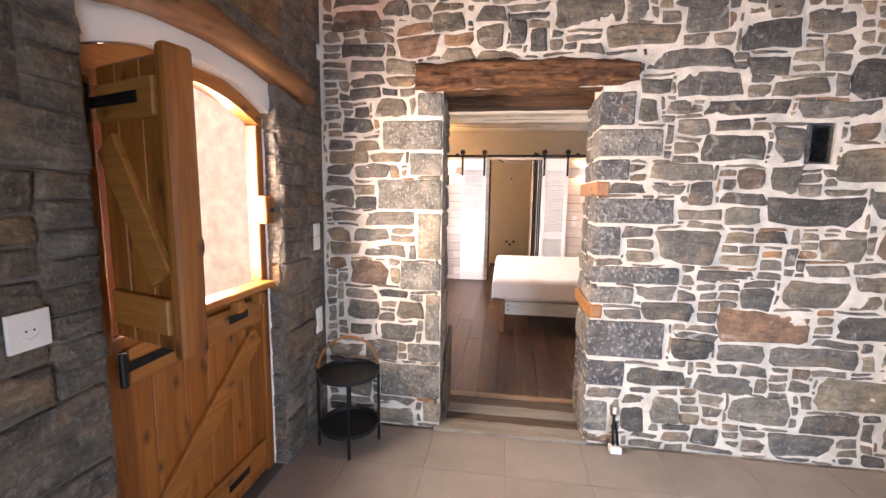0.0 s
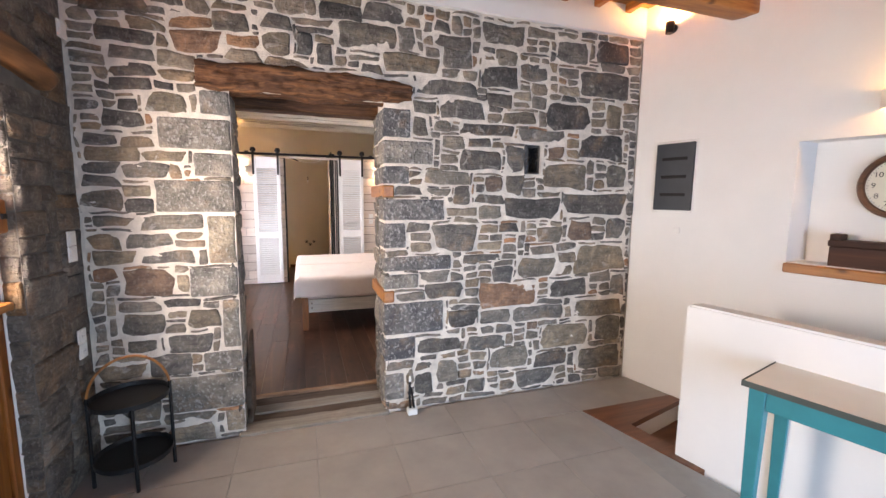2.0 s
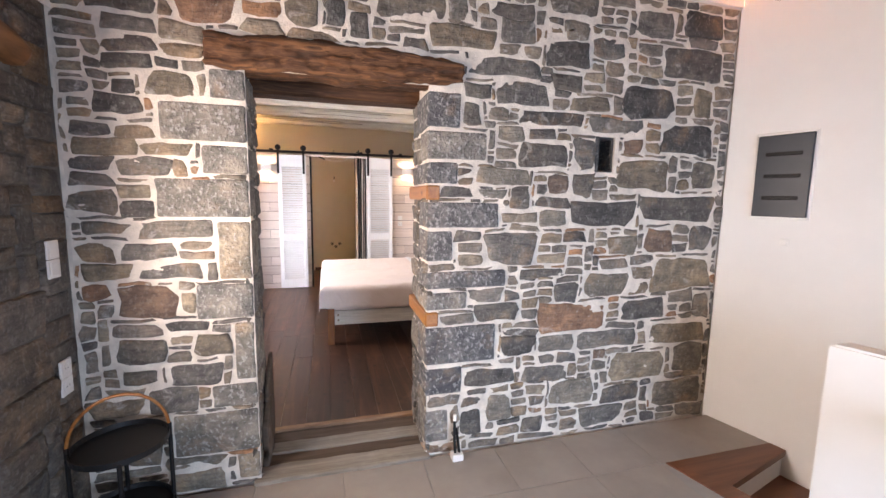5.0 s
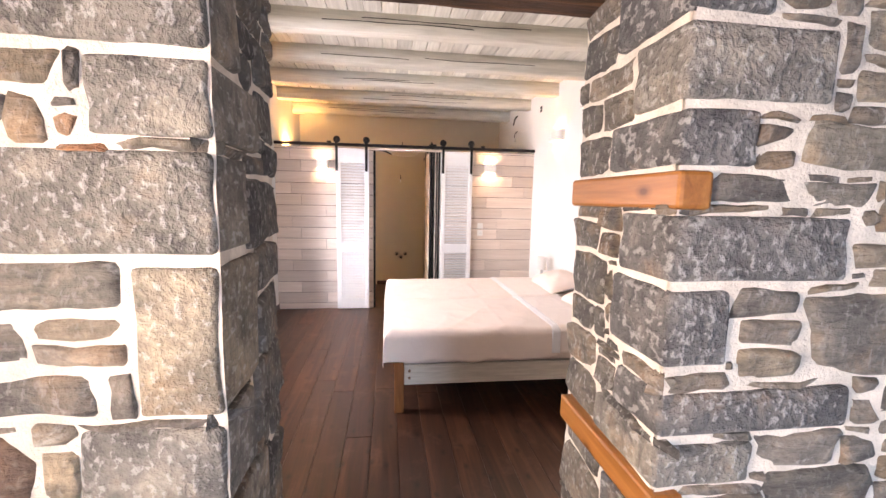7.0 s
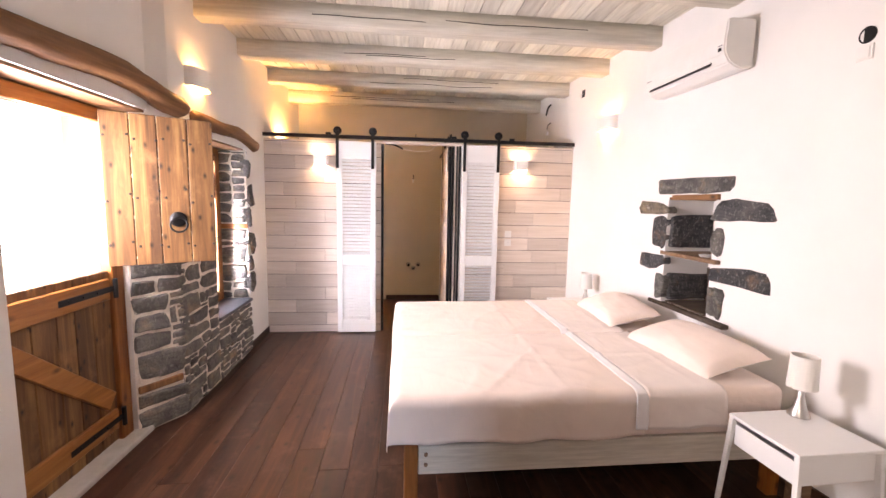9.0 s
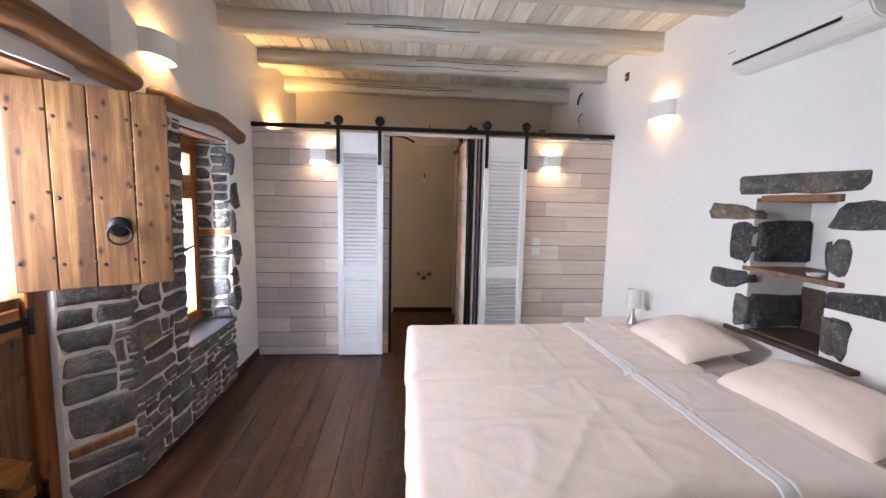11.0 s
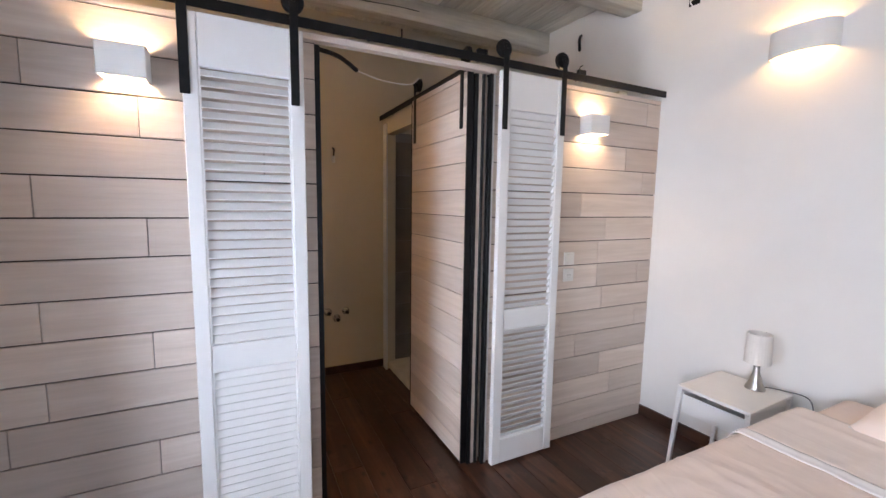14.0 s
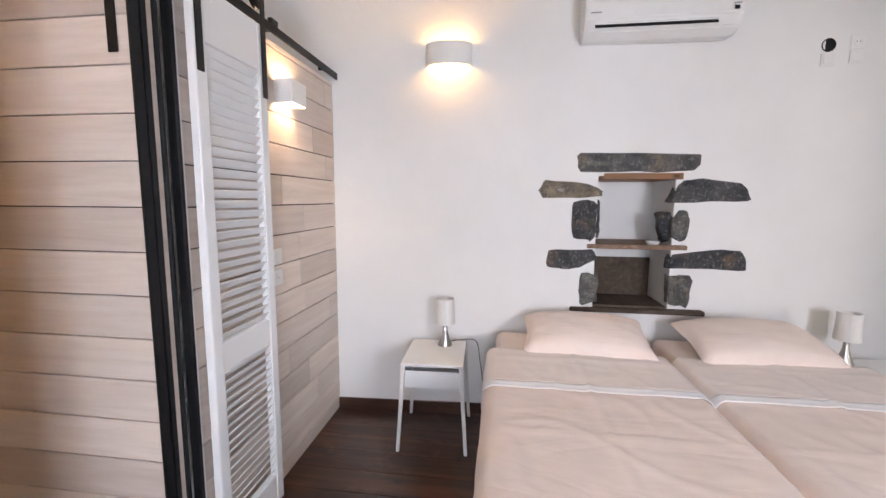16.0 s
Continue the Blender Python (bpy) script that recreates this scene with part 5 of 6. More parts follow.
def cloth(x0, x1, y0, y1, z, drops, step=0.02, amp=0.0075, seed=0):
    """A sheet over a mattress: drops are how far it hangs at x0, x1, y0, y1."""
    b = bmesh.new()
    L, W = x1 - x0, y1 - y0
    us = np.arange(-drops[0], L + drops[1] + 1e-6, step)
    vs = np.arange(-drops[2], W + drops[3] + 1e-6, step)
    grid = []
    for s in us:
        row = []
        for t in vs:
            (px, dx), (py, dy) = fold(s, L), fold(t, W)
            d = max(dx, dy)
            n1 = noise.noise((s * 3.0 + seed, t * 5.0, seed)) + 0.5 * noise.noise((s * 9 + t * 5, t * 11 - s * 3, seed + 3))
            crease = max(0.0, 1 - abs(noise.noise((s * 2.4 - t * 1.9 + seed, t * 1.5 + s * 1.2, seed + 9))) * 11) + 0.7 * max(0.0, 1 - abs(noise.noise((s * 1.1 + t * 3.1 + seed, t * 0.8 - s * 1.6, seed + 19))) * 14)
            press = 0.006 * (math.exp(-((t - 0.52 * W) / 0.014) ** 2) + math.exp(-((s - 0.68 * L) / 0.014) ** 2))
            hem = noise.noise(((s if dy > dx else t) * 4.5, seed, 7.7))
            hang = noise.noise(((s if dy > dx else t) * 7 + seed + 1.5 * d, 0.8 * d, seed + 5)) * min(1, d / 0.12)
            X, Y = x0 + px, y0 + py
            if dx > 0:
                X += (-1 if s < 0 else 1) * (0.022 * hang + 0.10 * d * 0.25)
            if dy > 0:
                Y += (-1 if t < 0 else 1) * (0.022 * hang + 0.10 * d * 0.25)
            row.append(b.verts.new((X, Y, z - d + ((0.5 * amp * n1 + 0.85 * amp * crease + press) * max(0.0, 1 - d / 0.06) + 0.030 * hem * d / 0.3))))
        grid.append(row)
    out_u = [min(s, L - s) < -0.087 for s in us]
    out_v = [min(t, W - t) < -0.087 for t in vs]
    for i, (a, c) in enumerate(zip(grid, grid[1:])):
        for j in range(len(a) - 1):
            if (out_u[i] or out_u[i + 1]) and (out_v[j] or out_v[j + 1]):
                continue
            b.faces.new((a[j], c[j], c[j + 1], a[j + 1]))
    bmesh.ops.delete(b, geom=[v for v in b.verts if not v.link_faces], context="VERTS")
    bmesh.ops.recalc_face_normals(b, faces=b.faces[:])
    bmesh.ops.solidify(b, geom=b.faces[:], thickness=0.004)
    return b


def single_bed(y0, y1, near):
    bx0, bx1 = -0.035, 2.055
    bed = thing("single_bed", "single bed with pale painted rails and a brown corner post" if near else "single bed pushed against another bed", "bed", "single beds")
    for x in (bx0, bx1 - 0.075):
        for y in (y0, y1 - 0.07):
            part("post", box(x, x + 0.07, y + 0.001, y + 0.069, FLOOR_B, 0.415, 0.005), M_PINE, bed)
    for y in (y0 + 0.012, y1 - 0.037):
        part("side_rail", box(bx0 + 0.072, bx1 - 0.078, y, y + 0.025, 0.235, 0.39, 0.004), M_BEDW, bed)
    for x in (bx0 + 0.02, bx1 - 0.05):
        part("end_rail", box(x, x + 0.025, y0 + 0.071, y1 - 0.071, 0.235, 0.39, 0.004), M_BEDY, bed)
    for z in (0.29, 0.345):
        part("bolt", tube((bx0 + 0.11, y0 + 0.004, z), (bx0 + 0.11, y0 + 0.014, z), 0.010, n=10), M_NOSE, bed)
    part("slat_base", box(bx0 + 0.05, bx1 - 0.05, y0 + 0.04, y1 - 0.04, 0.33, 0.385), M_BEDW, bed)
    part("mattress", box(bx0 - 0.015, bx1 - 0.015, y0 + 0.005, y1 - 0.005, 0.388, MZ - 0.012, 0.05, seg=4), M_SHEET, bed, "mattress with a fitted peach sheet", smooth=True)
    return bed


single_bed(4.735, 5.675, True)
single_bed(5.725, 6.665, False)
for k, (y0, y1, dn, df) in enumerate(((4.735, 5.675, 0.262, 0.14), (5.725, 6.665, 0.14, 0.29))):
    y0, y1 = (y0, y1 - 0.022) if k == 0 else (y0 + 0.022, y1)
    solid("bed_cover", cloth(-0.055, 1.20, y0 + 0.012, y1 - 0.012, MZ, (0.29, 0.0, dn, df), seed=3 + 7 * k), M_SHEET, "creased peach cotton bed cover hanging over the bed's edge", "bed cover", smooth=True, group="bed covers")
    turned = thing("folded_sheet", "pale sheet folded back over the bed cover, with a white border", "sheet", "folded sheets")
    part("sheet", cloth(1.205, 1.66, y0 + 0.008, y1 - 0.008, MZ + 0.009, (0.0, 0.0, dn * 0.9, df * 0.9), seed=11 + 5 * k, amp=0.005), M_TURN, turned, smooth=True)
    part("border", cloth(1.145, 1.208, y0 + 0.007, y1 - 0.007, MZ + 0.010, (0.0, 0.0, dn * 0.9, df * 0.9), seed=11 + 5 * k, amp=0.003, step=0.0105), M_LINING, turned, "white border", smooth=True)


def pillow_bm(w, d, h, seed, lower):
    b = bmesh.new()
    n, m, rows = 26, 20, []
    for i in range(n + 1):
        u = -1 + 2 * i / n
        row = []
        for j in range(m + 1):
            v = -1 + 2 * j / m
            e = (max(0, 1 - abs(u) ** 2.6) * max(0, 1 - abs(v) ** 2.6)) ** 0.45
            pinch_u, pinch_v = 1 - 0.06 * (1 - abs(v)) * abs(u) ** 4, 1 - 0.07 * (1 - abs(u)) * abs(v) ** 4
            wr = 0.010 * noise.noise((u * 2.5 + seed, v * 3, seed)) * e + 0.005 * noise.noise((u * 9, v * 7 + seed, 2)) * e
            z = (-0.30 * h * e) if lower else h * 0.70 * e + wr
            row.append(b.verts.new((v * d / 2 * pinch_v, u * w / 2 * pinch_u, z)))
        rows.append(row)
    for a, c in zip(rows, rows[1:]):
        for j in range(m):
            b.faces.new((a[j], a[j + 1], c[j + 1], c[j]))
    if not lower:
        bmesh.ops.reverse_faces(b, faces=b.faces[:])
    return b


for k, (x, y, w, rz, ry) in enumerate(((1.80, 5.20, 0.74, 4, -13), (1.79, 6.13, 0.72, -3, -13))):
    pw = thing("pillow", "peach pillow with a pale underside, leaning on the wall", "pillow", "pillows", pose(x, y, MZ + 0.055, 0, ry, rz))
    part("case", pillow_bm(w, 0.43, 0.15, 3 + k * 5, False), M_SHEET, pw, smooth=True)
    part("underside", pillow_bm(w, 0.43, 0.15, 3 + k * 5, True), M_LINING, pw, "pale underside", smooth=True)

# ---- bedside tables and lamps ----


def bedside_table(m):
    s = thing("bedside_table", "white metal bedside table with splayed legs and a low tray", "bedside table", "bedside tables", m)
    w, d, h = 0.37, 0.44, 0.55
    part("tabletop", box(-d / 2, d / 2, -w / 2, w / 2, h - 0.018, h, 0.004, seg=2), M_WHITE, s)
    b = box(-d / 2 + 0.025, d / 2 - 0.02, -w / 2 + 0.025, w / 2 - 0.025, h - 0.155, h - 0.148)
    b = box(-d / 2 + 0.02, -d / 2 + 0.026, -w / 2 + 0.025, w / 2 - 0.025, h - 0.155, h - 0.05, bm=b)
    b = box(-d / 2 + 0.026, d / 2 - 0.02, -w / 2 + 0.019, -w / 2 + 0.025, h - 0.155, h - 0.02, bm=b)
    b = box(-d / 2 + 0.026, d / 2 - 0.02, w / 2 - 0.025, w / 2 - 0.019, h - 0.155, h - 0.02, bm=b)
    part("tray", b, M_WHITE, s)
    for sx in (-1, 1):
        for sy in (-1, 1):
            b = bmesh.new()
            top, bot = (sx * (d / 2 - 0.014), sy * (w / 2 - 0.014)), (sx * (d / 2 + 0.006), sy * (w / 2 + 0.020))
            r = bmesh.ops.create_cube(b, size=1)
            for v in r["verts"]:
                c, q = (top, 0.013) if v.co.z > 0 else (bot, 0.010)
                v.co = Vector((c[0] + (q if v.co.x > 0 else -q), c[1] + (q if v.co.y > 0 else -q), h - 0.017 if v.co.z > 0 else 0))
            bmesh.ops.bevel(b, geom=b.edges[:], offset=0.003, segments=1, affect="EDGES")
            part("leg", b, M_WHITE, s)
    return s


bedside_table(pose(1.80, 7.035, FLOOR_B, 0, 0, 2))
bedside_table(pose(1.85, 4.47, FLOOR_B, 0, 0, 2))
M_NICKEL = plain("brushed_nickel", (0.50, 0.49, 0.47), 0.32, 1.0, vary=0.08, scale=30)
M_SHADE = plain("white_lamp_shade", (0.78, 0.76, 0.72), 0.85, vary=0.03)


def bedside_lamp(place, cord):
    s = thing("table_lamp", "small bedside lamp with white shade and brushed nickel foot", "lamp", "bedside lamps", Matrix.Translation(place))
    part("foot", lathe([(0.048, 0), (0.048, 0.006), (0.030, 0.045), (0.016, 0.10), (0.014, 0.16)], 24), M_NICKEL, s, smooth=True)
    b = bmesh.new()
    n = 28
    rows = [[b.verts.new((r * math.cos(2 * math.pi * i / n), r * math.sin(2 * math.pi * i / n), z)) for i in range(n)] for r, z in ((0.064, 0.15), (0.058, 0.315), (0.055, 0.315), (0.061, 0.15))]
    for a, c in zip(rows, rows[1:] + rows[:1]):
        for i in range(n):
            b.faces.new((a[i], a[(i + 1) % n], c[(i + 1) % n], c[i]))
    bmesh.ops.recalc_face_normals(b, faces=b.faces[:])
    part("shade", b, M_SHADE, s, smooth=False)
    part("cord", cable(cord, 0.003), plain("grey_cord", (0.12, 0.12, 0.13), 0.6), s)
    return s


TOPZ = FLOOR_B + 0.55
bedside_lamp((1.925, 6.995, TOPZ), [(0.045, -0.01, 0.006), (0.10, -0.10, 0.006), (0.13, -0.20, -0.01), (0.12, -0.23, -0.15), (0.14, -0.25, -0.30)])
bedside_lamp((1.965, 4.60, TOPZ), [(0.045, 0.01, 0.006), (0.08, 0.05, 0.006), (0.12, 0.09, 0.0), (0.14, 0.12, -0.08), (0.13, 0.12, -0.3)])
solid("wood_block", box(2.02, 2.10, 4.60, 4.68, FLOOR_B, 0.33, 0.006), M_NOSE, "short brown timber post standing by the wall", "post")

# skirting
M_SKIRT = wood_mat("dark_skirting", (0.030, 0.014, 0.009), (0.060, 0.026, 0.015), (0.09, 0.042, 0.024), 1, 10.0, 0.4, False)
sk = prism([(right_b(3.2) - 0.014, 3.2), (right_b(3.2), 3.2), (right_b(PART_Y), PART_Y), (right_b(PART_Y) - 0.014, PART_Y)], FLOOR_B, 0.095)
solid("baseboard_right", sk, M_SKIRT, "dark wooden skirting along the white wall", "skirting", "structure")
solid("baseboard_left", box(BED_L, BED_L + 0.014, 7.22, PART_Y, FLOOR_B, 0.095, 0.002), M_SKIRT, "dark wooden skirting below the stones", "skirting", "structure")
solid("baseboard_bathroom", box(OPL, 0.575, BACK_Y - 0.014, BACK_Y, FLOOR_B, 0.09, 0.002), M_SKIRT, "dark wooden skirting in the bathroom", "skirting", "structure")

# ---- niche of dark stones ----
niche = thing("wall_niche", "niche framed by dark rough stones with wooden shelves", "niche")


def wall_stone_at(y0, y1, z0, z1, seed, mat=None, depth=0.014):
    rng = random.Random(seed)
    yc = (y0 + y1) / 2
    m = wall_frame((right_b(yc), yc, (z0 + z1) / 2), (0.058, -1, 0))
    part("stone", stone_bm(rng, y1 - y0 + 0.015, z1 - z0 + 0.012, 0.0, depth, 0.05, 1.35), mat or M_DARK, niche, smooth=True, m=m)


for i, q in enumerate(((5.396, 6.165, 1.715, 1.842), (6.01, 6.40, 1.553, 1.648), (5.09, 5.54, 1.512, 1.665), (6.01, 6.18, 1.255, 1.53), (5.435, 5.545, 1.27, 1.465), (6.015, 6.33, 1.075, 1.20), (5.066, 5.54, 1.08, 1.203), (5.995, 6.116, 0.828, 1.05), (5.391, 5.545, 0.828, 1.05))):
    wall_stone_at(*q, 30 + i, {1: M_TONE["b"], 7: M_PIER, 8: M_PIER}.get(i))
XN = right_b(5.78)
for i, (z0, z1) in enumerate(((0.835, 1.06), (1.262, 1.55))):
    part("stone", stone_bm(random.Random(70 + i), 0.39, z1 - z0, 0.004, 0.03, 0.03, 0.5), M_DARK, niche, smooth=True, m=wall_frame((XN + 0.20, NY1, (z0 + z1) / 2), (1, 0, 0)))
part("stone", stone_bm(random.Random(75), 0.20, 0.215, 0.004, 0.05, 0.03, 1.0), M_DARK, niche, smooth=True, m=wall_frame((XN + 0.14, NY0, 1.36), (-1, 0, 0)))
part("upper_shelf_board", box(XN - 0.012, XN + 0.39, 5.50, 6.02, 1.668, 1.708, 0.003), M_LOGY, niche, "brown timber under the top stone")
part("shelf", box(XN - 0.022, XN + 0.39, 5.45, 6.075, 1.214, 1.244, 0.004), M_NOSE, niche, "worn wooden shelf")
part("sill", box(XN - 0.04, XN + 0.02, 5.32, 6.17, 0.786, 0.816, 0.006), M_BROWN, niche, "dark slate and wood sill")
part("inner_sill", box(XN + 0.02, XN + 0.39, NY0 + 0.003, NY1 - 0.003, 0.806, 0.826), M_BROWN, niche)
part("lower_back", box(XN + 0.375, XN + 0.388, NY0 + 0.005, NY1 - 0.005, 0.826, 1.11), M_BROWN, niche)
solid("small_dish", lathe([(0.035, 0), (0.045, 0.018), (0.042, 0.018), (0.033, 0.004)], 18, at=(XN + 0.05, 5.64, 1.245)), M_WHITE, "small white dish on the niche shelf", "dish", smooth=False)

# ---- hall furniture ----
M_TEAL = plain("teal_paint", (0.018, 0.20, 0.23), 0.45, vary=0.12, scale=7, bumpy=0.15)
M_TOP = plain("cream_laminate", (0.80, 0.72, 0.60), 0.4, vary=0.05, scale=3)
A = Vector((1.918, 1.02, 0))
tu = Vector((0.26, -0.966, 0))
tm = Matrix.Identity(4)
for i, col in enumerate((tu, Vector((0.966, 0.26, 0)), Vector((0, 0, 1)))):
    tm.col[i][:3] = col
tm.translation = A
tb = thing("side_table", "narrow teal painted table with a cream top along the low wall", "table", m=tm)
TL, TD = 1.15, 0.455
part("tabletop", box(0, TL, 0, TD, 0.755, 0.777, 0.004), M_TOP, tb)
b = box(-0.004, TL + 0.004, -0.004, -0.0005, 0.752, 0.779)
b = box(-0.004, -0.0005, -0.0005, TD, 0.752, 0.779, bm=b)
part("edging", b, plain("dark_edging", (0.06, 0.07, 0.06), 0.5), tb, "dark worn edging")
for x in (0.02, TL - 0.085):
    for y in (0.02, TD - 0.085):
        bb = bmesh.new()
        r = bmesh.ops.create_cube(bb, size=1)
        for v in r["verts"]:
            q = 0.0325 if v.co.z > 0 else 0.022
            v.co = Vector((x + 0.0325 + (q if v.co.x > 0 else -q), y + 0.0325 + (q if v.co.y > 0 else -q), 0.754 if v.co.z > 0 else 0))
        bmesh.ops.bevel(bb, geom=bb.edges[:], offset=0.003, segments=1, affect="EDGES")
        part("leg", bb, M_TEAL, tb)
part("apron", box(0.086, TL - 0.086, 0.03, 0.05, 0.655, 0.754, 0.002), M_TEAL, tb)
part("apron", box(0.086, TL - 0.086, TD - 0.05, TD - 0.03, 0.655, 0.754, 0.002), M_TEAL, tb)
part("apron", box(0.03, 0.05, 0.086, TD - 0.086, 0.655, 0.754, 0.002), M_TEAL, tb)

# round trolley
tr = thing("serving_trolley", "round black two-tier tray table with a bent wood handle", "tray table", m=Matrix.Translation((-0.945, 2.385, 0)))
for z in (0.115, 0.455):
    part("tray", lathe([(0.168, 0), (0.186, 0.006), (0.188, 0.034), (0.184, 0.034), (0.180, 0.010), (0.02, 0.008)], 40), plain("black_lacquer", (0.018, 0.018, 0.019), 0.5, 0.3), tr, smooth=False, m=Matrix.Translation((0, 0, z)))
for k in range(4):
    a = radians(20 + 90 * k)
    c, s_ = 0.187 * math.cos(a), 0.187 * math.sin(a)
    part("leg", tube((c, s_, 0), (c, s_, 0.515 if k % 2 == 0 else 0.47), 0.0095, n=10), M_BLACK, tr)
hb = ring_bm((0, 0, 0), 0.187, 0.007, "X", 28, 8, arc=(0, 180))
bmesh.ops.transform(hb, verts=hb.verts[:], matrix=Matrix.Translation((0, 0, 0.49)) @ Matrix.Rotation(radians(20 - 90), 4, "Z") @ Matrix.Diagonal((1, 1, 1.15, 1)))
part("handle", hb, M_PINEX, tr, "bent pale wood hoop handle", smooth=True)

# cable ends by the doorway
ce = thing("cable_ends", "capped cable ends rising from the floor beside the doorway", "cables", m=Matrix.Translation((0.735, 2.565, 0)))
part("box", box(-0.035, 0.035, -0.03, 0.03, 0, 0.045, 0.004), M_PLASTIC, ce)
part("cable", cable([(-0.012, 0, 0.04), (-0.015, 0.01, 0.12), (-0.008, 0.035, 0.24)], 0.009), M_BLACK, ce)
part("cable", cable([(0.015, 0, 0.04), (0.01, 0.01, 0.10), (0.0, 0.03, 0.19)], 0.009), M_BLACK, ce)
part("cap", tube((-0.008, 0.035, 0.235), (-0.006, 0.038, 0.275), 0.010, n=10), M_PLASTIC, ce)

# fuse box
fy = 2.305
fm = Matrix.Translation((right_h(fy), fy, 1.785)) @ ASKEW
fb = thing("fuse_box", "dark grey fuse box cover set flush in the white wall", "fuse box", m=fm)
part("rim", box(-0.165, 0.165, -0.008, 0, -0.28, 0.28, 0.004), M_PLASTIC, fb)
part("door", box(-0.15, 0.15, -0.024, -0.008, -0.262, 0.262, 0.006, seg=2), plain("dark_grey_plastic", (0.035, 0.042, 0.052), 0.35), fb)
for z in (-0.14, 0.0, 0.14):
    part("louvre", box(-0.10, 0.10, -0.030, -0.023, z - 0.012, z + 0.012, 0.004), M_BLACK, fb)

# shelf, clock and box in the recess
sm = Matrix.Translation((right_h(RY0), RY0, 0)) @ Matrix.Rotation(radians(-90 + 14.04), 4, "Z")
ln = (RY0 - RY1) / math.cos(radians(14.04))
shelf = thing("recess_shelf", "thick varnished pine shelf in the wall recess", "shelf", m=sm)
part("board", box(-0.0, ln + 0.05, -0.05, 0.17, 1.145, 1.205, 0.006), M_PINEX, shelf)
bx = thing("document_box", "flat dark brown wooden chest on the recess shelf", "wooden box", m=sm @ Matrix.Translation((0.20, 0.02, 1.205)))
M_CHEST = wood_mat("dark_chest_wood", (0.020, 0.007, 0.004), (0.050, 0.017, 0.009), (0.085, 0.030, 0.015), 0, 10, 0.7, False)
part("body", box(0, 0.62, 0, 0.13, 0, 0.125, 0.004), M_CHEST, bx)
part("lid", box(-0.008, 0.628, -0.006, 0.134, 0.126, 0.165, 0.005), M_CHEST, bx)
part("end_block", box(-0.004, 0.05, 0.004, 0.126, 0.165, 0.20, 0.004), M_CHEST, bx)
part("clasp", box(0.29, 0.33, -0.012, -0.006, 0.09, 0.15, 0.002), M_BLACK, bx)

cm = sm @ Matrix.Translation((0.455, 0.168, 1.70)) @ Matrix.Diagonal((0.94, 0.94, 0.94, 1)) @ Matrix.Rotation(radians(90), 4, "X")
M_CASE = wood_mat("brown_clock_wood", (0.055, 0.022, 0.010), (0.115, 0.048, 0.022), (0.17, 0.078, 0.038), 0, 10, 0.45, False)
ck = thing("wall_clock", "round wooden wall clock with a cream dial and black numerals", "clock", m=cm)
part("case", lathe([(0.205, 0), (0.21, 0.02), (0.20, 0.04), (0.178, 0.046), (0.172, 0.034), (0.17, 0.012)], 48), M_CASE, ck, smooth=False)
part("dial", lathe([(0.171, 0.010), (0.171, 0.016)], 48), plain("cream_dial", (0.66, 0.63, 0.52), 0.5, vary=0.06), ck)
M_INK = plain("black_ink", (0.02, 0.02, 0.02), 0.6)
ticks = None
for i in range(60):
    a = radians(6 * i)
    ticks = box(-0.001, 0.001, 0.158 if i % 5 else 0.154, 0.165, 0.0163, 0.0172, bm=ticks, m=Matrix.Rotation(-a, 4, "Z"))
part("minute_track", ticks, M_INK, ck)
for i in range(1, 13):
    fc = bpy.data.curves.new("numeral", "FONT")
    fc.body, fc.size, fc.align_x, fc.align_y, fc.extrude = str(i), 0.045, "CENTER", "CENTER", 0.0006
    tmp = bpy.data.objects.new("numeral", fc)
    me = tmp.to_mesh()
    nm = me.copy()
    tmp.to_mesh_clear()
    bpy.data.objects.remove(tmp)
    nm.materials.append(M_INK)
    o = new("numeral", nm)
    o.parent = ck
    a = radians(30 * i)
    o.matrix_basis = Matrix.Translation((0.132 * math.sin(a), 0.132 * math.cos(a), 0.017))
part("hour_hand", box(-0.004, 0.004, -0.02, 0.085, 0.019, 0.021, 0.001, m=Matrix.Rotation(radians(-312), 4, "Z")), M_INK, ck)
part("minute_hand", box(-0.003, 0.003, -0.03, 0.135, 0.022, 0.024, 0.001, m=Matrix.Rotation(radians(-128), 4, "Z")), M_INK, ck)
for hx, hy in ((-0.062, -0.036), (0.0, -0.030), (0.055, -0.036)):
    part("winding_hole", tube((hx, hy, 0.0155), (hx, hy, 0.0172), 0.006, n=10), M_INK, ck)
part("boss", tube((0, 0, 0.016), (0, 0, 0.027), 0.008, n=14), M_INK, ck)

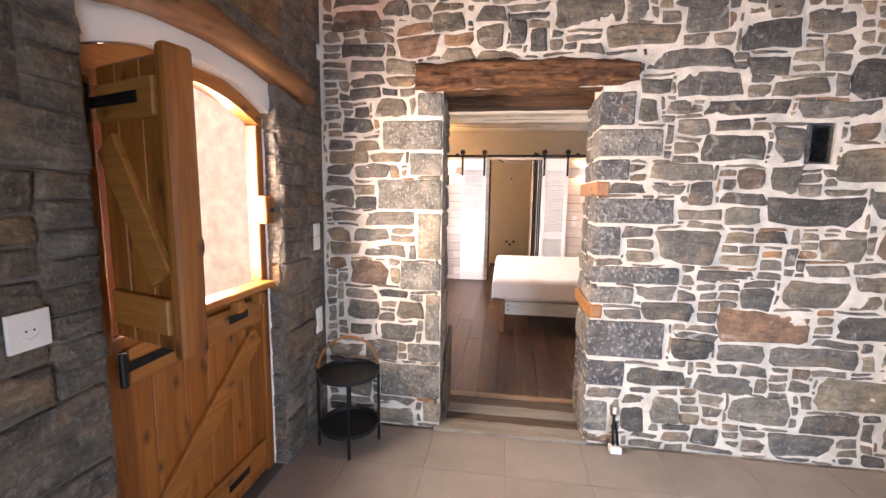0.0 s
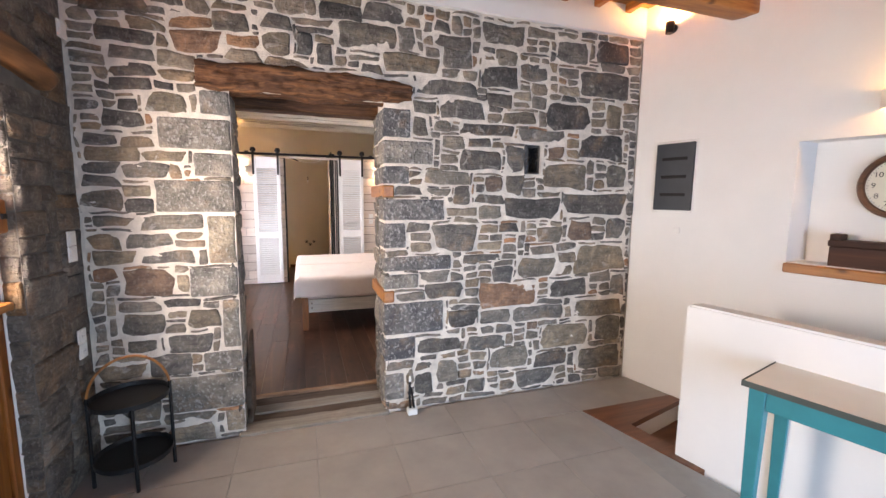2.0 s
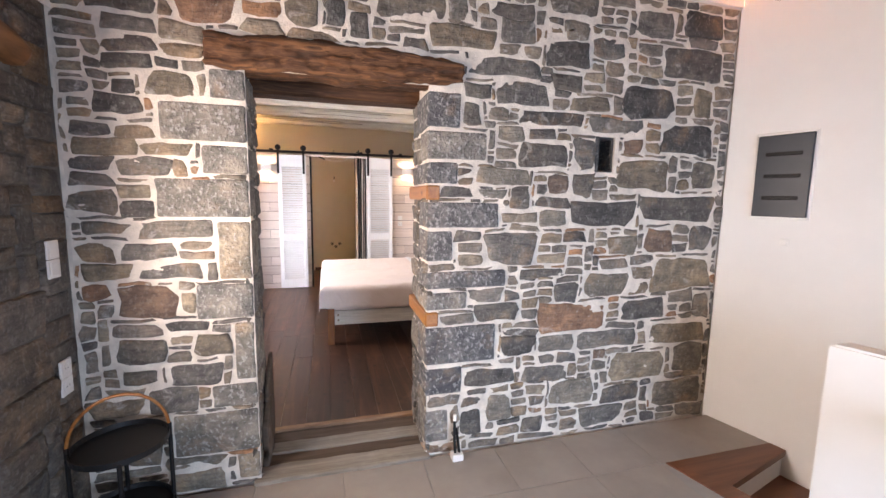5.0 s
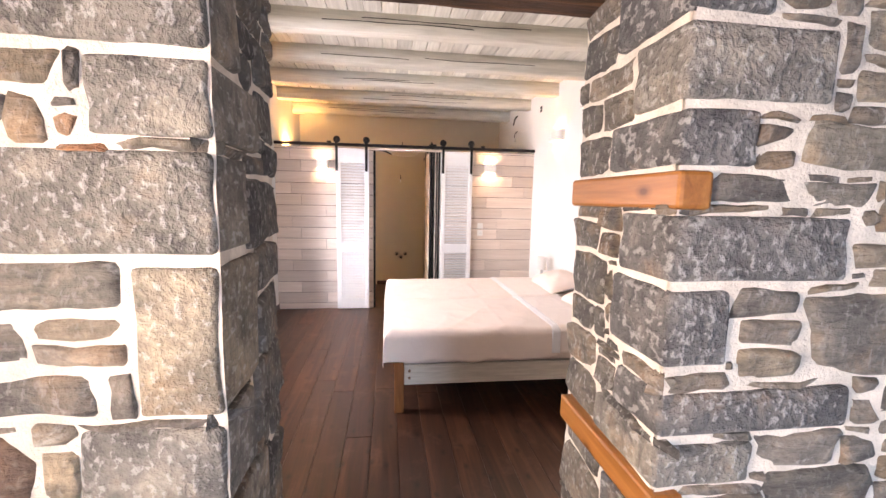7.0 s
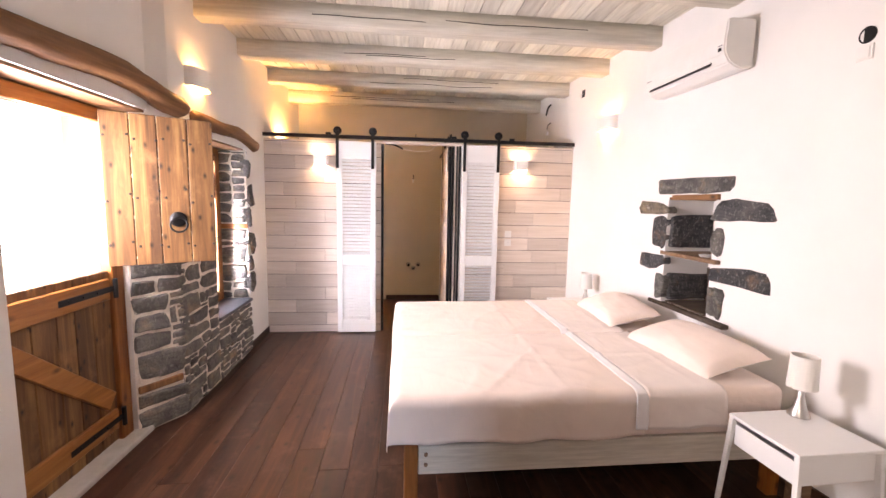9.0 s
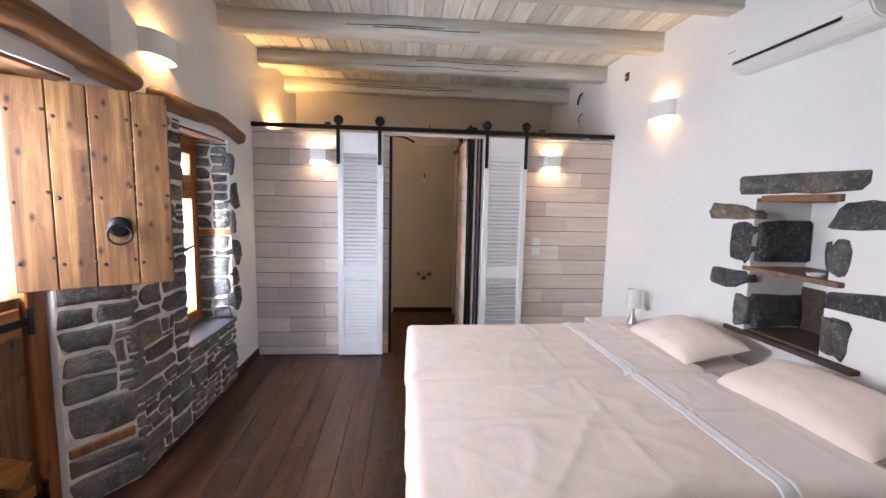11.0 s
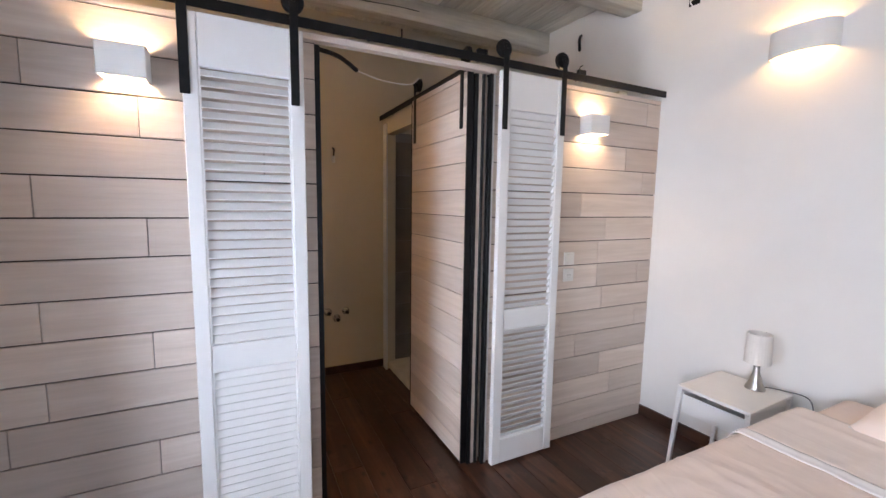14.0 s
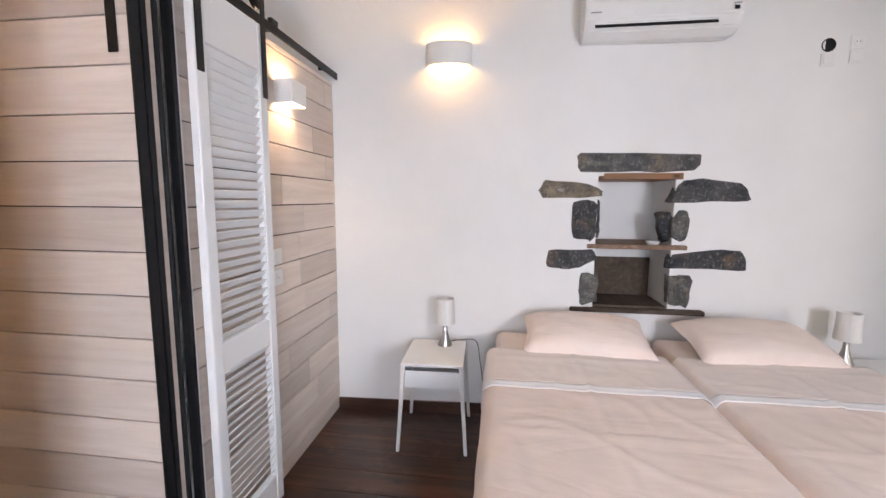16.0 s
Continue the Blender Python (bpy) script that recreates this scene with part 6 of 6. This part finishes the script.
# black ceiling spots: two on the white wall, one presumed out of view
for place, turned_to in (((right_h(2.40), 2.40, 2.93), ASKEW), ((right_h(1.80), 1.80, 2.97), ASKEW), ((HALL_L + 0.025, 2.12, 2.98), EASTWARD)):
    s = thing("spot_light", "small black spot lamp on the wall, shining upwards", "spot light", "black spot lamps", Matrix.Translation(place) @ turned_to)
    part("mount", tube((0, 0, 0), (0, -0.02, 0), 0.032, n=18), M_BLACK, s)
    b = bmesh.new()
    n = 18
    rows = [[b.verts.new((r * math.cos(2 * math.pi * i / n), -0.055 + r * math.sin(2 * math.pi * i / n), zz)) for i in range(n)] for r, zz in ((0.030, -0.045), (0.034, 0.04), (0.031, 0.04), (0.028, -0.03))]
    for a, c in zip(rows, rows[1:]):
        for i in range(n):
            b.faces.new((a[i], a[(i + 1) % n], c[(i + 1) % n], c[i]))
    b.faces.new(rows[0][::-1])
    b.faces.new(rows[-1])
    bmesh.ops.recalc_face_normals(b, faces=b.faces[:])
    part("barrel", b, M_BLACK, s)
    bulb("spot_lamp", s.matrix_basis @ Vector((0, -0.055, 0.03)), 15.0, r=0.02)

# stairs down behind the low wall
M_TREAD = wood_mat("brown_stair_wood", (0.09, 0.030, 0.014), (0.16, 0.058, 0.025), (0.22, 0.088, 0.040), 0, 10.0, 0.4, False)
stair = thing("staircase", "brown wooden winder stairs with white risers going down", "stairs")


def hl(y):
    return 1.985 + (2.79 - 1.985) * (2.21 - y) / 3.21


part("top_winder", prism([(1.985, 2.21), (right_h(2.21), 2.21), (right_h(2.12) - 0.004, 2.12), (hl(1.944) + 0.14, 1.944)], -0.04, 0.002), M_TREAD, stair)
part("riser", prism([(hl(1.944) + 0.15, 1.962), (right_h(2.12) - 0.005, 2.138), (right_h(2.12) - 0.005, 2.158), (hl(1.944) + 0.15, 1.982)], -0.185, -0.041), M_PLASTER, stair)
part("nosing", prism([(1.985, 2.209), (hl(1.944) + 0.139, 1.943), (hl(1.4) + 0.14, 1.4), (hl(1.4), 1.4)], -0.04, 0.003), M_TREAD, stair)
y = 2.14
for i in range(6):
    z, d = -0.185 * (i + 1), 0.30
    if i:
        part("riser", prism([(hl(y) + 0.01, y + 0.01), (right_h(y) - 0.005, y + 0.01), (right_h(y) - 0.005, y - 0.01), (hl(y) + 0.01, y - 0.01)], z, z + 0.145), M_PLASTER, stair)
    part("tread", prism([(hl(y) + 0.01, y + 0.02), (right_h(y) - 0.005, y + 0.02), (right_h(y - d) - 0.005, y - d - 0.03), (hl(y - d) + 0.01, y - d - 0.03)], z - 0.035, z), M_TREAD, stair)
    y -= d

# ---- floor pieces ----
me = mesh_of("tile", box(-0.2355, 0.2355, -0.2355, 0.2355, -0.008, 0.0, 0.002), M_TILE)
for i in range(-3, 7):
    for j in range(-6, 5):
        cx, cy = 0.525 - 0.2375 + 0.475 * i, 2.215 - 0.2375 + 0.475 * j
        if cx < HALL_L - 0.1 or cx > 1.75 + 0.24 * max(0, (2.2 - cy)) * 0.9 and cy < 2.2 or cy > 2.6 or cy < -2.4 or cx > 2.9:
            continue
        if cy > 2.2:
            continue
        o = new("tile", me)
        o.parent = hall_floor
        o.location = (cx, cy, 0)
for i in range(-4, 4):
    cx = 0.525 - 0.2375 + 0.475 * i
    if cx > HALL_L - 0.2:
        part("tile", box(-0.2355, 0.2355, -0.20, 0.20, -0.008, 0.0, 0.002), M_TILE, hall_floor, m=Matrix.Translation((cx, 2.217 + 0.201, 0)))
part("tile", prism([(1.9505, 2.213), (right_h(2.213) + 0.1, 2.213), (right_h(2.62) + 0.1, 2.617), (1.9505, 2.617)], -0.008, 0.0), M_TILE, hall_floor)
x = BED_L - 0.45
rng = random.Random(21)
while x < 2.25:
    bw = 0.172
    y = WALL_Y1 - 0.02 - rng.uniform(0, 1.5)
    while y < BACK_Y:
        ln = rng.uniform(2.2, 3.4)
        a, c = max(y, WALL_Y1 - 0.02), min(y + ln, BACK_Y)
        if c - a > 0.05:
            part("floorboard", box(-bw / 2 + 0.0007, bw / 2 - 0.0007, -(c - a) / 2 + 0.001, (c - a) / 2 - 0.001, -0.012, 0.0, 0.0018), M_FLOOR, bed_floor, m=Matrix.Translation((x + bw / 2, (a + c) / 2, FLOOR_B)))
        y += ln
    x += bw

# ---- masonry ----
# corner blocks of the doorway: height range, reach along the face, reach into the opening
LEFT_Q = ((0.03, 0.19, 0.11, 0.30), (0.20, 0.45, 0.41, 0.20), (0.46, 0.60, 0.22, 0.28), (0.61, 0.94, 0.10, 0.30), (0.955, 1.155, 0.27, 0.20), (1.165, 1.48, 0.155, 0.26), (1.49, 1.70, 0.42, 0.20), (1.71, 1.865, 0.21, 0.30), (1.87, 2.07, 0.385, 0.18), (2.08, 2.235, 0.16, 0.28))
RIGHT_Q = ((0.08, 0.30, 0.15, 0.22), (0.39, 0.575, 0.235, 0.22), (0.585, 0.835, 0.455, 0.24), (0.93, 1.05, 0.255, 0.30), (1.06, 1.18, 0.51, 0.20), (1.23, 1.425, 0.16, 0.25), (1.43, 1.595, 0.455, 0.22), (1.69, 1.825, 0.185, 0.30), (1.83, 2.005, 0.36, 0.20), (2.01, 2.22, 0.195, 0.30))
rng = random.Random(77)
blocked_main, blocked_l, blocked_r = [], [], []
U0 = HALL_L + 0.02
for qs, sx, xj in ((LEFT_Q, -1, JL), (RIGHT_Q, 1, JR)):
    for z0, z1, fx, dy in qs:
        b = quoin_bm(rng, fx, dy, z1 - z0 - 0.016, sx)
        part("quoin", b, M_QUOIN if sx < 0 else M_QUOIND, wall_stone, smooth=True, m=Matrix.Translation((xj, WALL_Y0 - 0.018, z0 + 0.008)))
        if sx < 0:
            blocked_main.append((xj - fx - U0 - 0.01, xj - U0, z0, z1))
            blocked_l.append((0, dy, z0, z1))
        else:
            blocked_main.append((xj - U0, xj + fx - U0 + 0.01, z0, z1))
            blocked_r.append((WALL_Y1 - WALL_Y0 - dy, WALL_Y1 - WALL_Y0, z0, z1))
# old tie timbers in the right jamb
for z in (1.60, 0.84):
    part("tie_timber", box(JR - 0.006, JR + 0.075, WALL_Y0 - 0.03, WALL_Y1 - 0.03, z, z + 0.085, 0.010, seg=2), M_PINEY, wall_stone, "orange pine tie timber in the jamb")
    blocked_main.append((JR - U0, JR + 0.09 - U0, z, z + 0.09))
    blocked_r.append((0, 0.6, z, z + 0.09))
blocked_main += [(JL - U0 - 0.005, JR - U0 + 0.005, 0, 2.24), (-0.58 - U0, 0.75 - U0, 2.22, 2.42), (1.665 - U0, 1.81 - U0, 1.78, 2.03)]
W_MAIN = right_h(2.64) - U0 - 0.015
# the large stones of the face, course by course: x from, x to, z from, z to, tone (dark, grey, buff, rust)
TOP_STONES = "0.14 0.42 2.74 2.84 d, 1.29 1.62 2.72 2.87 d, 1.90 2.20 2.66 2.82 g, 0.66 0.77 2.60 2.76 g, -0.47 -0.27 2.58 2.70 d, 0.25 0.65 2.58 2.74 d, 0.98 1.20 2.52 2.66 g, 0.0 0.10 2.50 2.63 g, 1.60 1.83 2.50 2.63 g, -0.20 -0.04 2.48 2.62 b, 0.55 0.95 2.46 2.58 b, 0.12 0.22 2.45 2.58 d, -0.69 -0.43 2.44 2.57 r, 2.14 2.62 2.42 2.62 d, 1.27 1.58 2.42 2.57 d, 0.79 1.25 2.33 2.44 g, 2.28 2.60 2.70 2.86 d, -1.12 -0.80 2.62 2.74 b, -1.06 -0.78 2.46 2.53 d"
UPPER_STONES = "1.32 1.54 2.28 2.38 d, 0.76 0.94 2.19 2.28 d, 2.40 2.57 2.18 2.38 b, 1.46 1.75 2.17 2.26 b, 0.96 1.31 2.17 2.31 g, 1.84 2.25 2.15 2.36 d, 0.92 1.04 2.08 2.16 g, 1.12 1.56 2.07 2.15 d, 1.60 2.01 2.035 2.14 g, 0.76 0.87 2.03 2.17 d, 0.97 1.16 1.96 2.05 g, 2.16 2.60 1.93 2.14 d, 1.87 2.01 1.92 2.015 r, 1.12 1.45 1.81 1.96 d, 1.49 1.655 1.81 2.0 g, 0.85 1.20 1.70 1.80 g, 2.44 2.64 1.70 1.90 d, 1.84 2.24 1.68 1.89 b, 1.32 1.48 1.65 1.77 r, 1.50 1.64 1.63 1.79 d"
MIDDLE_STONES = "0.86 1.04 1.605 1.67 g, 1.25 1.49 1.56 1.63 d, 1.06 1.21 1.55 1.69 d, 2.03 2.65 1.47 1.65 d, 1.49 2.0 1.44 1.61 d, 1.27 1.47 1.44 1.55 g, 1.46 1.62 1.34 1.41 d, 2.09 2.32 1.26 1.42 r, 2.47 2.67 1.26 1.45 g, 1.80 2.03 1.24 1.38 d, 0.92 1.26 1.20 1.41 g, 1.14 1.47 1.11 1.17 d, 2.18 2.68 0.98 1.22 b, 1.62 1.97 0.96 1.13 d, 1.41 1.59 0.94 1.07 g, 0.86 1.16 0.845 0.96 d"
LOWER_STONES = "1.93 2.30 0.78 0.93 d, 2.55 2.69 0.76 0.95 g, 1.30 1.81 0.735 0.93 r, 1.31 1.57 0.61 0.72 g, 1.04 1.28 0.60 0.73 d, 1.59 2.07 0.60 0.725 g, 2.16 2.68 0.59 0.74 b, 1.73 1.82 0.52 0.59 r, 1.72 1.84 0.45 0.51 d, 0.79 1.15 0.43 0.53 d, 1.21 1.54 0.41 0.52 g, 2.41 2.68 0.36 0.57 d, 1.87 2.33 0.34 0.55 b, 1.40 1.74 0.22 0.39 g, 0.95 1.12 0.18 0.36 g, 2.25 2.69 0.10 0.31 d, 1.65 2.0 0.03 0.18 g, 0.78 0.92 0.10 0.27 d, 1.20 1.37 0.05 0.17 d"
LEFT_STONES = "-1.02 -0.81 2.20 2.265 d, -0.98 -0.88 2.09 2.15 d, -0.84 -0.63 2.08 2.20 b, -1.07 -0.86 1.99 2.08 d, -0.88 -0.66 1.80 1.86 b, -1.16 -0.89 1.79 1.88 b, -0.99 -0.75 1.70 1.785 g, -0.99 -0.84 1.59 1.655 b, -0.99 -0.84 1.50 1.58 d, -1.15 -0.94 1.41 1.475 d, -0.92 -0.58 1.39 1.48 g, -1.0 -0.75 1.28 1.37 g, -0.93 -0.64 1.185 1.26 g, -1.16 -0.95 1.185 1.27 b, -1.17 -1.05 1.09 1.17 r, -1.03 -0.76 0.98 1.15 r, -0.83 -0.63 0.90 0.95 d, -0.70 -0.52 0.75 0.88 b, -1.05 -0.83 0.74 0.88 d, -1.03 -0.87 0.64 0.71 d, -0.82 -0.57 0.61 0.72 g, -0.92 -0.70 0.46 0.61 g, -1.10 -0.88 0.18 0.38 d"
large = []
for x0, x1, z0, z1, tone in (q.split() for row in (TOP_STONES, UPPER_STONES, MIDDLE_STONES, LOWER_STONES, LEFT_STONES) for q in row.split(", ")):
    large.append((float(x0) - U0 - 0.006, float(x1) - U0 + 0.006, float(z0) - 0.005, float(z1) + 0.005, tone))
FACE = wall_frame((U0, WALL_Y0, 0), (1, 0, 0))
masonry(wall_stone, FACE, large, 4, M_STONE, 0.004, 0.019, rough=0.85, bend=0.014)
rects = packed(random.Random(12), W_MAIN, 2.91, blocked_main + [q[:4] for q in large], cell=0.026, big=0.34, mid=0.46, bw=(0.16, 0.32), bh=(0.08, 0.15), mw=(0.10, 0.24), mh=(0.05, 0.09), sw=(0.06, 0.14), sh=(0.03, 0.055))
masonry(wall_stone, FACE, rects, 14, M_STONE, 0.005, 0.017, near=lambda a, b, c, d: (b - a) * (d - c) > 0.006, rough=1.0, bend=0.016, skip=0.05)
mortar_bed(wall_stone, wall_frame((U0, WALL_Y0 - 0.0005, 0), (1, 0, 0)), W_MAIN, 2.91, [(JL - U0 - 0.004, JR - U0 + 0.004, -1, 2.235), (PH[0] - U0, PH[1] - U0, PH[2], PH[3])])
# Dark lining added to give the put-log hole its inner shade.
b = box(PH[0] + 0.001, PH[1] - 0.001, WALL_Y0 + 0.16, WALL_Y0 + 0.238, PH[2] + 0.001, PH[3] - 0.001, 0.01)
b = box(PH[1] - 0.012, PH[1] - 0.001, WALL_Y0 + 0.004, WALL_Y0 + 0.16, PH[2] + 0.001, PH[3] - 0.001, 0.003, bm=b)
b = box(PH[0] + 0.012, PH[1] - 0.012, WALL_Y0 + 0.004, WALL_Y0 + 0.16, PH[3] - 0.016, PH[3] - 0.001, 0.003, bm=b)
b = box(PH[0] + 0.012, PH[1] - 0.012, WALL_Y0 + 0.004, WALL_Y0 + 0.16, PH[2] + 0.001, PH[2] + 0.012, 0.003, bm=b)
part("hole_lining", b, M_DARK, wall_stone, "dark lining added for the shade inside the put-log hole")
part("hole_edge", box(PH[0] - 0.018, PH[0] + 0.012, WALL_Y0 - 0.016, WALL_Y0 + 0.2, PH[2] - 0.005, PH[3], 0.008), M_DARK, wall_stone)
part("conduit_end", tube((PH[0] + 0.035, WALL_Y0 + 0.07, PH[2]), (PH[0] + 0.04, WALL_Y0 + 0.05, PH[2] + 0.075), 0.012, n=10), plain("blue_conduit", (0.05, 0.09, 0.16), 0.5), wall_stone, "blue plastic conduit end in the put-log hole")
masonry(wall_stone, wall_frame((JL - 0.012, WALL_Y0, 0), (JLB - JL, WALL_Y1 - WALL_Y0, 0)), packed(random.Random(31), WALL_Y1 - WALL_Y0, 2.22, blocked_l, cell=0.026, big=0.75, mid=0.12, bw=(0.16, 0.36), bh=(0.12, 0.26)), 5, M_JAMB, 0.006, 0.018, rough=0.6, bend=0.014)
mortar_bed(wall_stone, wall_frame((JL - 0.0125, WALL_Y0, 0), (JLB - JL, WALL_Y1 - WALL_Y0, 0)), WALL_Y1 - WALL_Y0, 2.22, low=0.002, high=0.010)
masonry(wall_stone, wall_frame((JRB + 0.012, WALL_Y1, 0), (JR - JRB, WALL_Y0 - WALL_Y1, 0)), packed(random.Random(32), WALL_Y1 - WALL_Y0, 2.22, blocked_r, cell=0.026, big=0.75, mid=0.12, bw=(0.16, 0.36), bh=(0.12, 0.24)), 6, M_JAMB, 0.006, 0.018, rough=0.6, bend=0.014)
mortar_bed(wall_stone, wall_frame((JRB + 0.0125, WALL_Y1, 0), (JR - JRB, WALL_Y0 - WALL_Y1, 0)), WALL_Y1 - WALL_Y0, 2.22, low=0.001, high=0.010)
for y0, y1, h, t in ((2.74, 2.98, 0.36, 0.035), (2.90, 3.14, 0.58, 0.022)):
    b = box(JL, JL + t, y0, y1, FLOOR_B, h, 0.006)
    bmesh.ops.subdivide_edges(b, edges=b.edges[:], cuts=3, use_grid_fill=True)
    for v in b.verts:
        if v.co.z > h * 0.5:
            v.co.z -= 0.55 * h * max(0, (y1 - v.co.y) / (y1 - y0) - 0.2) * 0.6
        v.co += Vector((0.006 * noise.noise(v.co * 14), 0.012 * noise.noise(v.co * 9), 0.012 * noise.noise(v.co * 7)))
    part("upright_slab", b, M_BROWN, wall_stone, "thin brown slab set against the jamb", smooth=True)

# coursed cladding of the entrance wall
C0 = 0.15
rects = packed(random.Random(41), WALL_Y0 - C0 - 0.02, 2.98, [(DOOR_Y0 - C0, DOOR_Y1 - C0, 0, 2.16), (0.90 - C0, 2.40 - C0, 2.06, 2.30)], cell=0.04, big=0.55, mid=0.4, bw=(0.24, 0.50), bh=(0.14, 0.24), mw=(0.16, 0.3), mh=(0.10, 0.16), sw=(0.12, 0.2), sh=(0.06, 0.1))
masonry(wall_clad, wall_frame((HALL_L, C0, 0), (0, 1, 0)), rects, 7, M_CLAD, 0.004, 0.018, rough=0.3)
rects = packed(random.Random(42), 0.12, 2.04, [], cell=0.04, big=1.0, bw=(0.12, 0.13), bh=(0.14, 0.26))
masonry(wall_clad, wall_frame((HALL_L - 0.12, DOOR_Y1, 0), (1, 0, 0)), rects, 8, M_CLAD, 0.004, 0.012, rough=0.3)

# exposed stone of the bedroom's outer wall
bed_stone = tagged(thing("wall_bedroom_stone", "exposed dark stonework with pale mortar round door and window", "wall"), kind="structure")
mortar_bed(bed_stone, wall_frame((BED_L + 0.002, 5.85, FLOOR_B), (0, 1, 0)), BW0 - 5.85, 2.10, low=0.002, high=0.011)
mortar_bed(bed_stone, wall_frame((BED_L + 0.002, BW0, FLOOR_B), (0, 1, 0)), BW1 - BW0, BWZ0 - 0.031 - FLOOR_B, low=0.002, high=0.011)
masonry(bed_stone, wall_frame((BED_L + 0.006, 5.85, FLOOR_B), (0, 1, 0)), packed(random.Random(51), BW0 - 5.85, 2.10, [], cell=0.026, big=0.4, bw=(0.16, 0.34), bh=(0.09, 0.17)), 9, M_PIER, 0.012, 0.018, bend=0.012)
masonry(bed_stone, wall_frame((BED_L + 0.006, BW0, FLOOR_B), (0, 1, 0)), packed(random.Random(52), BW1 - BW0, BWZ0 - 0.06, [], cell=0.026, big=0.14), 10, M_PIER, 0.010, 0.018, bend=0.012)
sp = wall_frame((-1.80, BD1, FLOOR_B), (0.17, 0.25, 0))
b = bmesh.new()
for p in ((0, 0, 0.003), (0.30, 0, 0.003), (0.30, 2.1, 0.003), (0, 2.1, 0.003)):
    b.verts.new(sp @ Vector(p))
b.faces.new(b.verts[:])
part("mortar_bed", b, M_MORTAR, bed_stone)
masonry(bed_stone, sp, packed(random.Random(53), 0.336, 2.08, [(0.0, 0.34, 0.27, 0.33)], cell=0.026, big=0.8, mid=0.1, bw=(0.20, 0.34), bh=(0.11, 0.21)), 11, M_PIER, 0.012, 0.018, rough=0.7, bend=0.010)
part("tie_timber", box(0.01, 0.30, 0.275, 0.325, -0.02, 0.018, 0.006), M_LOGY, bed_stone, "brown tie timber in the door jamb", m=sp)
wj = wall_frame((-1.95, 7.182, BWZ0), (0.32, 0.038, 0))
b = bmesh.new()
for p in ((0, 0, 0.002), (0.322, 0, 0.002), (0.322, 1.52, 0.002), (0, 1.52, 0.002)):
    b.verts.new(wj @ Vector(p))
b.faces.new(b.verts[:])
part("mortar_bed", b, M_MORTAR, bed_stone)
masonry(bed_stone, wj, packed(random.Random(54), 0.312, 1.50, [(0, 0.4, 0.72, 0.78)], cell=0.026, big=0.9, bw=(0.12, 0.32), bh=(0.12, 0.24)), 12, M_PIER, 0.010, 0.020, rough=0.9, bend=0.010)
part("tie_timber", box(0.0, 0.325, 0.725, 0.775, -0.02, 0.016, 0.006), M_PINEX, bed_stone, "pine tie timber in the window jamb", m=wj)
rng = random.Random(61)
for z0, z1, ln in ((0.62, 0.84, 0.15), (0.85, 1.02, 0.10), (1.03, 1.27, 0.17), (1.31, 1.52, 0.09), (1.53, 1.76, 0.16), (1.80, 2.0, 0.08)):
    part("stone", stone_bm(rng, ln + 0.02, z1 - z0, 0.004, 0.022, 0.05, 1.3), M_DARK, bed_stone, smooth=True, m=wall_frame((BED_L, 7.215 + ln / 2, (z0 + z1) / 2), (0, 1, 0)))
